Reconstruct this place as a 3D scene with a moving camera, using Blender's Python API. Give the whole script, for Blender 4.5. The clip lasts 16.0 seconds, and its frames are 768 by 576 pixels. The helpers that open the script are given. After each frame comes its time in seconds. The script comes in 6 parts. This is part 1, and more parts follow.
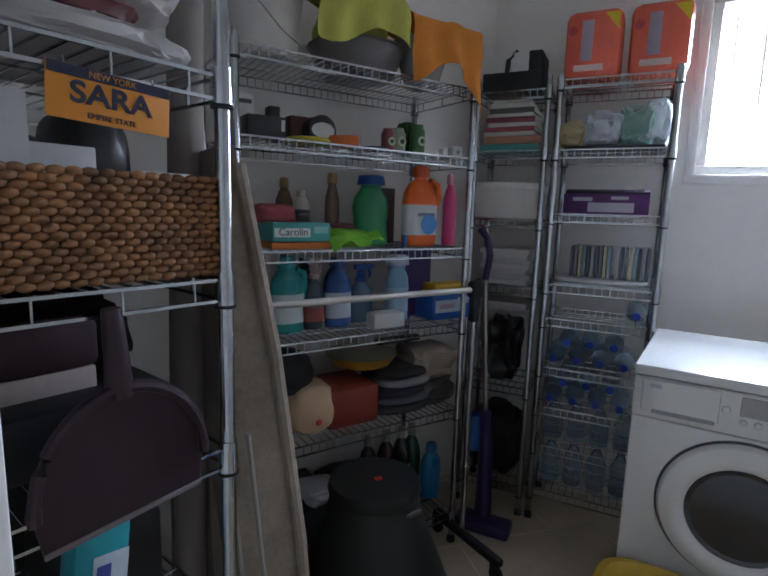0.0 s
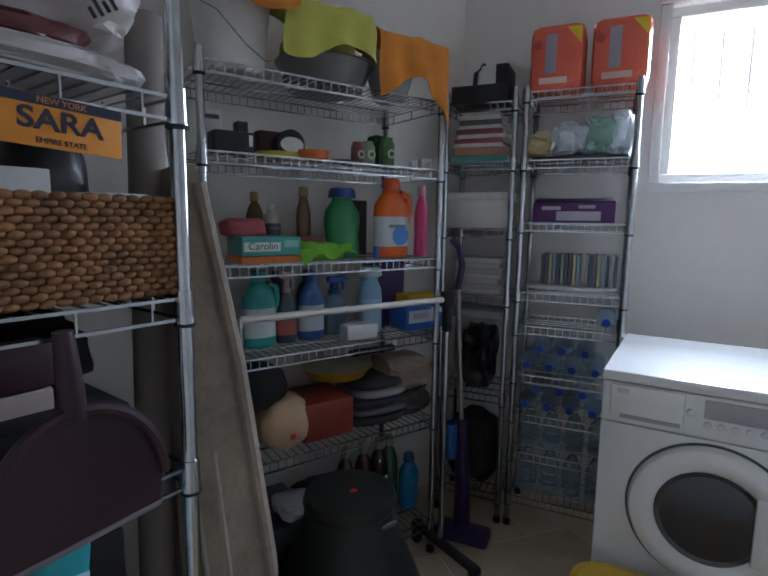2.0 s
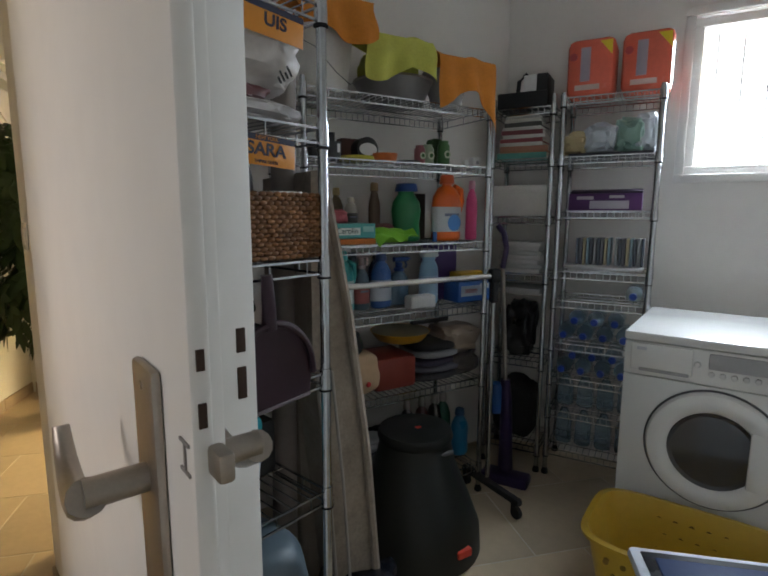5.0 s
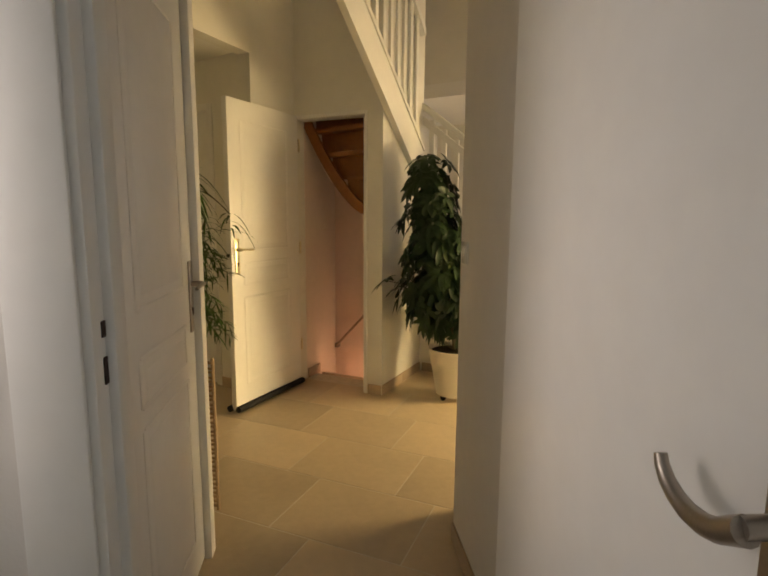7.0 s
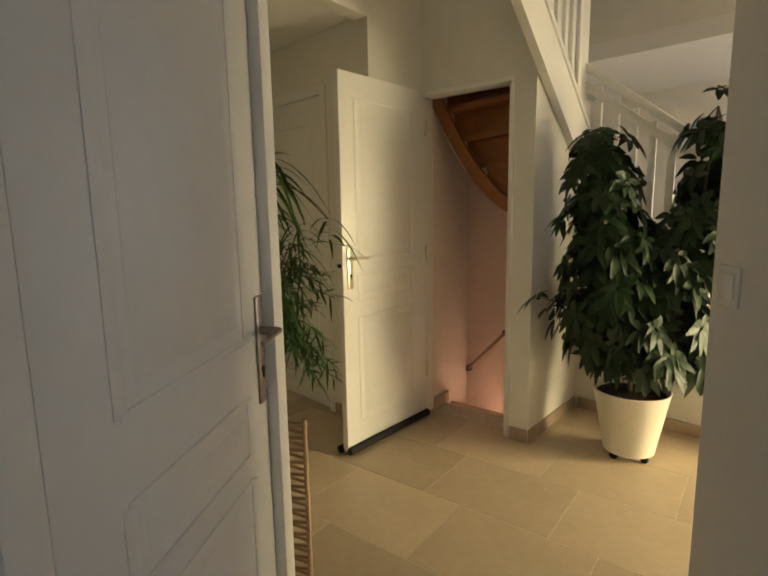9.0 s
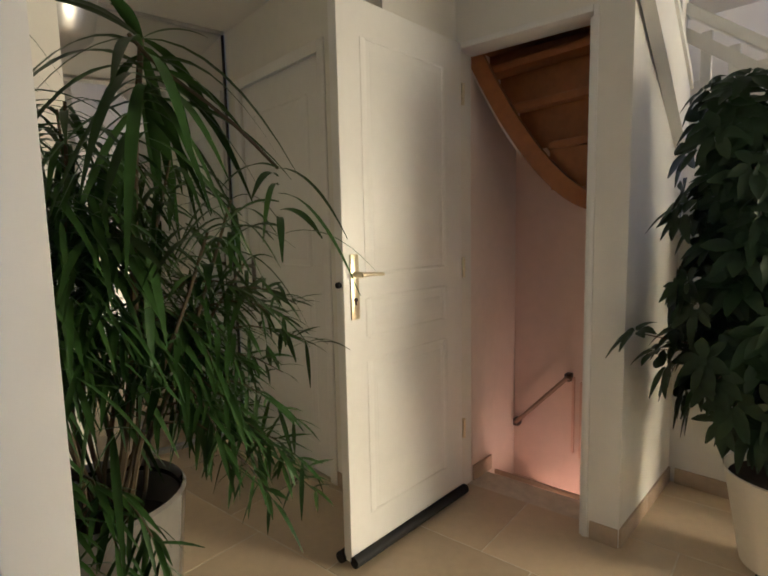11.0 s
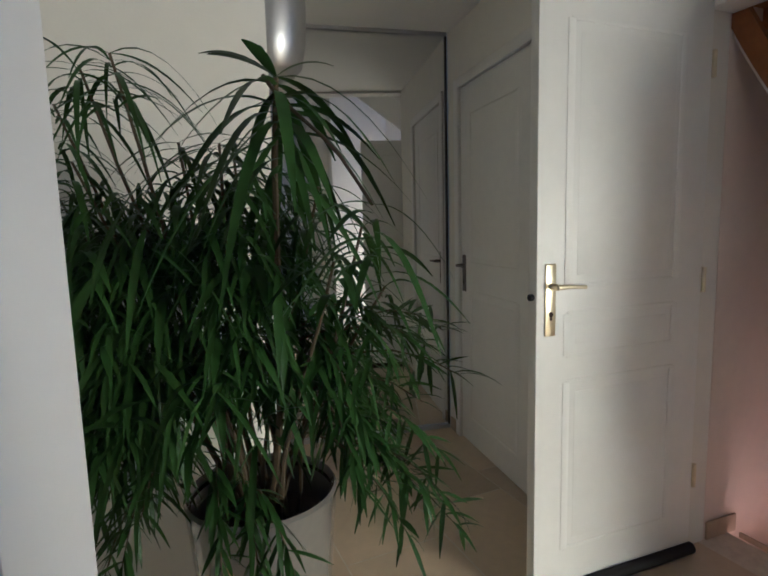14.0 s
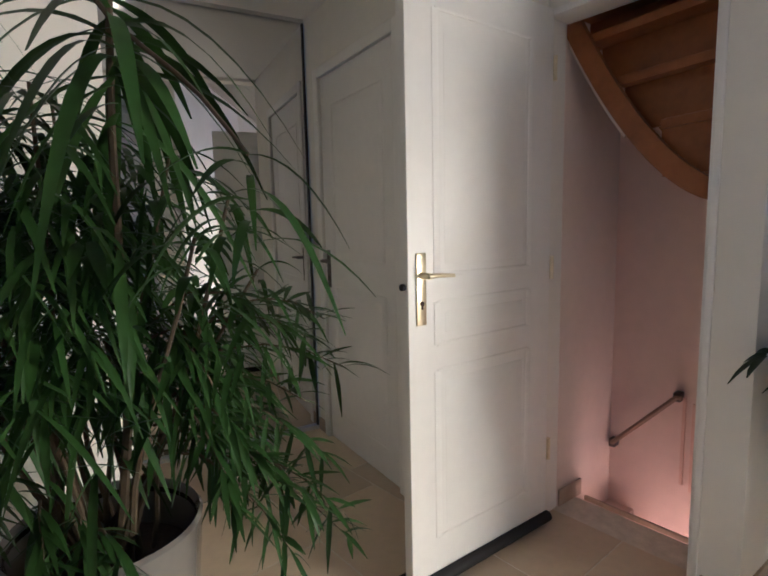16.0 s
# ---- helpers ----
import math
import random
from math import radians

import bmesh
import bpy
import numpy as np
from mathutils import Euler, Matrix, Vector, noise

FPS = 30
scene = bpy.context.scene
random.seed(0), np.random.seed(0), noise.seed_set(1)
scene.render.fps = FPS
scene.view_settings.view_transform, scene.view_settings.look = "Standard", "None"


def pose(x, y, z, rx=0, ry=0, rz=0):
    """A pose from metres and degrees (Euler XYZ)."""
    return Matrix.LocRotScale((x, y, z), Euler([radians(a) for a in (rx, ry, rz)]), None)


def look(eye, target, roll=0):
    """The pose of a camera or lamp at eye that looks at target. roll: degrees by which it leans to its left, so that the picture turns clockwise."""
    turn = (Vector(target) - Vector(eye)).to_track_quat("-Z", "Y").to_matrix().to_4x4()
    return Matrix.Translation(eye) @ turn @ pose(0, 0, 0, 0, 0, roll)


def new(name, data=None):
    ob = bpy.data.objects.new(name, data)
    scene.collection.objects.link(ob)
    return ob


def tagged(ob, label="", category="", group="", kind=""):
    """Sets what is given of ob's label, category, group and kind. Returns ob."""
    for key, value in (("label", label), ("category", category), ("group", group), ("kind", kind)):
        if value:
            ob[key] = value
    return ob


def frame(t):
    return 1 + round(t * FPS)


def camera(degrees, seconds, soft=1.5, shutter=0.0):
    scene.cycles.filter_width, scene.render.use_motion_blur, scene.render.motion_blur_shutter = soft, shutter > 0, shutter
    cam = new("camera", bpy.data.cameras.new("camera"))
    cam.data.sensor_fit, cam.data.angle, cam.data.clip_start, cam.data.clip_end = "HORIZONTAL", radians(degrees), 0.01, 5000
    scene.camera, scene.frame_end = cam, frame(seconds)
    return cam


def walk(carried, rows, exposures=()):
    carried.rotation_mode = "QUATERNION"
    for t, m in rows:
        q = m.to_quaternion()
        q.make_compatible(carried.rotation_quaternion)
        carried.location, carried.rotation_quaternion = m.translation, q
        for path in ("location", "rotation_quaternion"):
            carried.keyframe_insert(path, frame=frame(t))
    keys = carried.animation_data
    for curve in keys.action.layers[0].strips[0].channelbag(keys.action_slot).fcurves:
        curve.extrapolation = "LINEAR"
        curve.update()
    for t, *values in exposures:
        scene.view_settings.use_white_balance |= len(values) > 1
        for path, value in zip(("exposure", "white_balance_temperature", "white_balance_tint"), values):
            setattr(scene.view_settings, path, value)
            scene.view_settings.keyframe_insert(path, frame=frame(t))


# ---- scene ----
cam = camera(74.2, 16.0, soft=1.9)
PATH = [
    (0, (0.201, -0.055, 1.255), (0.068, 1.918, 0.954), 1.7),
    (0.5, (0.186, -0.065, 1.254), (-0.056, 1.898, 0.959), 1.4),
    (1, (0.196, -0.071, 1.263), (-0.071, 1.891, 0.984), 1.3),
    (1.5, (0.218, -0.073, 1.266), (0.025, 1.9, 1.0), 1.0),
    (2, (0.237, -0.061, 1.266), (0.169, 1.92, 1.001), 0.8),
    (2.5, (0.229, -0.075, 1.261), (0.241, 1.905, 0.983), 0.5),
    (3, (0.199, -0.112, 1.261), (0.244, 1.865, 0.966), 0.2),
    (3.2, (0.187, -0.137, 1.261), (0.246, 1.84, 0.96), 0.1),
    (5.3, (0.18, -0.503, 1.253), (-0.207, 1.438, 0.962), 0.3),
    (5.5, (0.179, -0.551, 1.266), (-0.367, 1.349, 0.961), 0.6),
    (6, (0.148, -0.656, 1.301), (-0.76, 1.099, 0.993), 0.3),
    (6.5, (0.084, -0.655, 1.309), (-1.089, 0.939, 1.016), 0.5),
    (7, (0.004, -0.619, 1.315), (-1.346, 0.829, 1.03), 0.4),
    (7.5, (-0.108, -0.567, 1.33), (-1.553, 0.786, 1.045), 0.0),
    (8, (-0.24, -0.475, 1.336), (-1.771, 0.777, 1.037), -0.1),
    (8.5, (-0.377, -0.33, 1.337), (-2.01, 0.783, 1.027), -0.7),
    (9, (-0.58, -0.169, 1.341), (-2.242, 0.901, 1.034), -1.0),
    (9.2, (-0.665, -0.104, 1.342), (-2.325, 0.968, 1.036), -1.2),
    (11.3, (-1.402, 0.337, 1.231), (-3.134, 1.32, 1.044), -1.4),
    (11.5, (-1.429, 0.365, 1.231), (-3.204, 1.268, 1.054), -1.7),
    (12, (-1.426, 0.438, 1.265), (-3.309, 1.085, 1.08), -2.0),
    (12.5, (-1.397, 0.438, 1.29), (-3.352, 0.815, 1.098), -1.8),
    (13, (-1.373, 0.431, 1.299), (-3.353, 0.645, 1.108), -1.6),
    (13.5, (-1.368, 0.448, 1.296), (-3.352, 0.594, 1.084), -1.3),
    (14, (-1.36, 0.477, 1.291), (-3.339, 0.626, 1.048), -1.5),
    (14.5, (-1.351, 0.496, 1.288), (-3.327, 0.664, 1.027), -1.9),
    (15, (-1.37, 0.502, 1.281), (-3.337, 0.736, 1.01), -2.3),
    (15.5, (-1.408, 0.486, 1.272), (-3.342, 0.919, 1.003), -2.1),
    (16, (-1.456, 0.46, 1.251), (-3.317, 1.147, 1.001), -1.3),
]
walk(cam, [(t, look(eye, target, roll)) for t, eye, target, roll in PATH],
     exposures=[(0, 0.33, 5950, 18), (1.0, 0.48, 6050, 19), (1.5, 0.45, 6000, 18), (3.2, 0.05, 5900, 16), (5.3, 0.28, 6800, 13), (6.0, 0.36, 7100, 14), (7.0, -0.02, 7200, 14), (7.8, -0.22, 6700, 13), (8.6, -0.02, 6000, 10), (9.2, -0.08, 5900, 10), (11.3, 0.05, 4950, 19), (12.3, 0.05, 4750, 19), (13.4, -0.14, 4250, 17), (14.6, -0.08, 4500, 21), (15.5, 0.10, 4550, 26), (16, 0.14, 4500, 25)])

# ---- world and light ----
world = bpy.data.worlds.new("sky")
scene.world = world
world.use_nodes = True
_nt = world.node_tree
_sky = _nt.nodes.new("ShaderNodeTexSky")
_sky.sky_type = 'NISHITA'
_sky.sun_disc = False
_sky.sun_elevation = radians(72)
_sky.sun_rotation = radians(150)
_nt.links.new(_sky.outputs[0], _nt.nodes["Background"].inputs[0])
_nt.nodes["Background"].inputs[1].default_value = 0.12
_sun = bpy.data.lights.new("sun", 'SUN')
_sun.energy, _sun.angle, _sun.color = 2.0, radians(0.6), (1.0, 0.95, 0.88)
new("sun", _sun).matrix_world = look((1.2, -1.6, 6), (0, 0, 0))


def area_lamp(name, place, target, w, h, energy, color):
    d = bpy.data.lights.new(name, 'AREA')
    d.shape, d.size, d.size_y, d.energy, d.color = 'RECTANGLE', w, h, energy, color
    ob = new(name, d)
    ob.matrix_world = look(place, target)
    return ob


def point_lamp(name, place, radius, energy, color):
    d = bpy.data.lights.new(name, 'POINT')
    d.shadow_soft_size, d.energy, d.color = radius, energy, color
    ob = new(name, d)
    ob.location = place
    return ob


DAY, WARM, AMBER = (0.74, 0.88, 1.0), (1.0, 0.77, 0.38), (1.0, 0.60, 0.36)
area_lamp("window_daylight", (1.50, 2.12, 1.76), (1.15, 0.5, 0.7), 0.42, 0.62, 22, DAY).data.spread = radians(125)
# Next two stand in unseen openings, added to carry the hall's daylight
area_lamp("unseen_east_daylight", (0.46, 4.08, 0.90), (-2.0, 1.8, -0.2), 1.05, 1.5, 82, WARM).data.spread = radians(105)
area_lamp("living_room_daylight", (-1.15, 5.50, 1.25), (-1.9, 2.0, 1.2), 1.2, 1.9, 12, (1.0, 0.94, 0.94))
point_lamp("cellar_bulb_light", (-2.86, 2.17, -0.60), 0.12, 22, AMBER)
# Added fill from an unseen source behind; brightens the open door and passage
area_lamp("unseen_back_fill", (-1.25, -1.10, 1.5), (-0.62, 0.20, 1.15), 0.7, 1.0, 2.5, (1.0, 0.94, 0.92)).data.spread = radians(72)

# ---- materials ----
def mat(name, color, rough=0.6, metal=0.0, var=0.12, scale=6.0, bump=0.0, bscale=60.0, coat=0.0, trans=0.0, alpha=1.0, ior=1.45, rand=0.0, stain=0.0):
    m = bpy.data.materials.new(name)
    m.use_nodes = True
    nt = m.node_tree
    b = nt.nodes["Principled BSDF"]
    b.inputs["Base Color"].default_value = (*color, 1)
    b.inputs["Roughness"].default_value = rough
    b.inputs["Metallic"].default_value = metal
    b.inputs["Coat Weight"].default_value = coat
    b.inputs["Transmission Weight"].default_value = trans
    b.inputs["IOR"].default_value = ior
    b.inputs["Alpha"].default_value = alpha
    L = nt.links.new
    geo = nt.nodes.new("ShaderNodeTexCoord")
    if var > 0:
        n1 = nt.nodes.new("ShaderNodeTexNoise")
        n1.inputs["Scale"].default_value, n1.inputs["Detail"].default_value = scale, 6
        n2 = nt.nodes.new("ShaderNodeTexNoise")
        n2.inputs["Scale"].default_value, n2.inputs["Detail"].default_value = scale * 9, 3
        L(geo.outputs["Object"], n1.inputs["Vector"])
        L(geo.outputs["Object"], n2.inputs["Vector"])
        mx = nt.nodes.new("ShaderNodeMath")
        mx.operation = 'MULTIPLY_ADD'
        L(n2.outputs["Fac"], mx.inputs[0])
        mx.inputs[1].default_value = 0.45
        L(n1.outputs["Fac"], mx.inputs[2])
        src = mx.outputs[0]
        if rand > 0:
            oi = nt.nodes.new("ShaderNodeObjectInfo")
            ma = nt.nodes.new("ShaderNodeMath")
            ma.operation = 'MULTIPLY_ADD'
            L(oi.outputs["Random"], ma.inputs[0])
            ma.inputs[1].default_value = rand
            L(src, ma.inputs[2])
            src = ma.outputs[0]
        ramp = nt.nodes.new("ShaderNodeMapRange")
        ramp.inputs["From Min"].default_value, ramp.inputs["From Max"].default_value = 0.45, 1.0 + rand
        L(src, ramp.inputs["Value"])
        mix = nt.nodes.new("ShaderNodeMix")
        mix.data_type = 'RGBA'
        L(ramp.outputs[0], mix.inputs["Factor"])
        lo = tuple(max(0, c * (1 - var)) for c in color)
        hi = tuple(min(1, c * (1 + var * 0.7)) for c in color)
        mix.inputs[6].default_value, mix.inputs[7].default_value = (*lo, 1), (*hi, 1)
        col = mix.outputs[2]
        if stain > 0:
            n3 = nt.nodes.new("ShaderNodeTexNoise")
            n3.inputs["Scale"].default_value, n3.inputs["Detail"].default_value = 2.3, 8
            L(geo.outputs["Object"], n3.inputs["Vector"])
            r3 = nt.nodes.new("ShaderNodeMapRange")
            r3.inputs["From Min"].default_value, r3.inputs["From Max"].default_value, r3.inputs["To Max"].default_value = 0.52, 0.75, stain
            L(n3.outputs["Fac"], r3.inputs["Value"])
            m3 = nt.nodes.new("ShaderNodeMix")
            m3.data_type = 'RGBA'
            L(r3.outputs[0], m3.inputs["Factor"])
            L(col, m3.inputs[6])
            m3.inputs[7].default_value = (*(c * 0.62 for c in color), 1)
            col = m3.outputs[2]
        L(col, b.inputs["Base Color"])
        rr = nt.nodes.new("ShaderNodeMapRange")
        rr.inputs["To Min"].default_value, rr.inputs["To Max"].default_value = max(0.02, rough - 0.08), min(1, rough + 0.08)
        L(n1.outputs["Fac"], rr.inputs["Value"])
        L(rr.outputs[0], b.inputs["Roughness"])
    if bump > 0:
        nb = nt.nodes.new("ShaderNodeTexNoise")
        nb.inputs["Scale"].default_value, nb.inputs["Detail"].default_value = bscale, 4
        L(geo.outputs["Object"], nb.inputs["Vector"])
        bp = nt.nodes.new("ShaderNodeBump")
        bp.inputs["Strength"].default_value, bp.inputs["Distance"].default_value = bump, 0.004
        L(nb.outputs["Fac"], bp.inputs["Height"])
        L(bp.outputs[0], b.inputs["Normal"])
    return m


_cache = {}


def pm(color, rough=0.4, **k):
    """Plain coloured plastic, paper or cloth, by colour."""
    key = (color, rough, tuple(sorted(k.items())))
    if key not in _cache:
        _cache[key] = mat("colour_%d" % len(_cache), color, rough, **{"var": 0.10, "scale": 9.0, **k})
    return _cache[key]


M_WALL = mat("white_plaster", (0.78, 0.75, 0.71), 0.85, var=0.05, scale=1.6, bump=0.12, bscale=110, stain=0.06)
M_WALLH = mat("hall_plaster", (0.76, 0.74, 0.68), 0.85, var=0.06, scale=1.3, bump=0.12, bscale=120, stain=0.06)
# Two cellar tones: salmon for back wall and steps, paler pink at left
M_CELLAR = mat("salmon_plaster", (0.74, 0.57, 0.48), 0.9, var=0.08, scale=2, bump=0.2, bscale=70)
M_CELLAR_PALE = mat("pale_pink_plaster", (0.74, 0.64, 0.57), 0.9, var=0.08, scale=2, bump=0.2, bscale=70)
M_CEIL = mat("ceiling_white", (0.80, 0.79, 0.76), 0.9, var=0.03, scale=1, bump=0.05)
M_DOOR = mat("white_door_paint", (0.80, 0.79, 0.76), 0.42, var=0.05, scale=2.2, bump=0.05, bscale=35, stain=0.08)
M_STONE = mat("beige_stone_tile", (0.56, 0.45, 0.31), 0.40, var=0.30, scale=2.6, bump=0.10, bscale=45, rand=0.75, stain=0.30)
M_GROUT = mat("pale_grout", (0.66, 0.60, 0.50), 0.9, var=0.2, scale=20, bump=0.2)
M_SKIRT = mat("beige_stone_skirting", (0.44, 0.34, 0.24), 0.5, var=0.2, scale=6, bump=0.08, rand=0.2)
M_CHROME = mat("chromed_wire", (0.44, 0.46, 0.48), 0.17, 1.0, var=0.15, scale=30)
M_STEEL = mat("brushed_steel", (0.36, 0.32, 0.28), 0.38, 1.0, var=0.12, scale=40)
M_BRASS = mat("pale_brass", (0.72, 0.64, 0.44), 0.32, 1.0, var=0.1, scale=30)
M_BLACK = mat("black_rubber", (0.010, 0.010, 0.011), 0.75, var=0.3, scale=12)
M_BLACKG = mat("black_plastic", (0.010, 0.010, 0.012), 0.30, var=0.2, scale=8)
M_WHITE = mat("white_enamel", (0.78, 0.78, 0.76), 0.22, var=0.04, scale=3, coat=0.3, stain=0.05)
M_MIRROR = mat("mirror_silver", (0.80, 0.80, 0.80), 0.02, 1.0, var=0)
M_GLASS = mat("glass", (1, 1, 1), 0.02, trans=1.0, var=0)
M_WOOD = mat("orange_pine", (0.29, 0.105, 0.026), 0.5, var=0.35, scale=3, bump=0.08, bscale=30)
M_LEAF1 = mat("dark_glossy_leaf", (0.018, 0.042, 0.013), 0.45, var=0.5, scale=4, rand=0.0)
M_LEAF2 = mat("narrow_green_leaf", (0.033, 0.080, 0.015), 0.45, var=0.5, scale=5)
M_LEAF1.node_tree.nodes["Principled BSDF"].inputs["Specular IOR Level"].default_value = 0.38
M_LEAF2.node_tree.nodes["Principled BSDF"].inputs["Specular IOR Level"].default_value = 0.3
M_STEM = mat("woody_stem", (0.10, 0.075, 0.045), 0.8, var=0.3, scale=20, bump=0.3)
M_SOIL = mat("potting_soil", (0.025, 0.017, 0.012), 0.95, var=0.5, scale=30, bump=0.6, bscale=90)
M_HOLE = mat("dark_recess", (0.045, 0.024, 0.016), 0.8, var=0.3, scale=20)

M_WPAINT = mat("white_stair_paint", (0.78, 0.77, 0.73), 0.45, var=0.05, scale=3, bump=0.05, bscale=30)

# ---- mesh helpers ----
def bm_new():
    return bmesh.new()


def box(bm, size, m=None, bevel=0.0):
    """A box of that size centred on m (a Matrix or a place)."""
    if m is None:
        m = Matrix()
    elif not isinstance(m, Matrix):
        m = Matrix.Translation(m)
    r = bmesh.ops.create_cube(bm, size=1.0, matrix=m @ Matrix.Diagonal((*size, 1)))
    if bevel > 0:
        es = list({e for v in r["verts"] for e in v.link_edges})
        bmesh.ops.bevel(bm, geom=es, offset=bevel, segments=2, profile=0.5, affect='EDGES')
    return bm


def lathe(bm, profile, seg=20, m=None, sx=1.0, sy=1.0, cap=True):
    """Revolve (radius, height) pairs round z; sx and sy squash it."""
    m = m or Matrix()
    if not isinstance(m, Matrix):
        m = Matrix.Translation(m)
    rings = []
    for r, z in profile:
        rings.append([bm.verts.new(m @ Vector((r * sx * math.cos(2 * math.pi * k / seg), r * sy * math.sin(2 * math.pi * k / seg), z))) for k in range(seg)])
    for a, b in zip(rings, rings[1:]):
        for k in range(seg):
            bm.faces.new((a[k], a[(k + 1) % seg], b[(k + 1) % seg], b[k]))
    if cap:
        bm.faces.new(list(reversed(rings[0])))
        bm.faces.new(rings[-1])
    return bm


def tube(bm, pts, r, seg=8, r2=None):
    """A round bar along the points."""
    pts = [Vector(p) for p in pts]
    rings = []
    for i, p in enumerate(pts):
        d = (pts[min(i + 1, len(pts) - 1)] - pts[max(i - 1, 0)]).normalized()
        s = d.cross(Vector((0, 0, 1)) if abs(d.z) < 0.9 else Vector((1, 0, 0))).normalized()
        u = s.cross(d)
        rr = r if r2 is None else r + (r2 - r) * i / (len(pts) - 1)
        rings.append([bm.verts.new(p + rr * (math.cos(2 * math.pi * k / seg) * s + math.sin(2 * math.pi * k / seg) * u)) for k in range(seg)])
    for a, b in zip(rings, rings[1:]):
        for k in range(seg):
            bm.faces.new((a[k], a[(k + 1) % seg], b[(k + 1) % seg], b[k]))
    bm.faces.new(list(reversed(rings[0])))
    bm.faces.new(rings[-1])
    return bm


def prism(bm, poly, z0, z1, m=None):
    """A flat outline in x, y raised from z0 to z1."""
    m = m or Matrix()
    lo = [bm.verts.new(m @ Vector((x, y, z0))) for x, y in poly]
    hi = [bm.verts.new(m @ Vector((x, y, z1))) for x, y in poly]
    n = len(poly)
    for k in range(n):
        bm.faces.new((lo[k], lo[(k + 1) % n], hi[(k + 1) % n], hi[k]))
    bm.faces.new(list(reversed(lo)))
    bm.faces.new(hi)
    return bm


def sheet_mesh(bm, nx, ny, f, thick=0.003):
    """A soft sheet: f(u, v) gives the place; thickened."""
    g = [[bm.verts.new(f(i / nx, j / ny)) for j in range(ny + 1)] for i in range(nx + 1)]
    fs = [bm.faces.new((g[i][j], g[i + 1][j], g[i + 1][j + 1], g[i][j + 1])) for i in range(nx) for j in range(ny)]
    bmesh.ops.recalc_face_normals(bm, faces=fs)
    bmesh.ops.solidify(bm, geom=fs, thickness=thick)
    return bm


def finish(name, bm, material, smooth=True):
    bmesh.ops.recalc_face_normals(bm, faces=bm.faces)
    me = bpy.data.meshes.new(name)
    bm.to_mesh(me)
    bm.free()
    me.materials.append(material)
    if smooth:
        me.shade_smooth()
        me.set_sharp_from_angle(angle=radians(38))
    return me


def part(name, bm, material, parent, label="", smooth=True):
    ob = new(name, finish(name, bm, material, smooth))
    if parent is not None:
        ob.parent = parent
    if label:
        ob["label"] = label
    return ob


def thing(name, label, category, m=None, group="", kind=""):
    ob = new(name)
    ob.empty_display_size = 0.05
    ob.matrix_world = m if m is not None else Matrix()
    return tagged(ob, label, category, group, kind)


def solo(name, bm, material, label, category, m=None, group="", kind="", smooth=True):
    ob = new(name, finish(name, bm, material, smooth))
    if m is not None:
        ob.matrix_world = m
    return tagged(ob, label, category, group, kind)


def head(h):
    """Unit vector for a compass heading in degrees, 0 along y, clockwise."""
    return Vector((math.sin(radians(h)), math.cos(radians(h)), 0))


def basis(place, h):
    """A frame at place whose x runs along heading h and whose y runs to its left."""
    x = head(h)
    y = Vector((-x.y, x.x, 0))
    return Matrix(((x.x, y.x, 0, place[0]), (x.y, y.y, 0, place[1]), (0, 0, 1, place[2] if len(place) > 2 else 0), (0, 0, 0, 1)))


def text_mesh(s, size, extrude=0.0006, heavy=0.0):
    cu = bpy.data.curves.new("lettering", 'FONT')
    cu.body, cu.size, cu.extrude, cu.align_x, cu.align_y = s, size, extrude, 'CENTER', 'CENTER'
    cu.offset = size * heavy
    tmp = bpy.data.objects.new("lettering", cu)
    scene.collection.objects.link(tmp)
    me = bpy.data.meshes.new_from_object(tmp.evaluated_get(bpy.context.evaluated_depsgraph_get()))
    bpy.data.objects.remove(tmp)
    return me


def lettering(s, size, material, parent, m, name="lettering", heavy=0.0):
    me = text_mesh(s, size, 0.0006, heavy)
    me.materials.clear()
    me.materials.append(material)
    ob = new(name, me)
    ob.parent = parent
    ob.matrix_local = m
    return ob


# ---- structure ----
PAS = -49.0                      # heading of the passage towards the hall
AX, NX = head(PAS), head(PAS + 90)


def P(a, n, z=0.0):
    """A place in the passage: a along it, n across it."""
    v = AX * a + NX * n
    return Vector((v.x, v.y, z))


def wall(name, p, q, z0, z1, thick, material=M_WALL, label="smooth white painted plaster wall", openings=()):
    """A wall whose seen face runs from p to q, with its thickness to the left. openings: (from, to, bottom, top)."""
    p, q = Vector((p[0], p[1], 0)), Vector((q[0], q[1], 0))
    d = q - p
    length = d.length
    h = math.degrees(math.atan2(d.x, d.y))
    bm = bm_new()
    cuts = sorted(openings)
    xs = 0.0
    for a, b, lo, hi in cuts:
        if a > xs:
            box(bm, (a - xs, thick, z1 - z0), ((a + xs) / 2, thick / 2, (z0 + z1) / 2))
        if lo > z0:
            box(bm, (b - a, thick, lo - z0), ((a + b) / 2, thick / 2, (z0 + lo) / 2))
        if hi < z1:
            box(bm, (b - a, thick, z1 - hi), ((a + b) / 2, thick / 2, (z1 + hi) / 2))
        xs = b
    if xs < length:
        box(bm, (length - xs, thick, z1 - z0), ((length + xs) / 2, thick / 2, (z0 + z1) / 2))
    bmesh.ops.remove_doubles(bm, verts=bm.verts, dist=1e-5)
    ob = solo(name, bm, material, label, "wall", basis(p, h), kind="structure", smooth=False)
    return ob


ZC = 2.50
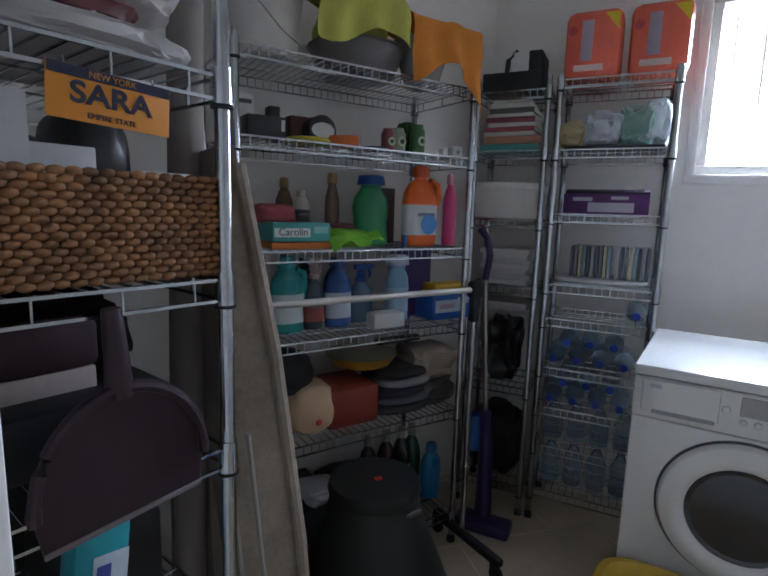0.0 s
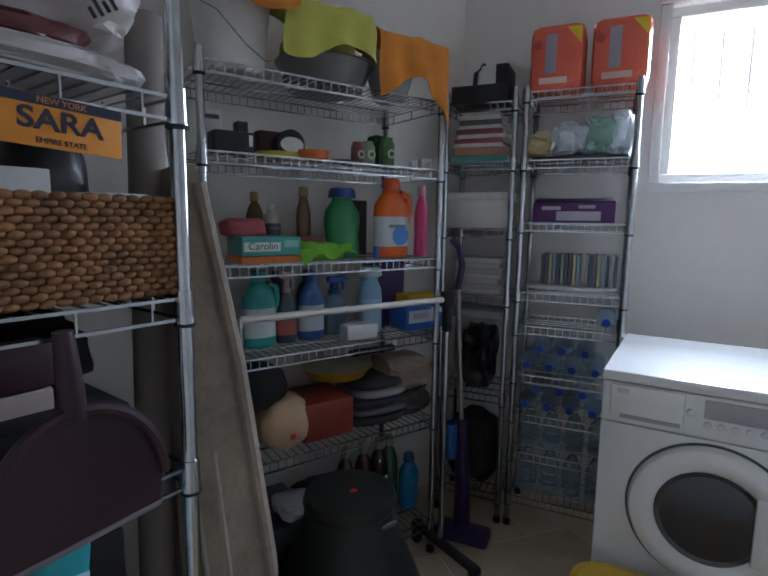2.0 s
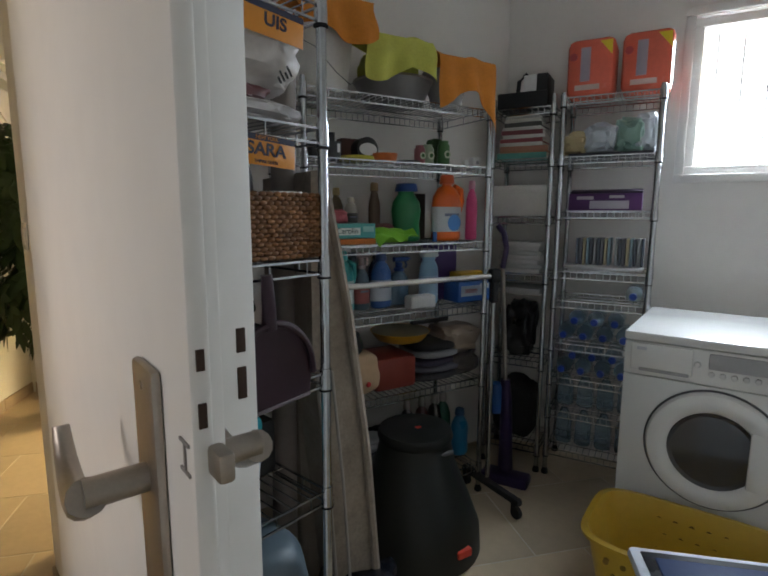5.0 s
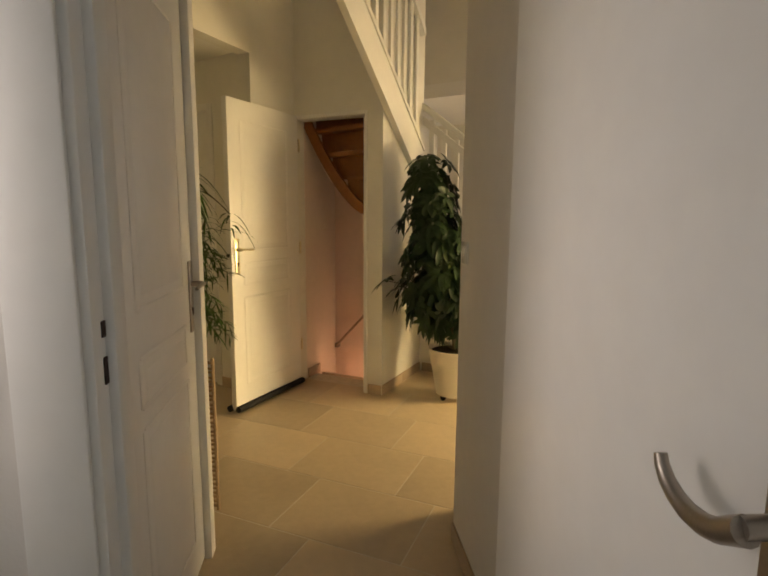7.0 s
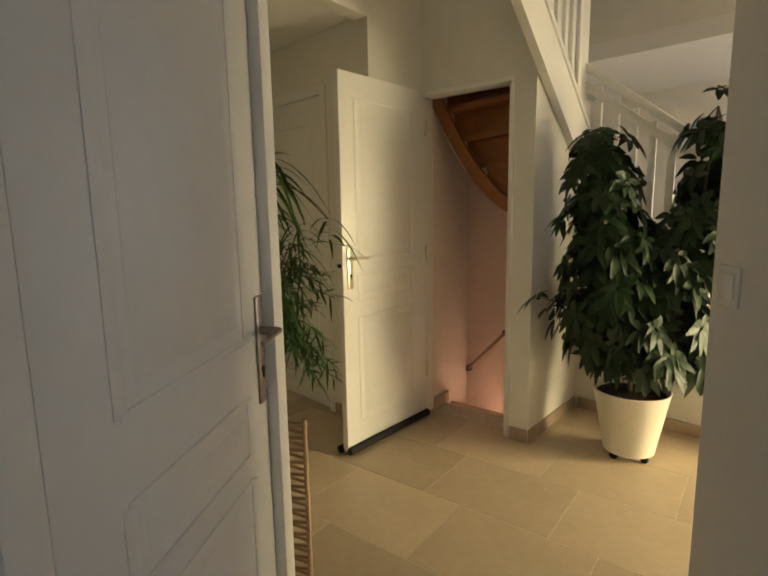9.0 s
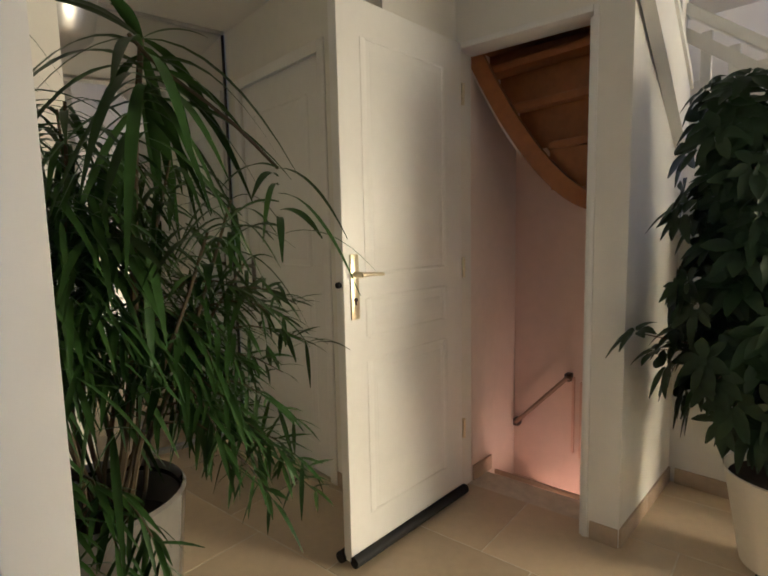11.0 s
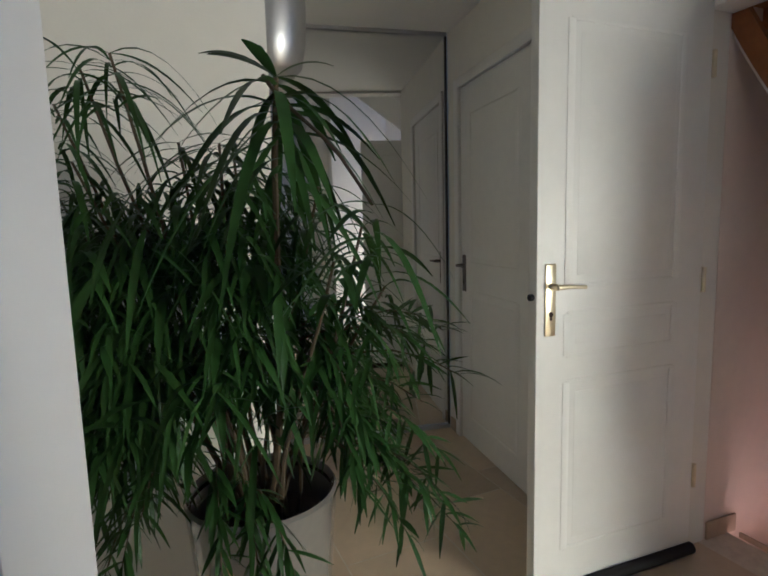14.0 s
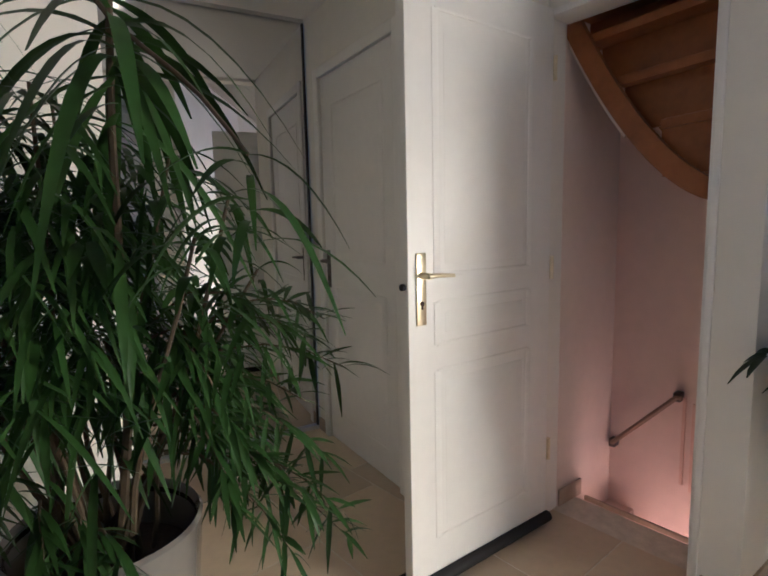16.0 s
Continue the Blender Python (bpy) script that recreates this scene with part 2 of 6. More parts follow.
# storage room
C0, C1, C2 = Vector((-1.02, 1.125, 0)), Vector((0.50, 2.36, 0)), Vector((2.15, 1.69, 0))
C3, C4 = Vector((1.30, -1.30, 0)), P(0.45, -2.1)
wall("wall_shelves", C0, C1, 0, ZC, 0.10)
_d = (C2 - C1).normalized()
wall("wall_window", C1, C2, 0, ZC, 0.22, openings=[(0.82, 1.31, 1.43, 2.10)])
wall("wall_storage_east", C2, C3, 0, ZC, 0.1)
wall("wall_storage_south", C3, C4, 0, ZC, 0.1)
wall("wall_switch", C4, P(0.45, -0.93), 0, ZC, 0.10)
wall("wall_partition", P(0.26, 0.025), P(1.47, 0.025), 0, ZC, -0.075)
# passage, far side of the door
wall("wall_passage", P(1.488, -0.957), P(0.55, -0.957), 0, ZC, -0.10, material=M_WALLH, openings=[(0.026, 0.718, 0, 2.06)])
# recess and hall
M0 = Vector((-4.45, 1.12, 0))
M1 = M0 + head(172) * 1.31
R0 = Vector((-2.75, 0.296, 0))
L0, HG, CO = Vector((-3.10, 1.375, 0)), Vector((-3.13, 1.76, 0)), Vector((-2.56, 1.958, 0))
wall("wall_recess", M0, L0, 0, 2.44, 0.08, material=M_WALLH, openings=[(0.16, 0.93, 0, 2.06)])
wall("wall_mirror_back", M1 + (M1 - M0).normalized() * 0.1 - head(82) * 0.06, M0 - (M1 - M0).normalized() * 0.1 - head(82) * 0.06, 0, 2.44, 0.08, material=M_WALLH)
wall("wall_recess_south", R0 + head(252) * 0.10, M1, 0, 2.44, 0.1, material=M_WALLH)
wall("wall_hall_plant", R0 + Vector((0.309, -0.951, 0)) * 1.5, R0, 0, 4.6, 0.10, material=M_WALLH)
wall("wall_hall_south", P(1.488, -1.057), P(1.488, -2.1), 0, 4.6, 0.1, material=M_WALLH)
wall("wall_return", L0, HG, 0, 4.6, 0.08, material=M_WALLH)
wall("wall_cellar_door", HG, CO + head(71) * 0.115, 0, 4.6, 0.12, material=M_WALLH, openings=[(0.004, 0.60, 0, 2.03)])
# above the recess
wall("wall_over_recess", R0, L0, 2.38, 4.6, 0.10, material=M_WALLH)
wall("wall_over_passage", P(1.47, -1.12), P(1.47, 0.16), ZC, 4.6, -0.08, material=M_WALLH)
K0 = CO + head(71) * 0.115
K1 = Vector((-2.65, 2.68, 0))
# long side of the stair well and living room behind
wall("wall_hall_far", Vector((-4.2, 4.9, 0)), Vector((0.6, 6.1, 0)), 0, 4.6, 0.1, material=M_WALLH, openings=[(2.35, 3.65, 0.20, 2.20)])
wall("wall_hall_corner", P(1.47, 0.10), Vector((-1.10, 1.23, 0)), 0, 4.6, 0.06, material=M_WALLH)
wall("wall_hall_east", Vector((-1.10, 1.23, 0)), Vector((0.55, 2.57, 0)), 0, 4.6, 0.06, material=M_WALLH)
wall("wall_hall_east_end", Vector((0.55, 2.55, 0)), Vector((0.6, 6.1, 0)), 0, 4.6, -0.1, material=M_WALLH, openings=[(0.95, 2.11, 0, 2.12)])
wall("wall_hall_west_end", Vector((-3.35, 1.75, 0)), Vector((-4.2, 4.9, 0)), -1.2, 4.6, 0.1, material=M_WALLH)


def slab(name, poly, z0, z1, material, label, category):
    return solo(name, prism(bm_new(), [(p[0], p[1]) for p in poly], z0, z1), material, label, category, kind="structure", smooth=False)


slab("ceiling_storage", [C0, C1 + Vector((0, .1, 0)), C2 + Vector((.1, .1, 0)), C3 + Vector((.1, -.1, 0)), C4, P(0.45, -0.9), P(1.47, -0.9), P(1.47, 0.0)], ZC, ZC + 0.1, M_CEIL, "flat white plaster ceiling", "ceiling")
slab("ceiling_recess", [M0 - Vector((.1, 0, 0)), L0 - head(72) * 0.1, R0 - head(72) * 0.1, M1 - Vector((.1, 0, 0))], 2.40, 2.52, M_CEIL, "flat white plaster ceiling", "ceiling")
slab("ceiling_hall", [(-4.6, 5.3), (1.0, 6.4), (1.0, 1.6), (-1.0, -2.2), (-3.4, -1.6), (-4.0, 1.5)], 4.6, 4.7, M_CEIL, "flat white plaster ceiling", "ceiling")
slab("floor", [(-5.0, -2.4), (2.6, -2.4), (2.6, 3.0), (0.9, 6.4), (-2.3, 5.6), (-2.2, 2.9), (-2.75, 2.72), (-2.52, 2.02), (-2.66, 2.20), (-3.34, 1.96), (-3.3, 1.80), (-5.0, 1.5)], -0.12, -0.0012, M_GROUT, "pale mortar bed between beige stone floor tiles", "floor")

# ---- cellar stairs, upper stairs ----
wall("wall_cellar_left", HG + head(-18) * 0.125, Vector((-3.33, 2.33, 0)), -1.4, 2.6, 0.05, material=M_CELLAR_PALE, label="pale pink plaster wall of the cellar stairs")
wall("wall_cellar_back", Vector((-3.33, 2.33, 0)), Vector((-2.70, 2.55, 0)), -1.4, 2.04, 0.06, material=M_CELLAR, label="salmon coloured plaster wall of the cellar stairs")
wall("wall_column", K0, K1, -1.4, 4.6, 0.105, material=M_WALLH, label="white wall end beside the cellar opening")
slab("cellar_floor", [(-3.6, 1.9), (-2.4, 2.3), (-2.4, 3.4), (-3.8, 3.4)], -1.45, -1.4, M_GROUT, "bare concrete floor at the foot of cellar stairs", "floor")


def cellar_steps():
    t = thing("cellar_stairs", "salmon coloured steps leading down to the cellar", "stairs", basis(Vector((-3.30, 2.02, 0)), 71))
    for k in range(5):
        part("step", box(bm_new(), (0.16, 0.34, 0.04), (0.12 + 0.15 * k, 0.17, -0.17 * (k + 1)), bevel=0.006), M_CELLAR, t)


cellar_steps()


def cellar_handrail():
    t = thing("cellar_handrail", "thin wooden handrail on the salmon wall", "handrail", basis(Vector((-3.33, 2.33, 0)), 71))
    bm = tube(bm_new(), [(0.03, -0.045, 0.17), (0.31, -0.045, 0.47), (0.33, -0.045, 0.47)], 0.011, 8)
    part("rail", bm, pm((0.25, 0.16, 0.10), 0.5), t)
    for x, z in ((0.03, 0.17), (0.31, 0.47)):
        part("bracket", box(bm_new(), (0.03, 0.05, 0.04), (x, -0.022, z), bevel=0.004), pm((0.10, 0.08, 0.07), 0.4, metal=0.6), t)
    bm = box(bm_new(), (0.012, 0.012, 0.40), (0.335, -0.02, 0.27))
    box(bm, (0.012, 0.012, 0.40), (0.375, -0.02, 0.25))
    part("door_stop", bm, pm((0.65, 0.42, 0.32), 0.6), t)


cellar_handrail()


def wooden_stairs_underside():
    """The wooden winding flight seen from below through the cellar opening."""
    t = thing("wooden_staircase", "orange varnished pine staircase seen from below", "stairs", basis(Vector((HG.x, HG.y, 0)) + head(-19) * 0.128, 71))
    under = lambda x: 1.30 + 1.727 * max(0.0, 0.56 - x) ** 1.65
    curve = [(-0.045 + 0.64 * k / 20, under(-0.045 + 0.64 * k / 20)) for k in range(21)]
    F = Matrix(((1, 0, 0, 0), (0, 0, 1, 0.0), (0, 1, 0, 0), (0, 0, 0, 1)))
    band = [(x, z) for x, z in curve] + [(x + 0.055, z + 0.050) for x, z in reversed(curve)]
    part("string_board", prism(bm_new(), band, 0, 0.032, F), M_WOOD, t)
    for k in range(4):
        z = 1.40 + 0.185 * k
        x0 = 0.56 - (max(0.0, z - 1.30) / 1.727) ** (1 / 1.65) - 0.02
        w = 0.600 - x0
        turn = Matrix.Translation((x0 + w / 2, 0.0, z)) @ Matrix.Rotation(radians(-3), 4, 'Y')
        part("tread", box(bm_new(), (w, 0.30, 0.034), turn @ Matrix.Translation((0, 0.185, 0.185)), bevel=0.004), M_WOOD, t)
        part("riser", box(bm_new(), (w, 0.022, 0.178), turn @ Matrix.Translation((0, 0.055 + 0.045 * k, 0.090)), bevel=0.003), M_WOOD, t)
    board = [(x + 0.01, z + 0.03) for x, z in curve] + [(0.61, 2.03), (-0.03, 2.07)]
    part("side_board", prism(bm_new(), board, 0.30, 0.32, F), M_WOOD, t)
    part("landing", box(bm_new(), (0.64, 0.36, 0.03), (0.28, 0.20, 2.065)), M_WOOD, t)
    lower = [(x - 0.006, z - 0.014) for x, z in curve[:10]] + [(x, z - 0.002) for x, z in reversed(curve[:10])]
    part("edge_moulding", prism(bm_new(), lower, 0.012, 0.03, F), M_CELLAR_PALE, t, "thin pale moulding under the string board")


wooden_stairs_underside()



def lower_flight():
    t = thing("stair_flight", "white painted wooden staircase rising from the hall", "stairs", basis(Vector((-2.655, 2.675, 0)), 76))
    top = lambda s: 1.30 - 0.86 * s
    bm = prism(bm_new(), [(0, 0), (1.50, 0), (1.50, 0.03), (0, 1.30)], 0, 0.05, Matrix(((1, 0, 0, 0), (0, 0, 1, 0), (0, 1, 0, 0), (0, 0, 0, 1))))
    part("side_wall", bm, M_WALLH, t, "white plastered stair side", smooth=False)
    bm = prism(bm_new(), [(0, 1.20), (1.42, -0.02 + 0.02), (1.50, 0.03), (1.50, 0.10), (0, 1.39)], 0, 0.03, Matrix(((1, 0, 0, 0), (0, 0, 1, -0.032), (0, 1, 0, 0), (0, 0, 0, 1))))
    part("string_board", bm, M_WPAINT, t)
    rail = [(-0.02, 0.0, 2.17), (1.30, 0.0, 2.17 - 0.79 * 1.30)]
    bm = bm_new()
    d = Vector(rail[1]) - Vector(rail[0])
    ang = math.atan2(d.z, d.x)
    m = Matrix.Translation((Vector(rail[0]) + Vector(rail[1])) / 2) @ Matrix.Rotation(-ang, 4, 'Y')
    box(bm, (d.length, 0.06, 0.045), m @ Matrix.Translation((0, 0, 0.02)), bevel=0.01)
    part("handrail", bm, M_WPAINT, t)
    part("under_rail", box(bm_new(), (d.length, 0.035, 0.05), m @ Matrix.Translation((0, 0, -0.065))), M_WPAINT, t)
    for k in range(11):
        s = 0.085 + 0.105 * k
        lo, hi = top(s) + 0.05, 2.17 - 0.79 * s - 0.04
        part("baluster", box(bm_new(), (0.042, 0.022, hi - lo), (s, 0.0, (lo + hi) / 2), bevel=0.003), M_WPAINT, t)
    for k in range(8):
        part("tread", box(bm_new(), (0.24, 0.80, 0.035), (0.10 + 0.19 * k, 0.46, 1.13 - 0.163 * k), bevel=0.006), M_WOOD, t)
        part("riser", box(bm_new(), (0.018, 0.80, 0.163), (0.20 + 0.19 * k, 0.46, 1.04 - 0.163 * k)), M_WPAINT, t)
    part("newel_post", box(bm_new(), (0.055, 0.055, 2.1), (-0.03, 0.0, 2.35), bevel=0.005), M_WPAINT, t)


lower_flight()


def upper_flight():
    t = thing("upper_stair_flight", "white painted string and balusters of the upper stairs", "stairs", basis(K0 + head(76) * 0.012, -17.6))
    z_at = lambda s: 2.33 - 0.742 * (s + 0.05)
    F = Matrix(((1, 0, 0, 0), (0, 0, -1, 0), (0, 1, 0, 0), (0, 0, 0, 1)))
    bm = prism(bm_new(), [(0.62, z_at(0.62) - 0.29), (0.62, z_at(0.62)), (-1.5, z_at(-1.5)), (-1.5, z_at(-1.5) - 0.27)], 0.0, 0.045, F)
    part("string_board", bm, M_WPAINT, t)
    bm = prism(bm_new(), [(0.62, z_at(0.62) - 0.02), (0.62, z_at(0.62) + 0.015), (-1.5, z_at(-1.5) + 0.015), (-1.5, z_at(-1.5) - 0.02)], -0.012, 0.057, F)
    part("string_cap", bm, M_WPAINT, t)
    for k in range(15):
        s = 0.50 - 0.115 * k
        lo = z_at(s)
        hi = min(lo + 0.86, 4.55)
        part("baluster", box(bm_new(), (0.042, 0.022, hi - lo), (s, -0.022, (lo + hi) / 2), bevel=0.003), M_WPAINT, t)
    bm = prism(bm_new(), [(0.62, z_at(0.62) + 0.84), (0.62, z_at(0.62) + 0.90), (-1.3, z_at(-1.3) + 0.90), (-1.3, z_at(-1.3) + 0.84)], -0.005, 0.05, F)
    part("handrail", bm, M_WPAINT, t)


upper_flight()
# living room ceiling edge behind the stairs
_b = Vector((-2.65, 2.68, 0)) + head(-14) * 1.0
slab("ceiling_living_room", [_b - head(76) * 1.2, _b + head(76) * 3.6, _b + head(76) * 3.6 + head(-14) * 2.3, _b - head(76) * 1.2 + head(-14) * 2.3], 2.47, 2.60, M_CEIL, "flat white plaster ceiling", "ceiling")
wall("wall_upper_landing", _b - head(76) * 1.0 + Vector((0, 0.0, 0)), _b + head(76) * 3.4, 2.60, 4.6, 0.1, material=M_WALLH)

# ---- skirting ----
def skirting(p, q, n, h=0.075):
    """A row of stone skirting tiles from p to q, proud to the left."""
    p, q = Vector((p[0], p[1], 0)), Vector((q[0], q[1], 0))
    d = q - p
    t = thing("baseboard", "beige stone skirting tiles along the wall", "baseboard", basis(p, math.degrees(math.atan2(d.x, d.y))), kind="structure")
    w = d.length / n
    for k in range(n):
        part("skirting_tile", box(bm_new(), (w - 0.003, 0.010, h), (w * (k + 0.5), 0.005, h / 2), bevel=0.002), M_SKIRT, t)


skirting(P(0.76, 0.025), P(1.468, 0.025), 2)
skirting(CO + head(71) * 0.115, CO + head(71) * 0.005, 1)
skirting(K1 - head(-17.6) * 0.01, K0 - head(71) * 0.0, 2)
skirting(Vector((-2.62, 2.678, 0)) + head(76) * 1.45, Vector((-2.62, 2.678, 0)), 4)
skirting(L0, M0 + head(79) * 0.96, 1)
skirting(M0 + head(79) * 0.13, M0 + head(79) * 0.01, 1)
skirting(Vector((-3.22, 2.05, 0)), HG + head(-18) * 0.13, 1)
skirting(R0, R0 + head(162) * 1.4, 3)

# ---- doors ----
def panel_door(name, label, m, w, h, side_panels, material=M_DOOR, thick=0.04):
    """Leaf with x along it from the hinge, faces at y = 0 and -thick; side_panels: (x0, x1, z0, z1) raised mouldings."""
    t = thing(name, label, "door", m)
    part("door_leaf", box(bm_new(), (w, thick, h), (w / 2, -thick / 2, h / 2), bevel=0.003), material, t)
    for face in (0.0, -thick):
        s = 1 if face == 0 else -1
        for x0, x1, z0, z1 in side_panels:
            bm = bm_new()
            b = 0.014
            for cx, cz, sx, sz in (((x0 + x1) / 2, z0, x1 - x0, b), ((x0 + x1) / 2, z1, x1 - x0, b), (x0, (z0 + z1) / 2, b, z1 - z0), (x1, (z0 + z1) / 2, b, z1 - z0)):
                box(bm, (sx + (b if sz > sx else 0), 0.004, sz), (cx, face + s * 0.0004, cz), bevel=0.0018)
            part("moulding", bm, material, t)
            part("raised_panel", box(bm_new(), (x1 - x0 - 0.07, 0.006, z1 - z0 - 0.07), ((x0 + x1) / 2, face - s * 0.0018, (z0 + z1) / 2), bevel=0.0028), material, t)
    return t


def lever_set(t, x, z, face, way, metal, plate=(0.038, 0.235), curved=False, side=-1, keyhole=True):
    """Handle plate and lever on the face at y=face; way: +1 or -1 along x for the lever, side: the direction out of the face."""
    h = part("handle_plate", box(bm_new(), (plate[0], 0.007, plate[1]), (x, face + side * 0.0035, z), bevel=0.003), metal, t, "metal handle plate with keyhole")
    up = 0.027 if curved else 0.045
    bm = tube(bm_new(), [(x, face + side * 0.004, z + up), (x, face + side * 0.045, z + up)], 0.010, 12)
    part("handle_neck", bm, metal, h)
    if curved:
        pts = [(x + way * s, face + side * 0.043, z + up + dz) for s, dz in ((-0.004, 0.0), (0.012, -0.010), (0.024, -0.018), (0.042, -0.024), (0.062, -0.025), (0.080, -0.021), (0.096, -0.013), (0.106, -0.002), (0.110, 0.008))]
        bm = tube(bm_new(), pts, 0.0125, 12, 0.0062)
    else:
        bm = tube(bm_new(), [(x - way * 0.006, face + side * 0.047, z + 0.045), (x + way * 0.03, face + side * 0.05, z + 0.046), (x + way * 0.100, face + side * 0.05, z + 0.041)], 0.0085, 10, 0.006)
    part("lever", bm, metal, h)
    if keyhole:
      bm = lathe(bm_new(), [(0.008, 0), (0.008, 0.003), (0.004, 0.003)], 12, Matrix.Translation((x, face + side * 0.007, z - 0.045)) @ Matrix.Rotation(radians(90 * -side), 4, 'X') if side < 0 else Matrix.Translation((x, face + side * 0.007, z - 0.045)) @ Matrix.Rotation(radians(-90), 4, 'X'))
      box(bm, (0.006, 0.004, 0.016), (x, face + side * 0.0085, z - 0.056))
      part("keyhole", bm, M_HOLE, h)
    for dz in (plate[1] / 2 - 0.014, -plate[1] / 2 + 0.014):
        part("screw", lathe(bm_new(), [(0.004, 0), (0.003, 0.002)], 8, Matrix.Translation((x, face + side * 0.006, z + dz)) @ Matrix.Rotation(radians(90 if side < 0 else -90), 4, 'X')), metal, h)


# storage door, standing open along the passage
_w1, _t1 = 0.881, 0.028
d1 = thing("door_storage", "smooth white painted flush door standing open", "door", basis((-0.564, 0.451, 0.008), 134.5))
part("door_leaf", box(bm_new(), (_w1, 0.013, 2.03), (_w1 / 2, -_t1 + 0.0065, 1.015), bevel=0.003), M_DOOR, d1)
part("rebate", box(bm_new(), (_w1 - 0.022, 0.0148, 2.01), (_w1 / 2 - 0.011, -0.0075, 1.015), bevel=0.002), M_DOOR, d1)
lever_set(d1, 0.805, 1.042, -_t1, -1, M_STEEL, (0.048, 0.210), True, -1, False)
lever_set(d1, 0.805, 1.042, 0.0, -1, M_STEEL, (0.048, 0.210), True, 1, False)
for z in (1.115, 1.097):
    part("latch_mark", box(bm_new(), (0.016, 0.0015, 0.002), (_w1 - 0.012, -_t1 - 0.0005, z)), pm((0.28, 0.26, 0.25), 0.6), d1)
part("latch_mark", box(bm_new(), (0.0022, 0.0015, 0.018), (_w1 - 0.012, -_t1 - 0.0005, 1.106)), pm((0.28, 0.26, 0.25), 0.6), d1)
for z, s in ((1.165, 0.015), (1.133, 0.018)):
    part("latch_hole", box(bm_new(), (0.002, 0.0045, s * 0.8), (_w1 + 0.0006, -_t1 + 0.0065, z)), M_HOLE, d1)


part("latch_bolt", box(bm_new(), (0.020, 0.010, 0.018), (_w1 + 0.008, -_t1 + 0.013, 1.106), bevel=0.003), M_STEEL, d1, "steel latch bolt")


def jamb(name, label, m, w, d, h, holes):
    """A door post with strike holes on its x+ face."""
    t = thing(name, label, "door frame", m, kind="structure")
    part("post", box(bm_new(), (d, w, h), (d / 2, 0, h / 2), bevel=0.004), M_DOOR, t)
    for z, s in holes:
        part("strike_hole", box(bm_new(), (0.004, 0.014, s), (d + 0.0005, 0.034, z), bevel=0.001), M_HOLE, t)
    return t


# the partition's end post and the opposite door post
jamb("door_post", "white painted door post with two dark strike holes", basis(P(0.27, 0.0845), PAS + 180), 0.117, 0.025, 2.06, [(1.070, 0.036), (1.006, 0.048)])
jp = thing("door_frame", "white painted door frame with dark strike holes", "door frame", basis(P(0.55, -0.945), 131), kind="structure")
part("post", box(bm_new(), (0.115, 0.10, 2.08), (0.0465, 0.042, 1.04), bevel=0.004), M_DOOR, jp)
part("stop", box(bm_new(), (0.05, 0.02, 2.06), (0.035, 0.10, 1.03), bevel=0.003), M_DOOR, jp)
part("casing", box(bm_new(), (0.012, 0.115, 2.12), (0.111, 0.020, 1.06), bevel=0.005), M_DOOR, jp)
part("head_piece", box(bm_new(), (0.105, 0.86, 0.05), (0.045, 0.53, 2.082), bevel=0.004), M_DOOR, jp)
for z, s in ((1.119, 0.028), (1.046, 0.048)):
    part("strike_hole", box(bm_new(), (0.013, 0.003, s), (0.0665, 0.0930, z)), M_HOLE, jp)
# wall above the storage door
_wa = wall("wall_over_door", P(0.45, -0.93), P(0.45, 0.025), 2.11, ZC, 0.10)

# light switches
def switch(m, keys=1):
    t = thing("light_switch", "white plastic light switch on the wall", "switch", m)
    part("cover_plate", box(bm_new(), (0.08, 0.005, 0.08 * keys), (0, -0.0025, 0), bevel=0.002), M_WHITE, t)
    for k in range(keys):
        part("rocker", box(bm_new(), (0.05, 0.004, 0.05), (0, -0.006, (k - (keys - 1) / 2) * 0.075), bevel=0.002), M_WHITE, t)


switch(basis(P(1.40, 0.025, 1.18), PAS + 180))
switch(basis(P(0.45, -1.06, 1.08), 41), 2)

# passage door, closed
d3 = panel_door("door_passage", "white panelled door, closed", basis(P(0.787, -0.995, 0.008), PAS), 0.672, 2.03, [(0.13, 0.545, 1.06, 1.90), (0.13, 0.545, 0.80, 0.93), (0.13, 0.545, 0.14, 0.74)])
lever_set(d3, 0.615, 1.02, -0.04, -1, M_STEEL, (0.036, 0.25), False, -1)
for z in (1.00, 0.25, 1.80):
    part("hinge", lathe(bm_new(), [(0.009, 0), (0.009, 0.095)], 12, (0.0, 0.012 - 0.04, z - 0.05)), M_STEEL, d3)
f3 = thing("door_frame", "white moulded casing round the passage door", "door frame", basis(P(0.787, -0.957), PAS), kind="structure")
for x, w, d in ((-0.045, 0.058, 0.018), (0.678, 0.060, 0.030)):
    bm = box(bm_new(), (w, d, 2.10), (x, -d / 2, 1.05), bevel=0.004)
    part("casing", bm, M_DOOR, f3)
part("casing", box(bm_new(), (0.745, 0.018, 0.06), (0.315, -0.009, 2.13), bevel=0.004), M_DOOR, f3)
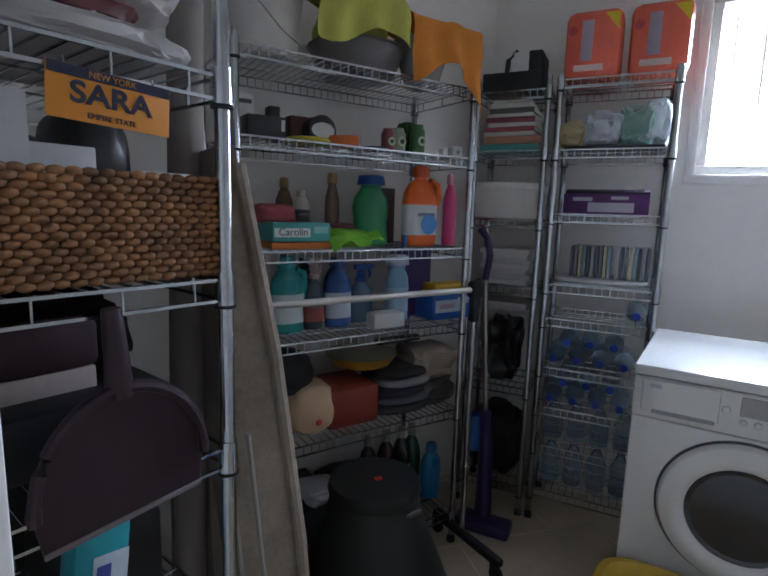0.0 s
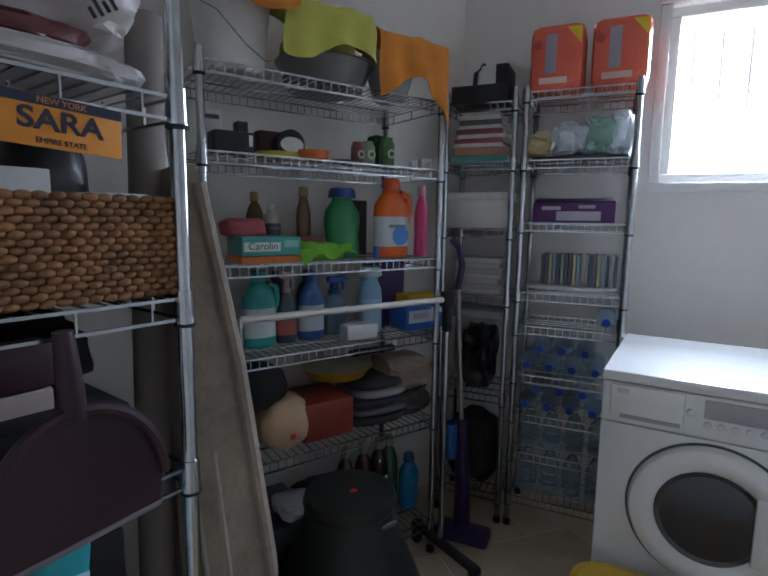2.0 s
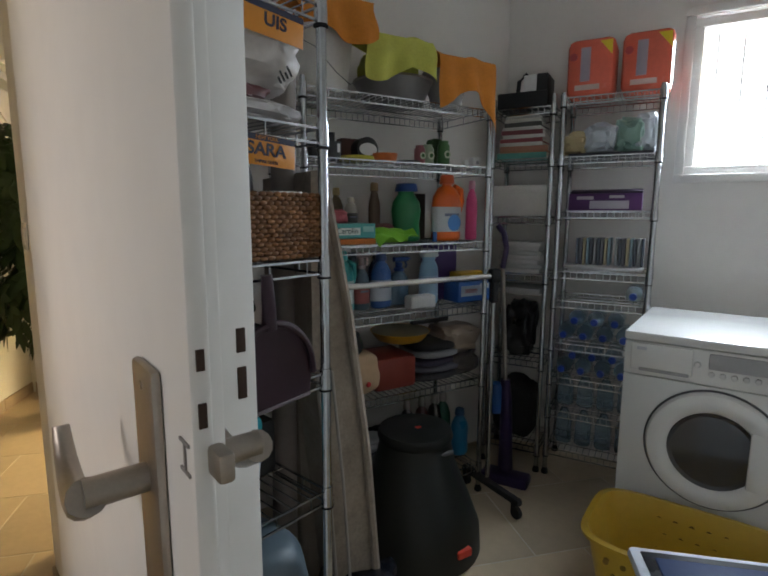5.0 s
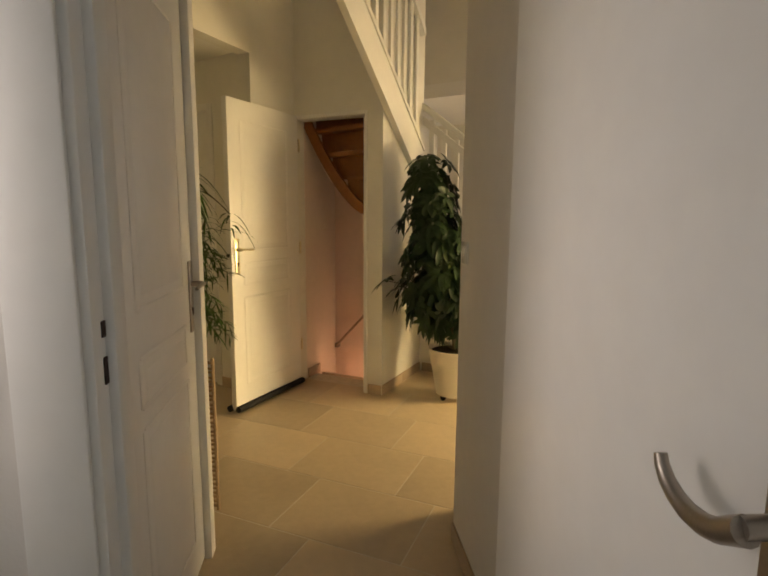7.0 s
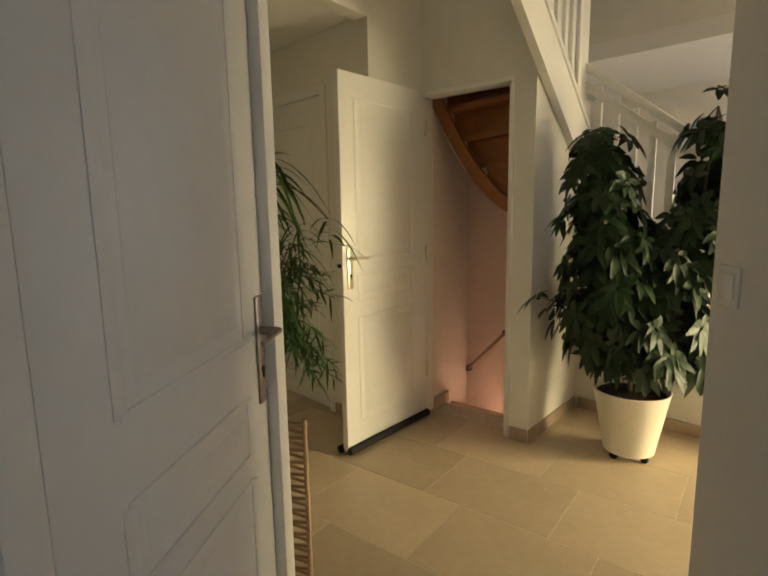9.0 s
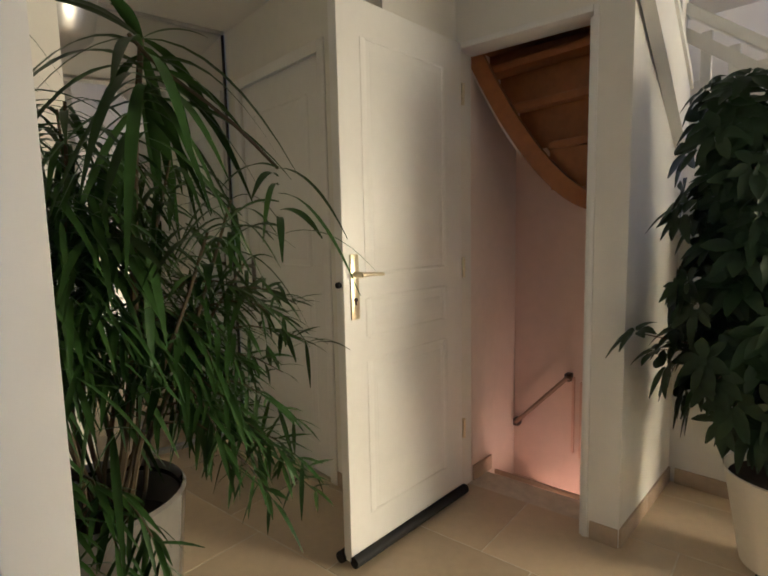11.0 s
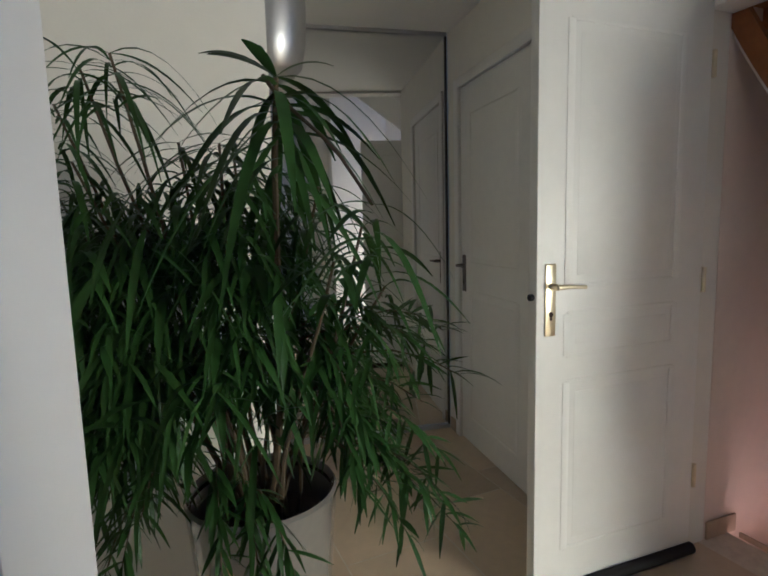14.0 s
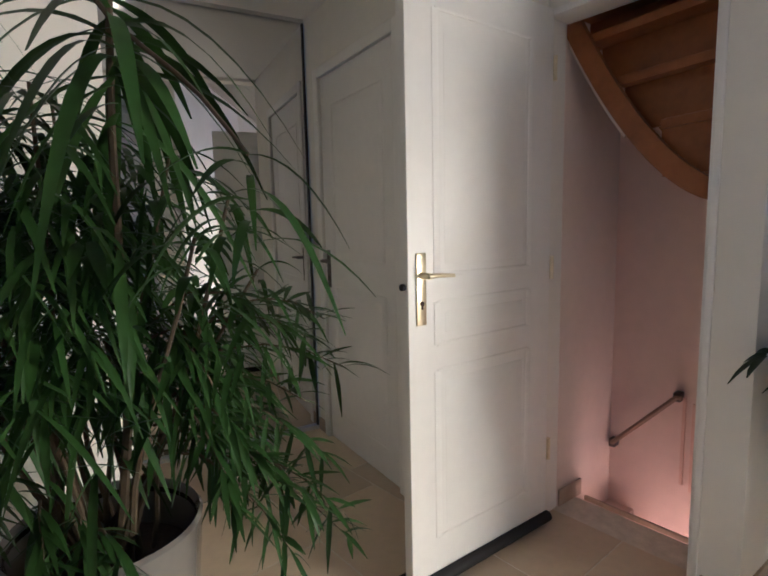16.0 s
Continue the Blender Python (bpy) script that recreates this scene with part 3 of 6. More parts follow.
# cellar door, open against the return wall
_lv = Vector((-2.90, 1.073, 0)) - Vector((-3.10, 1.765, 0))
dl = panel_door("door_cellar", "white panelled cellar door standing open", basis((-3.10, 1.765, 0.022), math.degrees(math.atan2(_lv.x, _lv.y))), _lv.length, 2.005, [(0.13, 0.60, 1.06, 1.88), (0.13, 0.60, 0.83, 0.97), (0.13, 0.60, 0.15, 0.74)])
lever_set(dl, _lv.length - 0.05, 1.02, 0.0, -1, M_BRASS, (0.040, 0.232), False, 1)
part("draught_excluder", tube(bm_new(), [(0.0, 0.012, 0.006), (_lv.length, 0.012, 0.006)], 0.022, 10), M_BLACK, dl, "black foam draught excluder")
part("draught_excluder", tube(bm_new(), [(0.0, -0.052, 0.006), (_lv.length + 0.012, -0.052, 0.006)], 0.022, 10), M_BLACK, dl, "black foam draught excluder")
for z in (0.25, 1.0, 1.75):
    part("hinge", lathe(bm_new(), [(0.008, 0), (0.008, 0.09)], 10, (-0.006, 0.004, z)), M_BRASS, dl)
part("stop_knob", lathe(bm_new(), [(0.011, 0), (0.011, 0.012), (0.006, 0.016)], 12, Matrix.Translation((_lv.length, -0.02, 1.03)) @ Matrix.Rotation(radians(90), 4, 'Y')), M_BLACK, dl)
fl = thing("door_frame", "white painted frame of the cellar opening", "door frame", basis(HG + head(71) * 0.025, 71), kind="structure")
part("post", box(bm_new(), (0.02, 0.13, 2.03), (0.565, 0.06, 1.015), bevel=0.003), M_DOOR, fl)
part("head_piece", box(bm_new(), (0.573, 0.13, 0.025), (0.2685, 0.06, 2.018), bevel=0.003), M_DOOR, fl)
part("door_stop", box(bm_new(), (0.012, 0.03, 1.99), (0.549, 0.02, 0.995)), M_DOOR, fl)
part("threshold", box(bm_new(), (0.555, 0.012, 0.02), (0.29, 0.30, -0.008)), M_SKIRT, fl)

# recess: closed door and mirrored cupboard
d4 = panel_door("door_recess", "white panelled door, closed, with dark handle", basis((M0.x, M0.y, 0.008), 79) @ Matrix.Translation((0.165, 0.046, 0)), 0.76, 2.04, [(0.12, 0.64, 1.06, 1.88), (0.12, 0.64, 0.15, 0.90)])
M_DARKM = mat("dark_bronze", (0.20, 0.18, 0.17), 0.6, 0.4, var=0.2, scale=20)
lever_set(d4, 0.045, 1.00, -0.04, 1, M_DARKM, (0.040, 0.21), False, -1)
f4 = thing("door_frame", "white painted casing of the recess door", "door frame", basis(M0, 79), kind="structure")
for x in (0.135, 0.955):
    part("casing", box(bm_new(), (0.055, 0.014, 2.10), (x, -0.007, 1.05), bevel=0.004), M_DOOR, f4)
part("casing", box(bm_new(), (0.765, 0.014, 0.055), (0.545, -0.007, 2.075), bevel=0.004), M_DOOR, f4)
mc = thing("mirror_wardrobe", "tall mirrored sliding cupboard door with thin dark edge", "mirror", basis(M0 + head(172) * 0.012, 172))
_ml = (M1 - M0).length - 0.03
part("mirror_pane", box(bm_new(), (_ml - 0.02, 0.006, 2.34), (_ml / 2, 0.0, 1.205)), M_MIRROR, mc, "silvered mirror pane", smooth=False)
for x in (0.004, _ml - 0.004):
    part("edge_profile", box(bm_new(), (0.010, 0.018, 2.38), (x, 0.004, 1.20)), pm((0.02, 0.02, 0.022), 0.4), mc)
for z in (0.012, 2.392):
    part("rail", box(bm_new(), (_ml, 0.03, 0.024), (_ml / 2, 0.0, z)), pm((0.55, 0.55, 0.55), 0.4, metal=0.5), mc)


def sconce():
    t = thing("wall_sconce", "curved silver metal wall light, switched off", "wall lamp", basis(R0 + head(252) * 0.145 + Vector((0, 0, 1.70)), 252))
    bm = lathe(bm_new(), [(0.018, 0.0), (0.055, 0.010), (0.088, 0.045), (0.102, 0.110), (0.106, 0.20), (0.104, 0.30), (0.099, 0.30), (0.100, 0.20), (0.094, 0.11), (0.05, 0.02)], 40, (0, -0.03, 0), 1.0, 1.05)
    part("shade", bm, mat("satin_silver", (0.48, 0.48, 0.48), 0.36, 0.85, var=0.1, scale=8), t)
    part("back_plate", box(bm_new(), (0.12, 0.012, 0.22), (0, -0.006, 0.145), bevel=0.003), M_STEEL, t)
    part("bulb", lathe(bm_new(), [(0.012, 0.05), (0.03, 0.10), (0.028, 0.14), (0.01, 0.165)], 12, (0, -0.05, 0.03)), pm((0.85, 0.84, 0.8), 0.3), t)


sconce()

# ---- window in the storage room ----
def window():
    base = basis(C1, math.degrees(math.atan2(_d.x, _d.y)))
    t = thing("window_1", "small white framed window, open, with bright daylight", "window", base, kind="structure")
    x0, x1, z0, z1 = 0.82, 1.31, 1.43, 2.10
    for cx, cz, sx, sz in (((x0 + x1) / 2, z0 + 0.018, x1 - x0, 0.036), ((x0 + x1) / 2, z1 - 0.018, x1 - x0, 0.036), (x0 + 0.018, (z0 + z1) / 2, 0.036, z1 - z0 - 0.072), (x1 - 0.018, (z0 + z1) / 2, 0.036, z1 - z0 - 0.072)):
        part("window_frame", box(bm_new(), (sx, 0.05, sz), (cx, 0.06, cz), bevel=0.004), M_DOOR, t)
    for cx, cz, sx, sz in (((x0 + x1) / 2, z0 - 0.02, x1 - x0 + 0.08, 0.035), ((x0 + x1) / 2, z1 + 0.02, x1 - x0 + 0.08, 0.035), (x0 - 0.02, (z0 + z1) / 2, 0.035, z1 - z0), (x1 + 0.02, (z0 + z1) / 2, 0.035, z1 - z0)):
        part("casing", box(bm_new(), (sx, 0.012, sz), (cx, -0.006, cz), bevel=0.003), M_DOOR, t)
    for k in range(4):
        part("grille_bar", tube(bm_new(), [(x0 + 0.1 * (k + 1), 0.17, z0), (x0 + 0.1 * (k + 1), 0.17, z0 + 0.66)], 0.006, 6), pm((0.7, 0.7, 0.7), 0.5), t)
    part("grille_bar", tube(bm_new(), [(x0, 0.17, z0 + 0.05), (x1, 0.17, z0 + 0.05)], 0.006, 6), pm((0.7, 0.7, 0.7), 0.5), t)
    s = thing("window_sash", "open white window sash with glass pane", "window", base @ Matrix.Translation((x1 - 0.03, 0.035, z0 + 0.04)) @ Matrix.Rotation(radians(-112), 4, 'Z') @ Matrix.Rotation(radians(180), 4, 'Z'), kind="structure")
    w, h = 0.40, 0.58
    for cx, cz, sx, sz in ((w / 2, 0.02, w, 0.04), (w / 2, h - 0.02, w, 0.04), (0.02, h / 2, 0.04, h - 0.08), (w - 0.02, h / 2, 0.04, h - 0.08)):
        part("sash_bar", box(bm_new(), (sx, 0.035, sz), (cx, 0, cz), bevel=0.004), M_DOOR, s)
    g = part("pane", box(bm_new(), (w - 0.07, 0.004, h - 0.07), (w / 2, 0, h / 2)), M_GLASS, s)
    g.visible_shadow = False


window()
M_SKYCARD = bpy.data.materials.new("bright_sky_haze")
M_SKYCARD.use_nodes = True
_e = M_SKYCARD.node_tree.nodes.new("ShaderNodeEmission")
_e.inputs[0].default_value, _e.inputs[1].default_value = (0.86, 0.94, 1.0, 1), 8.0
M_SKYCARD.node_tree.links.new(_e.outputs[0], M_SKYCARD.node_tree.nodes["Material Output"].inputs[0])
solo("backdrop", box(bm_new(), (2.4, 0.01, 2.4), (1.05, 1.2, 2.0)), M_SKYCARD, "plain overbright daylight haze outside the window", "backdrop", basis(C1, math.degrees(math.atan2(_d.x, _d.y))), kind="structure")



def glazed_door(name, label, m, w, z0, z1):
    """White frame of a tall, unseen, added garden door, x along the wall, with daylight haze outside."""
    t = thing(name, label, "window", m, kind="structure")
    h = z1 - z0
    for x in (0.03, w / 2, w - 0.03):
        part("stile", box(bm_new(), (0.05, 0.05, h - 0.002), (x, 0, z0 + h / 2), bevel=0.004), M_DOOR, t)
    for z in (z0 + 0.03, z0 + h * 0.45, z1 - 0.03):
        for x in (w * 0.25 + 0.015, w * 0.75 - 0.015):
            part("rail", box(bm_new(), (w / 2 - 0.08, 0.045, 0.05), (x, 0, z), bevel=0.004), M_DOOR, t)
    return t


M_HAZE = bpy.data.materials.new("pale_garden_haze")
M_HAZE.use_nodes = True
_e = M_HAZE.node_tree.nodes.new("ShaderNodeEmission")
_e.inputs[0].default_value, _e.inputs[1].default_value = (1.0, 0.93, 0.80, 1), 1.6
M_HAZE.node_tree.links.new(_e.outputs[0], M_HAZE.node_tree.nodes["Material Output"].inputs[0])
# Both openings and their glowing backdrops are unseen, added as daylight sources
glazed_door("unseen_window_2", "unseen white framed garden door, added for the hall daylight", basis((0.614, 3.50, 0), 0.8), 1.16, 0.0, 2.12)
glazed_door("unseen_window_3", "unseen white framed living room window, added for daylight", basis(Vector((-4.2, 4.9, 0)) + head(76) * 2.35 + head(-14) * 0.05, 76), 1.30, 0.20, 2.20)
solo("backdrop", box(bm_new(), (0.01, 3.0, 3.2), (1.5, 4.0, 1.3)), M_HAZE, "plain overbright daylight haze outside the added garden door", "backdrop", kind="structure")
solo("backdrop", box(bm_new(), (3.4, 0.01, 3.2), (0, 0, 1.3)), M_HAZE, "plain overbright daylight haze outside the added living room window", "backdrop", basis((-1.6, 6.6, 0), 76), kind="structure")

# ---- stone floor tiles ----
def floor_tiles():
    fl_ob = bpy.data.objects["floor"]
    u, v = head(70), head(-20)
    tm = finish("tile", box(bm_new(), (0.5945, 0.4345, 0.02), (0, 0, -0.010), bevel=0.0012), M_STONE, smooth=False)
    hall = [(-5.0, -2.4), (2.6, -2.4), (2.6, 3.0), (0.9, 6.4), (-2.3, 5.6), (-2.2, 2.9), (-2.75, 2.72), (-2.52, 2.02), (-2.66, 2.20), (-3.34, 1.96), (-3.3, 1.80), (-5.0, 1.5)]

    def inside(x, y):
        c = False
        for (x0, y0), (x1, y1) in zip(hall, hall[1:] + hall[:1]):
            if (y0 > y) != (y1 > y) and x < (x1 - x0) * (y - y0) / (y1 - y0) + x0:
                c = not c
        return c

    for j in range(-8, 9):
        for i in range(-9, 8):
            cu = -1.43 + 0.30 + 0.6 * i - 0.2 * j
            cv = 1.06 + 0.22 + 0.44 * j
            c = u * cu + v * cv
            if inside(c.x, c.y) and (-4.7 < c.x < 1.9) and (-1.9 < c.y < 3.6):
                ob = new("tile", tm)
                ob.parent = fl_ob
                ob.matrix_local = Matrix.Translation((c.x, c.y, 0)) @ Matrix.Rotation(radians(20), 4, 'Z')

# ---- storage room: wire shelving ----
def wire_shelf(t, w, d, z, pitch=0.026, ties=0):
    """One chromed wire shelf, x from 0 to w, y from 0 (front) to d."""
    bm = bm_new()
    r = 0.0023
    for y in (0.0, d):
        for zz in (z, z - 0.030):
            box(bm, (w, 2 * r, 2 * r), (w / 2, y, zz))
        n = ties or int(w / 0.026)
        for k in range(n):
            box(bm, (0.0024, 0.0024, 0.030), (w * (k + 0.5) / n, y, z - 0.015))
    for x in (0.0, w):
        for zz in (z, z - 0.030):
            box(bm, (2 * r, d, 2 * r), (x, d / 2, zz))
        for k in range(3):
            box(bm, (0.004, 0.004, 0.030), (x, d * (k + 0.5) / 3, z - 0.015))
    n = int(w / pitch)
    for k in range(1, n):
        box(bm, (0.0026, d, 0.0026), (w * k / n, d / 2, z + 0.002))
    for y in (d * 0.33, d * 0.67):
        box(bm, (w, 0.004, 0.004), (w / 2, y, z - 0.004))
    s = part("wire_shelf", bm, M_CHROME, t, smooth=False)
    for x in (0.0, w):
        for y in (0.0, d):
            part("sleeve", lathe(bm_new(), [(0.0150, z - 0.036), (0.0135, z + 0.012)], 12, (x, y, 0)), M_CHROME, s)
            part("clip_ring", lathe(bm_new(), [(0.0158, z - 0.041), (0.0158, z - 0.037)], 12, (x, y, 0)), M_BLACK, s)


def shelving(m, w, d, top, levels, label, pitch=0.026, ties=0):
    t = thing("wire_shelving", label, "shelving", m, group="chromed wire shelving units")
    for x in (0.0, w):
        for y in (0.0, d):
            pb = part("post", lathe(bm_new(), [(0.0112, 0.03), (0.0112, top - 0.008), (0.009, top)], 14, (x, y, 0)), M_CHROME, t)
            part("foot", lathe(bm_new(), [(0.016, 0.0), (0.016, 0.012), (0.010, 0.035)], 12, (x, y, 0)), M_BLACK, pb)
    for z in levels:
        wire_shelf(t, w, d, z, pitch, ties)
    return t


AF = basis((-0.077 - 0.574 * 0.29, 0.654 - 0.819 * 0.29, 0), 35)     # unit by the door: x from its left front post
shelving(AF, 0.29, 0.52, 1.70, [1.672, 1.428, 1.150, 0.892, 0.605, 0.13], "narrow chromed wire shelving full of household things", ties=3)
BW = 0.815
BF = basis((0.366 - 0.799 * BW, 1.76 - 0.602 * BW, 0), 53)
shelving(BF, BW, 0.34, 1.70, [1.668, 1.440, 1.132, 0.862, 0.535, 0.125], "wide chromed wire shelving full of cleaning bottles")
CF = basis((0.66 - 0.927 * 0.27, 1.97 + 0.375 * 0.27, 0), 112)
shelving(CF, 0.27, 0.26, 1.775, [1.725, 1.50, 1.235, 0.965, 0.55, 0.12], "narrow corner wire shelving with books and papers")
DF = basis((0.70, 1.96, 0), 112)
shelving(DF, 0.385, 0.27, 1.775, [1.752, 1.500, 1.262, 0.990, 0.855, 0.655, 0.49, 0.325, 0.13], "narrow wire shelving with water bottles and boxes")

# ---- washing machine ----
def washing_machine():
    t = thing("washing_machine", "white front loading washing machine with grey door glass", "washing machine", basis((0.83, 1.39, 0), 119.5))
    w, d, h = 0.595, 0.56, 0.85
    part("body", box(bm_new(), (w, d, 0.675), (w / 2, d / 2, 0.02 + 0.3375), bevel=0.006), M_WHITE, t)
    part("top_slab", box(bm_new(), (w + 0.004, d + 0.01, 0.030), (w / 2, d / 2 - 0.004, h - 0.015), bevel=0.006), M_WHITE, t)
    part("control_panel", box(bm_new(), (w, d, 0.118), (w / 2, d / 2 - 0.003, 0.757), bevel=0.006), M_WHITE, t)
    part("detergent_drawer", box(bm_new(), (0.185, 0.012, 0.095), (0.115, -0.006, 0.765), bevel=0.005), M_WHITE, t)
    part("drawer_grip", box(bm_new(), (0.15, 0.006, 0.012), (0.125, -0.011, 0.722), bevel=0.002), pm((0.35, 0.35, 0.36), 0.5), t)
    part("display_window", box(bm_new(), (0.185, 0.006, 0.052), (0.345, -0.003, 0.780), bevel=0.003), pm((0.42, 0.42, 0.43), 0.25), t)
    for k in range(6):
        part("button", lathe(bm_new(), [(0.009, 0), (0.009, 0.006), (0.007, 0.008)], 14, Matrix.Translation((0.262 + 0.031 * k, -0.002, 0.738)) @ Matrix.Rotation(radians(90), 4, 'X')), pm((0.66, 0.66, 0.65), 0.35), t)
    part("button", lathe(bm_new(), [(0.010, 0), (0.010, 0.006), (0.008, 0.009)], 14, Matrix.Translation((0.222, -0.002, 0.765)) @ Matrix.Rotation(radians(90), 4, 'X')), M_WHITE, t)
    part("badge", box(bm_new(), (0.03, 0.003, 0.012), (0.055, -0.012, 0.795), bevel=0.001), pm((0.55, 0.56, 0.6), 0.4), t)
    part("dial", lathe(bm_new(), [(0.026, 0), (0.024, 0.018), (0.018, 0.022)], 24, Matrix.Translation((0.475, -0.002, 0.770)) @ Matrix.Rotation(radians(90), 4, 'X'), sx=1.0), pm((0.30, 0.32, 0.36), 0.3), t)
    part("button", lathe(bm_new(), [(0.014, 0), (0.014, 0.005)], 16, Matrix.Translation((0.53, -0.002, 0.772)) @ Matrix.Rotation(radians(90), 4, 'X')), pm((0.5, 0.6, 0.62), 0.3), t)
    R = Matrix.Translation((0.284, 0.0, 0.483)) @ Matrix.Rotation(radians(90), 4, 'X')
    door = part("porthole_door", lathe(bm_new(), [(0.196, -0.004), (0.198, 0.010), (0.190, 0.026), (0.172, 0.034), (0.142, 0.030), (0.128, 0.016), (0.128, -0.004)], 64, R, cap=False), M_WHITE, t, "round white porthole door")
    # Dark ring: the shade round the door's edge, put in as colour
    part("gasket_shadow", lathe(bm_new(), [(0.204, -0.003), (0.204, 0.003), (0.196, 0.003)], 64, R, cap=False), pm((0.08, 0.08, 0.085), 0.6), door)
    part("door_glass", lathe(bm_new(), [(0.131, 0.016), (0.128, 0.022), (0.105, 0.010), (0.082, -0.03), (0.05, -0.06), (0.005, -0.068)], 48, R), mat("smoked_glass", (0.06, 0.06, 0.062), 0.12, var=0.1, scale=4, coat=0.6), door, "dark curved glass bowl")
    part("door_grip", box(bm_new(), (0.060, 0.014, 0.190), Matrix.Translation((0.412, -0.027, 0.483)), bevel=0.006), M_WHITE, door)
    for x in (0.05, w - 0.05):
        for y in (0.05, d - 0.05):
            part("foot", lathe(bm_new(), [(0.02, 0), (0.02, 0.022)], 12, (x, y, 0)), M_BLACK, t)


washing_machine()

# ---- plants ----
def leaf_tris(verts, faces, base, way, side, length, width, droop, bend=4):
    """A folded tapering leaf as a strip."""
    i0 = len(verts)
    up = side.cross(way).normalized()
    for k in range(bend + 1):
        s = k / bend
        c = base + way * (length * s) - Vector((0, 0, 1)) * (droop * length * s * s)
        wd = width * math.sin(math.pi * min(0.97, 0.06 + s * 0.93)) ** 0.8
        verts.extend((c - side * wd + up * wd * 0.25, c, c + side * wd + up * wd * 0.25))
    for k in range(bend):
        a = i0 + 3 * k
        faces.append((a, a + 1, a + 4, a + 3))
        faces.append((a + 1, a + 2, a + 5, a + 4))


def leaf_mesh(name, verts, faces, material):
    me = bpy.data.meshes.new(name)
    me.from_pydata([tuple(v) for v in verts], [], faces)
    me.materials.append(material)
    me.shade_smooth()
    return me


def rnd_dir(rng, lo=-0.3, hi=0.6):
    a = rng.uniform(0, 2 * math.pi)
    z = rng.uniform(lo, hi)
    r = math.sqrt(max(0.0, 1 - z * z))
    return Vector((r * math.cos(a), r * math.sin(a), z))


def umbrella_plant():
    rng = random.Random(4)
    t = thing("umbrella_plant", "bushy dark green umbrella plant in the hall", "plant", Matrix.Translation((-2.045, 2.33, 0.0)))
    ax, ay = head(44), head(-46)
    lobes = [(-0.20, 0.0, 1.48, 0.17, 0.27, 48), (-0.18, 0.0, 1.14, 0.23, 0.28, 54), (-0.13, 0.0, 0.80, 0.29, 0.30, 72), (0.12, 0.0, 0.88, 0.26, 0.34, 66), (0.08, 0.0, 1.08, 0.20, 0.20, 30), (0.30, 0.0, 1.50, 0.13, 0.38, 50), (0.26, 0.0, 1.15, 0.18, 0.24, 40), (0.02, 0.0, 0.56, 0.26, 0.14, 44), (0.28, 0.0, 0.62, 0.16, 0.18, 26)]
    bm = bm_new()
    verts, faces = [], []
    trunks = [[Vector((0, 0, 0.33)), ax * -0.06 + Vector((0, 0, 0.8)), ax * -0.15 + Vector((0, 0, 1.25)), ax * -0.20 + Vector((0, 0, 1.62))], [ax * 0.03 + Vector((0, 0, 0.33)), ax * 0.12 + Vector((0, 0, 0.8)), ax * 0.27 + Vector((0, 0, 1.3)), ax * 0.31 + Vector((0, 0, 1.80))], [ay * 0.03 + Vector((0, 0, 0.33)), ax * 0.02 + ay * 0.05 + Vector((0, 0, 0.7)), ax * 0.05 + Vector((0, 0, 1.15))]]
    for p in trunks:
        tube(bm, p, 0.012, 7, 0.005)
    knots = [q for p in trunks for q in p]

    def whorl(hub, out):
        m = rng.randint(6, 8)
        s1 = out.cross(Vector((0.2, 0.1, 1))).normalized()
        s2 = out.cross(s1)
        for q in range(m):
            a = 2 * math.pi * q / m + rng.random() * 0.4
            w = (s1 * math.cos(a) + s2 * math.sin(a) + out * rng.uniform(0.0, 0.30)).normalized()
            leaf_tris(verts, faces, hub + w * 0.012, w, w.cross(out).normalized(), rng.uniform(0.060, 0.105), rng.uniform(0.016, 0.026), rng.uniform(0.10, 0.60), 4)

    for cx, cy, cz, rr, rz, n in lobes:
        for k in range(int(n * 1.2)):
            d = rnd_dir(rng, -0.9, 0.95)
            k_r = rng.uniform(0.45, 1.08)
            hub = ax * (cx + d.x * rr * k_r) + ay * (cy + d.y * rr * 0.9 * k_r) + Vector((0, 0, cz + d.z * rz * k_r))
            near = min(knots, key=lambda q: (q - hub).length)
            if k % 4 == 0:
                tube(bm, [near, near.lerp(hub, 0.6) + Vector((0, 0, 0.03)), hub], 0.0028, 4, 0.0016)
            whorl(hub, (ax * d.x + ay * d.y + Vector((0, 0, 0.35 + 0.5 * d.z))).normalized())
    # one long shoot towards the cellar wall
    for sx, sz in ((-0.50, 0.86), (-0.43, 0.80), (-0.36, 0.88)):
        hub = ax * sx + Vector((0, 0, sz))
        tube(bm, [ax * -0.2 + Vector((0, 0, 0.80)), hub], 0.003, 4, 0.002)
        whorl(hub, (ax * -0.6 + Vector((0, 0, 0.8))).normalized())
    part("stem", bm, M_STEM, t)
    ob = new("crown", leaf_mesh("crown", verts, faces, M_LEAF1))
    ob.parent = t
    return t


umbrella_plant()


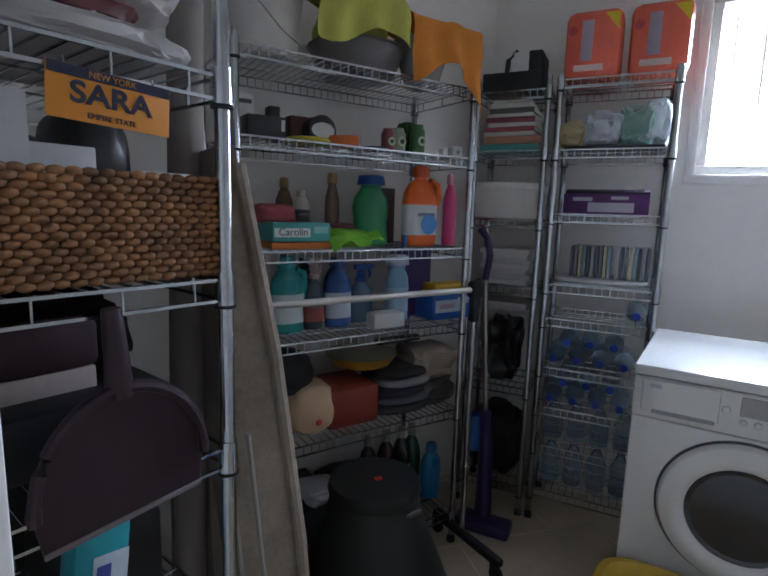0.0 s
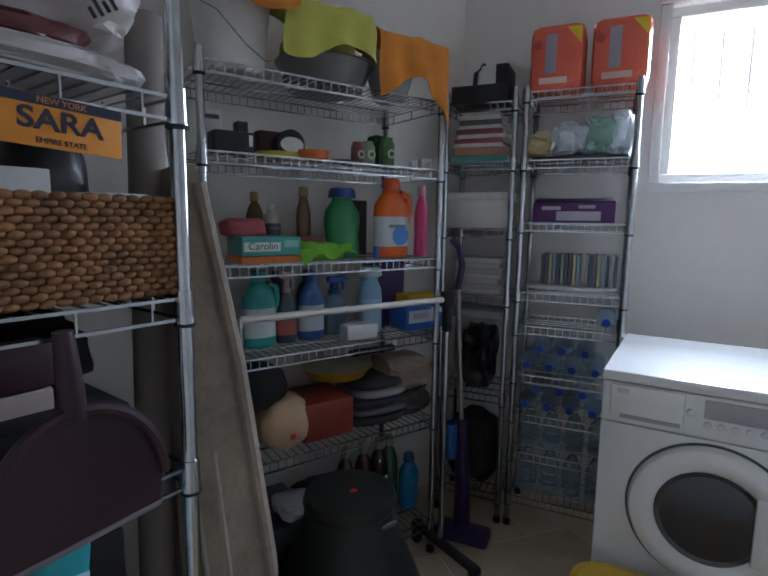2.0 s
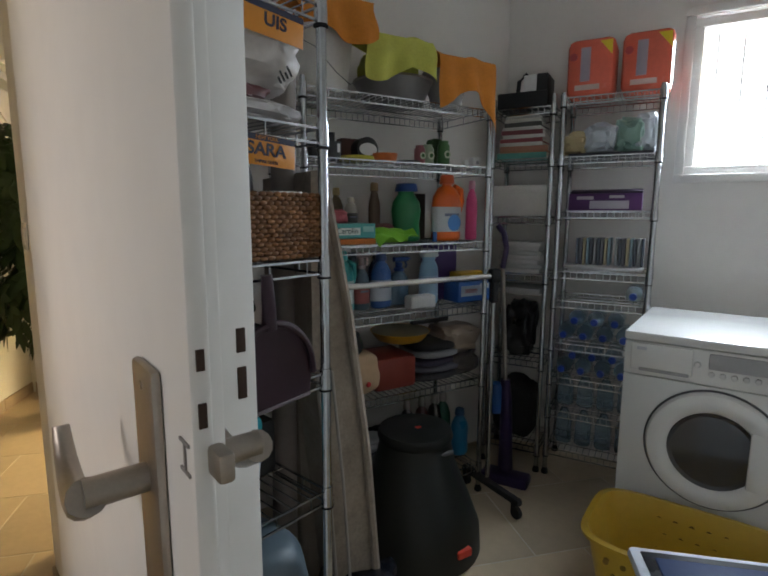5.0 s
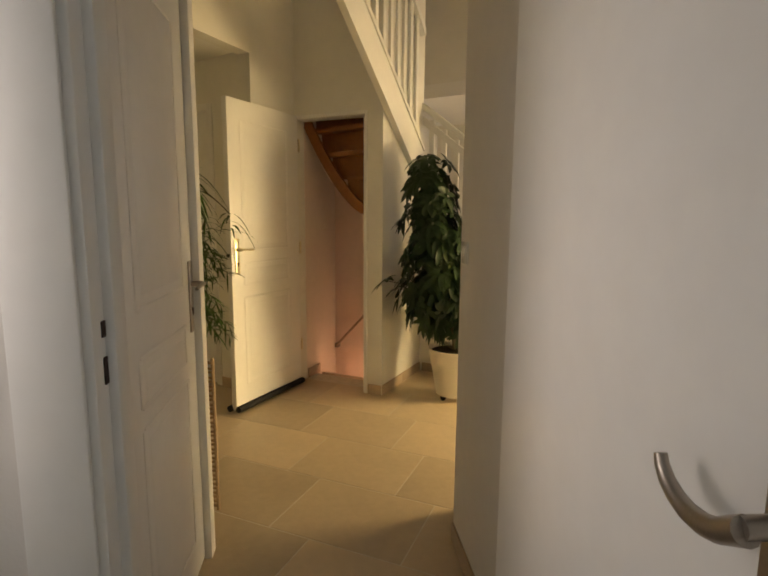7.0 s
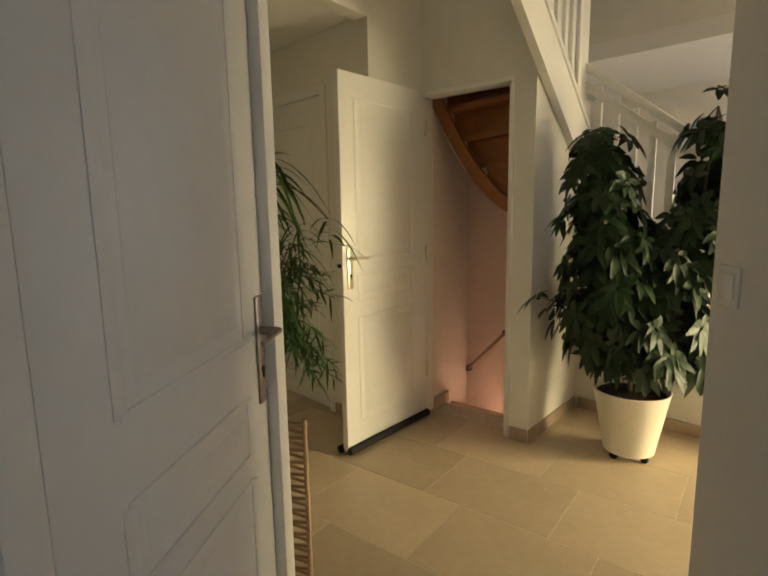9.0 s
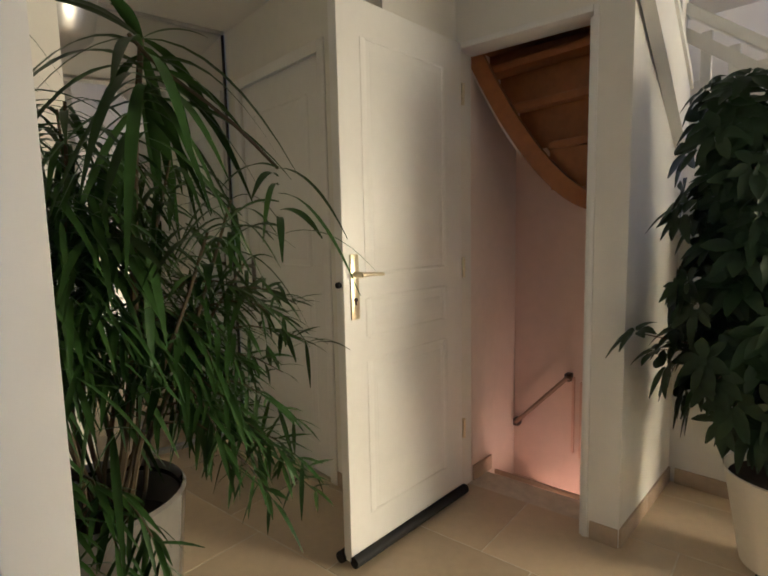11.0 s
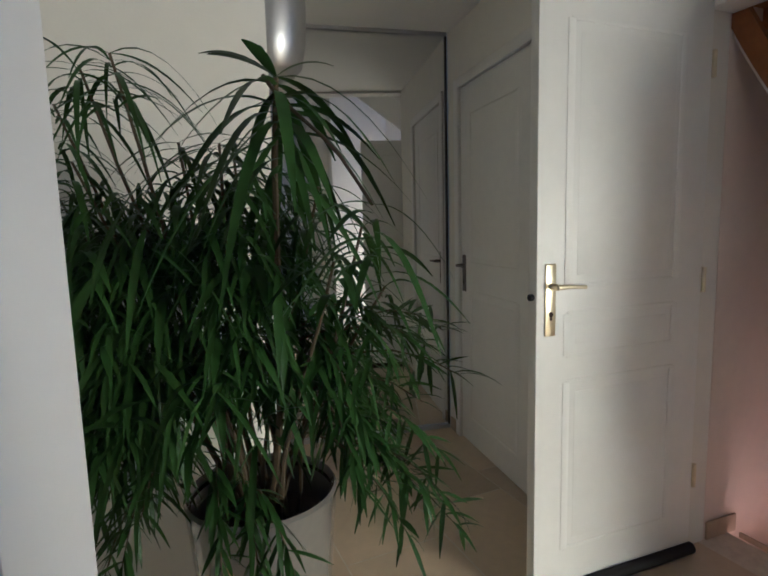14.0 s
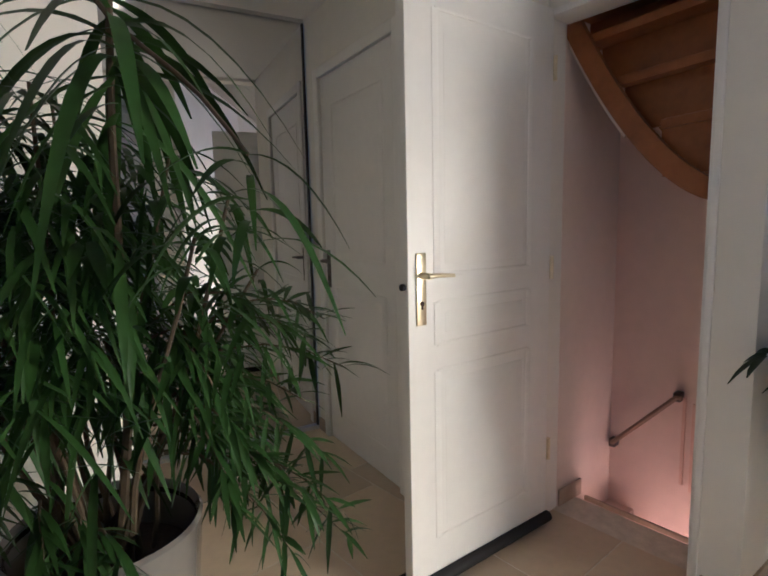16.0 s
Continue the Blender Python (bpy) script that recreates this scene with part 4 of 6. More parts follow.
def white_planter():
    t = thing("planter", "tapered white plastic planter on black castors", "plant pot", Matrix.Translation((-2.045, 2.33, 0)))
    part("pot", lathe(bm_new(), [(0.120, 0.035), (0.128, 0.04), (0.188, 0.37), (0.192, 0.375), (0.186, 0.378), (0.178, 0.35), (0.17, 0.34)], 40), mat("cream_plastic", (0.74, 0.70, 0.60), 0.45, var=0.05, scale=5), t)
    part("soil", lathe(bm_new(), [(0.165, 0.335), (0.177, 0.345), (0.09, 0.36), (0.01, 0.362)], 24), M_SOIL, t)
    for k in range(4):
        a = radians(-10 + 90 * k)
        part("castor", lathe(bm_new(), [(0.020, -0.009), (0.022, 0.0), (0.020, 0.009)], 14, Matrix.Translation((0.105 * math.cos(a), 0.105 * math.sin(a), 0.022)) @ Matrix.Rotation(radians(90), 4, 'X')), M_BLACK, t)
        part("castor_fork", box(bm_new(), (0.018, 0.026, 0.026), (0.105 * math.cos(a), 0.105 * math.sin(a), 0.036), bevel=0.003), M_BLACK, t)


white_planter()


def narrow_leaf_plant():
    rng = random.Random(11)
    t = thing("narrow_leaf_fig", "large weeping fig with long narrow green leaves", "plant", Matrix.Translation((-2.36, 0.29, 0.0)))
    R, F, Z = head(7), head(97), Vector((0, 0, 1))     # across, out from the wall, up
    bm = bm_new()
    verts, faces = [], []

    def at(r, f, z):
        return R * r + F * f + Z * z

    def leaf(c, w, ln, wd, dr, bend=5):
        sd = w.cross(Vector((rng.uniform(-.4, .4), rng.uniform(-.4, .4), 1))).normalized()
        leaf_tris(verts, faces, c, w, sd, ln, wd, dr, bend)

    def stem(p, q, r0=0.006, r1=0.003, sway=0.02):
        pts = [p.lerp(q, k / 6) + Vector((sway * math.sin(4 * k / 6 + q.x * 50), sway * math.cos(5 * k / 6 + q.y * 40), 0)) * (1 - k / 6) for k in range(7)]
        tube(bm, pts, r0, 6, r1)

    def star(p, n, ln, wd, up, droop):
        """A whorl of long leaves that arch over and hang."""
        for k in range(n):
            a = 2 * math.pi * (k * 0.382 + rng.uniform(-0.04, 0.04))
            w = (R * math.cos(a) + F * math.sin(a) + Z * rng.uniform(*up)).normalized()
            leaf(p - Z * (0.010 * (k % 9)), w, ln * rng.uniform(0.6, 1.08), wd * rng.uniform(0.75, 1.1), rng.uniform(*droop), 8)

    # leading shoot with broad hanging leaves
    top = at(0.13, 0.24, 1.500)
    stem(at(0.03, 0.02, 0.70), top, 0.008, 0.004)
    star(top, 24, 0.200, 0.0086, (-0.15, 0.35), (0.65, 1.25))
    star(top - Z * 0.05, 14, 0.150, 0.0078, (-0.6, 0.1), (0.7, 1.3))
    for a, ln in ((1.9, 0.08), (3.3, 0.12), (2.7, 0.13), (0.5, 0.10), (4.4, 0.11)):
        leaf(top, (R * math.cos(a) + F * 0.3 * math.sin(a) + Z * rng.uniform(0.3, 0.9)).normalized(), ln, 0.0098, rng.uniform(0.25, 0.5), 7)
    # slimmer shoots: across, out, height, leaves, length, half width
    for r, f, z, n, ln, wd in ((-0.115, 0.22, 1.548, 24, 0.19, 0.0046), (-0.175, 0.20, 1.540, 22, 0.18, 0.0046), (-0.26, 0.14, 1.50, 20, 0.19, 0.0050), (-0.05, 0.16, 1.43, 18, 0.16, 0.0055), (0.03, 0.20, 1.42, 18, 0.16, 0.0060), (-0.20, 0.20, 1.40, 20, 0.16, 0.0055), (0.00, 0.05, 1.44, 20, 0.17, 0.0060), (-0.30, 0.10, 1.36, 16, 0.17, 0.0060), (0.24, 0.20, 1.29, 13, 0.14, 0.0062), (0.16, 0.10, 1.36, 16, 0.17, 0.0070), (0.27, 0.12, 1.19, 10, 0.12, 0.0055), (0.20, 0.23, 1.24, 12, 0.15, 0.0085)):
        p = at(r, f, z)
        stem(at(rng.uniform(-0.05, 0.05), rng.uniform(-0.03, 0.05), 0.70), p, 0.006, 0.0022)
        star(p, n, ln * 0.92, wd * 0.88, (0.0, 0.8), (0.5, 1.2))
    star(at(0.27, 0.40, 1.315), 10, 0.12, 0.0056, (-0.2, 0.4), (0.5, 1.1))
    stem(top, at(0.27, 0.40, 1.315), 0.003, 0.002)
    # leafy mass: across, out, height, half sizes, leaves
    lobes = ((-0.14, 0.13, 1.27, 0.19, 0.13, 0.13, 700), (0.04, 0.13, 1.25, 0.13, 0.12, 0.15, 460), (-0.18, 0.14, 1.08, 0.20, 0.14, 0.16, 760), (0.02, 0.12, 1.07, 0.15, 0.13, 0.16, 560), (-0.20, 0.10, 0.94, 0.18, 0.13, 0.12, 430), (0.16, 0.08, 1.05, 0.10, 0.10, 0.16, 210), (-0.30, 0.10, 1.15, 0.14, 0.11, 0.22, 380), (0.02, 0.08, 0.97, 0.14, 0.10, 0.08, 170))
    for cr, cf, cz, rr, rf, rz, n in lobes:
        for k in range(n):
            d = rnd_dir(rng, -0.95, 0.95)
            kr = rng.uniform(0.25, 1.05)
            r, f, z = cr + d.x * rr * kr, cf + d.y * rf * kr, cz + d.z * rz * kr
            if z < 1.02 and abs(r - 0.05) < 0.18 and k % 9:
                continue
            w = (R * d.x * 0.6 + F * d.y * 0.6 + rnd_dir(rng, -0.9, 0.7)).normalized()
            big = k % 7 == 0
            leaf(at(r, f, z), w, rng.uniform(0.09, 0.14) if big else rng.uniform(0.045, 0.095), rng.uniform(0.0055, 0.0080) if big else rng.uniform(0.0034, 0.0056), rng.uniform(0.2, 1.0), 6 if big else 4)
    # arching side twigs: from across, out, height to across, out, height
    twigs = [(0.12, 0.08, 1.02, 0.40, 0.08, 1.02), (0.12, 0.10, 1.06, 0.34, 0.10, 1.08), (0.10, 0.10, 0.98, 0.33, 0.10, 0.98), (0.10, 0.06, 0.92, 0.39, 0.06, 0.76), (0.10, 0.08, 0.94, 0.34, 0.08, 0.80), (0.10, 0.06, 0.95, 0.28, 0.08, 0.84), (0.12, 0.08, 0.97, 0.25, 0.12, 0.90), (0.12, 0.10, 1.12, 0.30, 0.14, 1.10), (0.10, 0.04, 1.00, 0.27, 0.02, 0.88), (0.14, 0.06, 1.10, 0.24, 0.04, 0.95), (0.14, 0.10, 0.98, 0.22, 0.14, 0.84), (0.12, 0.12, 1.10, 0.22, 0.16, 0.98), (0.14, 0.06, 0.96, 0.36, 0.04, 0.86), (0.12, 0.10, 0.92, 0.30, 0.12, 0.74), (0.16, 0.08, 1.08, 0.37, 0.06, 1.10), (0.10, 0.04, 0.90, 0.40, 0.04, 0.70),
             (-0.12, 0.10, 0.96, -0.27, 0.14, 0.74), (-0.15, 0.10, 0.95, -0.33, 0.12, 0.82), (-0.12, 0.12, 0.92, -0.20, 0.18, 0.70), (-0.18, 0.10, 0.94, -0.37, 0.10, 0.72), (-0.12, 0.12, 0.90, -0.25, 0.16, 0.66), (-0.16, 0.12, 0.98, -0.30, 0.16, 0.90), (-0.10, 0.10, 0.92, -0.16, 0.17, 0.80), (0.0, 0.12, 0.86, 0.06, 0.22, 0.70), (-0.04, 0.12, 0.88, 0.0, 0.23, 0.72), (0.02, 0.14, 0.84, 0.12, 0.21, 0.70)]
    for ar, af, az, br, bf, bz in twigs:
        a, b = at(ar, af, az), at(br, bf, bz)
        mid = a.lerp(b, 0.55) + Z * 0.05
        pts = [a, a.lerp(mid, .5) + Z * .02, mid, mid.lerp(b, .5) + Z * .01, b]
        tube(bm, pts, 0.0024, 5, 0.0011)
        for k in range(34):
            f = min(0.999, 0.15 + 0.85 * k / 33) * 4
            c = pts[int(f)].lerp(pts[int(f) + 1], f - int(f))
            w = ((b - a).normalized() * 0.7 + rnd_dir(rng, -0.8, 0.6)).normalized()
            leaf(c, w, rng.uniform(0.05, 0.085), rng.uniform(0.0036, 0.0054), rng.uniform(0.1, 0.5), 4)
    for k in range(7):
        stem(at(-0.04 + 0.015 * k, 0.01 * (k % 3), 0.70), at(-0.14 + 0.05 * k, 0.08 + 0.03 * (k % 3), 1.10 + 0.04 * (k % 2)), 0.005, 0.003)
    part("stem", bm, M_STEM, t)
    ob = new("crown", leaf_mesh("crown", verts, faces, M_LEAF2))
    ob.parent = t
    t2 = thing("tall_planter", "tall glossy taupe grey ceramic planter with dark soil", "plant pot", Matrix.Translation((-2.36, 0.292, 0)))
    part("pot", lathe(bm_new(), [(0.085, 0.0), (0.092, 0.008), (0.118, 0.35), (0.142, 0.66), (0.150, 0.745), (0.152, 0.765), (0.147, 0.772), (0.141, 0.760), (0.132, 0.64)], 56), mat("grey_glaze", (0.20, 0.19, 0.17), 0.12, var=0.15, scale=5, coat=0.7), t2)
    # Near-black shell lining the pot from the rim down past the soil
    part("inner_rim", lathe(bm_new(), [(0.1402, 0.757), (0.1392, 0.70), (0.1345, 0.655)], 56, cap=False), mat("dark_inner_wall", (0.02, 0.018, 0.016), 0.2, var=0.2, scale=6), t2, "dark inside of the rim")
    part("soil", lathe(bm_new(), [(0.137, 0.685), (0.08, 0.700), (0.01, 0.704)], 28), M_SOIL, t2)


narrow_leaf_plant()


def lattice_stand():
    """A low cane lattice panel standing beside the planter."""
    t = thing("lattice_panel", "low cane lattice panel beside the planter", "lattice", basis((-1.972, 0.432, 0), 232))
    cane = mat("pale_cane", (0.42, 0.29, 0.17), 0.6, var=0.25, scale=20)
    for x in (0.008, 0.15, 0.29):
        part("upright", tube(bm_new(), [(x, 0, 0.0), (x, 0, 0.70)], 0.008, 8), cane, t)
    for z in (0.02, 0.68):
        part("cross_rail", tube(bm_new(), [(0, 0, z), (0.30, 0, z)], 0.007, 8), cane, t)
    for k in range(16):
        z = 0.05 + 0.041 * k
        part("slat", box(bm_new(), (0.29, 0.005, 0.010), Matrix.Translation((0.15, 0.008, z)) @ Matrix.Rotation(0.12, 4, 'Y')), cane, t)
        part("slat", box(bm_new(), (0.29, 0.005, 0.010), Matrix.Translation((0.15, -0.008, z)) @ Matrix.Rotation(-0.12, 4, 'Y')), cane, t)


lattice_stand()

# ---- storage room: the things on the shelves ----
def at_b(u, y, z):
    return BF @ Matrix.Translation((BW + u, y, z + 0.0045))


def at_c(u, y, z):
    return CF @ Matrix.Translation((0.27 + u, y, z + 0.0045))


def at_d(u, y, z):
    return DF @ Matrix.Translation((u, y, z + 0.0045))


def at_a(u, y, z):
    return AF @ Matrix.Translation((0.29 + u, y, z + 0.0045))


def bottle(label, m, w, d, h, body, cap, tag=None, shape="round", category="bottle", spray=False, handle=False, cap_r=0.4):
    """A plastic bottle standing at m: w, d across, h high."""
    t = thing("plastic_bottle" if not spray else "spray_bottle", label, category, m, group="bottles on the shelves")
    r = w / 2
    sy = d / w
    neck = r * cap_r
    bh = h * (0.70 if spray else 0.86)
    prof = [(r * 0.86, 0), (r * 0.97, h * 0.02), (r, h * 0.06), (r * (0.96 if shape == "round" else 0.90), bh * 0.35), (r, bh * 0.62), (r * 0.92, bh * 0.78), (r * 0.62, bh * 0.92), (neck, bh * 0.97), (neck, bh)]
    part("bottle_body", lathe(bm_new(), prof, 24, None, 1, sy), body, t)
    if spray:
        bm = lathe(bm_new(), [(neck * 1.15, bh), (neck * 1.15, bh + h * 0.05), (neck * 0.8, bh + h * 0.07), (neck * 0.8, bh + h * 0.18)], 14)
        box(bm, (w * 0.75, d * 0.38, h * 0.10), (w * 0.10, 0, h * 0.94), bevel=0.004)
        box(bm, (w * 0.14, d * 0.25, h * 0.04), (w * 0.52, 0, h * 0.945), bevel=0.002)
        part("spray_head", bm, cap, t)
        part("trigger", tube(bm_new(), [(w * 0.32, 0, h * 0.90), (w * 0.40, 0, h * 0.82), (w * 0.34, 0, h * 0.75)], 0.005, 6), cap, t)
    else:
        part("cap", lathe(bm_new(), [(neck * 1.25, bh), (neck * 1.3, bh + 0.004), (neck * 1.15, h * 0.985), (neck * 0.95, h)], 18), cap, t)
    if handle:
        part("grip", tube(bm_new(), [(r * 0.55, 0, bh * 0.95), (r * 1.02, 0, bh * 0.90), (r * 1.10, 0, bh * 0.70), (r * 0.90, 0, bh * 0.52)], r * 0.20, 10), body, t)
    if tag:
        part("label", lathe(bm_new(), [(r * 1.012, bh * 0.16), (r * 0.985, bh * 0.35), (r * 1.012, bh * 0.60)], 24, None, 1, sy, cap=False), tag, t, "printed paper label")
        part("label_bar", box(bm_new(), (w * 0.5, 0.002, bh * 0.05), (0, -d / 2 * 1.01, bh * 0.46)), pm((0.16, 0.18, 0.25), 0.6), t)
    return t


def carton(name, label, m, w, d, h, body, bands=(), category="box", bevel=0.002):
    """A box standing at m; bands: (x, z, width, height, material) printed patches on its front."""
    t = thing(name, label, category, m)
    part("carton", box(bm_new(), (w, d, h), (0, 0, h / 2), bevel=bevel), body, t)
    for x, z, bw, bh, mt in bands:
        part("print", box(bm_new(), (bw, 0.0015, bh), (x, -d / 2 - 0.0006, z)), mt, t)
    return t


def lumpy(name, label, category, m, size, material, seed=1, rough=0.22, seg=4, flat=0.0, parts=()):
    """A soft rounded bundle."""
    bm = bm_new()
    bmesh.ops.create_icosphere(bm, subdivisions=seg, radius=1.0)
    for v in bm.verts:
        n = noise.noise(v.co * 1.7 + Vector((seed * 3.1, 0, 0))) * rough + noise.noise(v.co * 4.3 + Vector((0, seed, 0))) * rough * 0.45 + noise.noise(v.co * 9.1 + Vector((0, 0, seed))) * rough * 0.22 - abs(noise.noise(v.co * 5.7 + Vector((seed, seed, 0)))) * rough * 0.35
        c = v.co * (1 + n)
        p = 0.62
        c = Vector((math.copysign(abs(c.x) ** p, c.x), math.copysign(abs(c.y) ** p, c.y), math.copysign(abs(c.z) ** p, c.z)))
        v.co = Vector((c.x * size[0] / 2, c.y * size[1] / 2, c.z * size[2] / 2 + size[2] / 2))
        v.co.z = max(v.co.z, 0.0)
    return solo(name, bm, material, label, category, m)


def cloth(name, label, m, f, material, nx=26, ny=26, thick=0.002):
    bm = sheet_mesh(bm_new(), nx, ny, f, thick)
    return solo(name, bm, material, label, "cloth", m)


W_, BK = pm((0.72, 0.71, 0.69), 0.5), pm((0.014, 0.014, 0.016), 0.45)
Z1, Z2, Z3, Z4, Z5, Z6 = 1.668, 1.440, 1.132, 0.862, 0.535, 0.125
# top shelf
bk = thing("bucket", "white plastic bucket with thin wire handle", "bucket", at_b(-0.68, 0.15, Z1))
part("tub", lathe(bm_new(), [(0.085, 0), (0.09, 0.004), (0.112, 0.205), (0.117, 0.21), (0.117, 0.22), (0.108, 0.22), (0.104, 0.20)], 36), pm((0.74, 0.72, 0.68), 0.4), bk)
part("wire_handle", tube(bm_new(), [(-0.112, -0.02, 0.19), (-0.07, -0.10, 0.14), (0.0, -0.122, 0.06), (0.06, -0.108, 0.03), (0.10, -0.06, 0.05)], 0.0016, 6), pm((0.2, 0.2, 0.2), 0.4, metal=0.8), bk)
bs = thing("basin", "shallow grey plastic basin with shiny rim", "basin", at_b(-0.37, 0.16, Z1))
part("tub", lathe(bm_new(), [(0.11, 0), (0.12, 0.004), (0.155, 0.085), (0.150, 0.088), (0.112, 0.012)], 40), pm((0.20, 0.19, 0.185), 0.4), bs)
part("rim", lathe(bm_new(), [(0.153, 0.082), (0.160, 0.086), (0.160, 0.090), (0.150, 0.090)], 40, cap=False), M_STEEL, bs)
M_CL_Y = mat("yellow_green_cloth", (0.50, 0.50, 0.10), 0.9, var=0.15, scale=12, bump=0.3, bscale=150)
M_CL_O = mat("orange_cloth", (0.62, 0.22, 0.03), 0.9, var=0.15, scale=12, bump=0.3, bscale=150)


def draped(w, h_front, seed, lean=0.0, tilt=0.0):
    def f(u, v):
        x = (u - 0.5) * w
        s = v
        fold = 0.012 * math.sin(u * 17 + seed) + 0.010 * math.sin(u * 7 + 2 * seed + v * 3)
        if s < 0.45:
            y, z = 0.14 - s / 0.45 * 0.20, 0.012 * math.sin(u * 9 + seed)
        else:
            k = (s - 0.45) / 0.55
            drop = h_front * (1 + 0.30 * math.sin(u * 5.0 + seed) + tilt * (u - 0.5))
            y, z = -0.06 - 0.035 * math.sin(k * 1.5) + fold * k, -drop * k ** 1.15
        return Vector((x + lean * (1 - s) + 0.006 * math.sin(v * 11 + seed), y, z))
    return f


cloth("dust_cloth", "yellow-green cleaning cloth draped over the basin", at_b(-0.455, 0.05, Z1 + 0.205), draped(0.29, 0.145, 1.0, 0.02, 0.25), M_CL_Y)
cloth("dust_cloth", "orange cleaning cloth draped over a small bowl", at_b(-0.14, 0.045, Z1 + 0.175), draped(0.28, 0.19, 2.2, 0.0, 0.35), M_CL_O)
cloth("dust_cloth", "orange cleaning cloth hanging over a white bucket", at_b(-0.70, 0.05, Z1 + 0.295), draped(0.29, 0.13, 4.0, 0.0, -0.3), M_CL_O)
lathe_bowl = thing("glass_bowl", "small clear glass bowl under an orange cloth", "bowl", at_b(-0.13, 0.13, Z1))
part("bowl", lathe(bm_new(), [(0.05, 0), (0.055, 0.003), (0.10, 0.15), (0.097, 0.15), (0.05, 0.01)], 30), pm((0.45, 0.46, 0.47), 0.15), lathe_bowl)
lumpy("folded_cloth", "yellow-green cloths piled in the basin", "cloth", at_b(-0.40, 0.15, Z1 + 0.05), (0.22, 0.20, 0.14), M_CL_Y, 3)
lumpy("folded_cloth", "orange cloths piled in the bucket", "cloth", at_b(-0.68, 0.15, Z1 + 0.17), (0.20, 0.18, 0.14), M_CL_O, 5)

# second shelf: small oddments
carton("white_box", "upright white plastic case", at_b(-0.745, 0.16, Z2), 0.065, 0.03, 0.135, W_, [(0, 0.11, 0.045, 0.012, pm((0.10, 0.10, 0.11), 0.5))], bevel=0.010)
carton("black_box", "low black cardboard box", at_b(-0.715, 0.07, Z2), 0.11, 0.07, 0.058, BK, [(0.045, 0.035, 0.010, 0.03, W_)])
carton("black_box", "small black upright box", at_b(-0.665, 0.13, Z2), 0.032, 0.04, 0.10, BK)
carton("brown_box", "small brown cardboard box", at_b(-0.565, 0.18, Z2), 0.065, 0.05, 0.09, pm((0.085, 0.035, 0.025), 0.6))
cn = thing("polish_tin", "round polish tin with white label lying on its side", "tin", at_b(-0.515, 0.13, Z2 + 0.047) @ Matrix.Rotation(radians(90), 4, 'X'))
part("tin", lathe(bm_new(), [(0.043, -0.03), (0.046, -0.028), (0.046, 0.028), (0.043, 0.03)], 28), BK, cn)
part("label", lathe(bm_new(), [(0.038, 0.0302), (0.038, 0.0312)], 28, None, 1.0, 0.6), W_, cn)
dsh = thing("bowl", "small orange plastic bowl", "bowl", at_b(-0.447, 0.09, Z2))
part("bowl", lathe(bm_new(), [(0.03, 0), (0.045, 0.006), (0.050, 0.033), (0.046, 0.033), (0.028, 0.008)], 28), pm((0.62, 0.15, 0.03), 0.4), dsh)
solo("sponge_disc", lathe(bm_new(), [(0.065, 0), (0.068, 0.005), (0.064, 0.016)], 28), pm((0.50, 0.42, 0.05), 0.8), "flat yellow scouring pad", "sponge", at_b(-0.57, 0.09, Z2))
solo("dark_dish", lathe(bm_new(), [(0.03, 0), (0.05, 0.008), (0.05, 0.012)], 24), BK, "small flat black dish", "dish", at_b(-0.335, 0.10, Z2))
for u, w, h, c, lb in ((-0.285, 0.045, 0.075, (0.25, 0.08, 0.09), "small pink glass candle jar"), (-0.247, 0.052, 0.080, (0.30, 0.36, 0.24), "pale green jar with round label"), (-0.166, 0.052, 0.100, (0.06, 0.16, 0.05), "green jar with round label")):
    j = thing("jar", lb, "jar", at_b(u, 0.09, Z2), group="small jars")
    part("glass", lathe(bm_new(), [(w * 0.44, 0), (w / 2, 0.004), (w / 2, h * 0.8), (w * 0.38, h * 0.9), (w * 0.38, h)], 22), pm(c, 0.3), j)
    part("round_label", lathe(bm_new(), [(w * 0.30, 0), (w * 0.30, 0.0014)], 20, Matrix.Translation((0, -w / 2 - 0.0008, h * 0.45)) @ Matrix.Rotation(radians(90), 4, 'X')), pm((0.55, 0.60, 0.42), 0.6), j)
    part("label_dot", lathe(bm_new(), [(w * 0.16, 0), (w * 0.16, 0.0010)], 16, Matrix.Translation((0, -w / 2 - 0.0022, h * 0.45)) @ Matrix.Rotation(radians(90), 4, 'X')), pm((0.05, 0.14, 0.04), 0.6), j)
carton("small_white_cap", "tiny white plastic cap", at_b(-0.075, 0.06, Z2), 0.026, 0.026, 0.028, W_, [], "cap", 0.006)
carton("small_white_cap", "small white plastic socket adapter", at_b(-0.014, 0.07, Z2), 0.045, 0.035, 0.042, W_, [(0, 0.02, 0.014, 0.014, pm((0.25, 0.25, 0.25), 0.5))], "adapter", 0.008)
lumpy("felt_ball", "dark green felt decoration", "decoration", at_b(-0.16, 0.16, Z2), (0.07, 0.06, 0.12), pm((0.03, 0.07, 0.02), 0.9), 8)

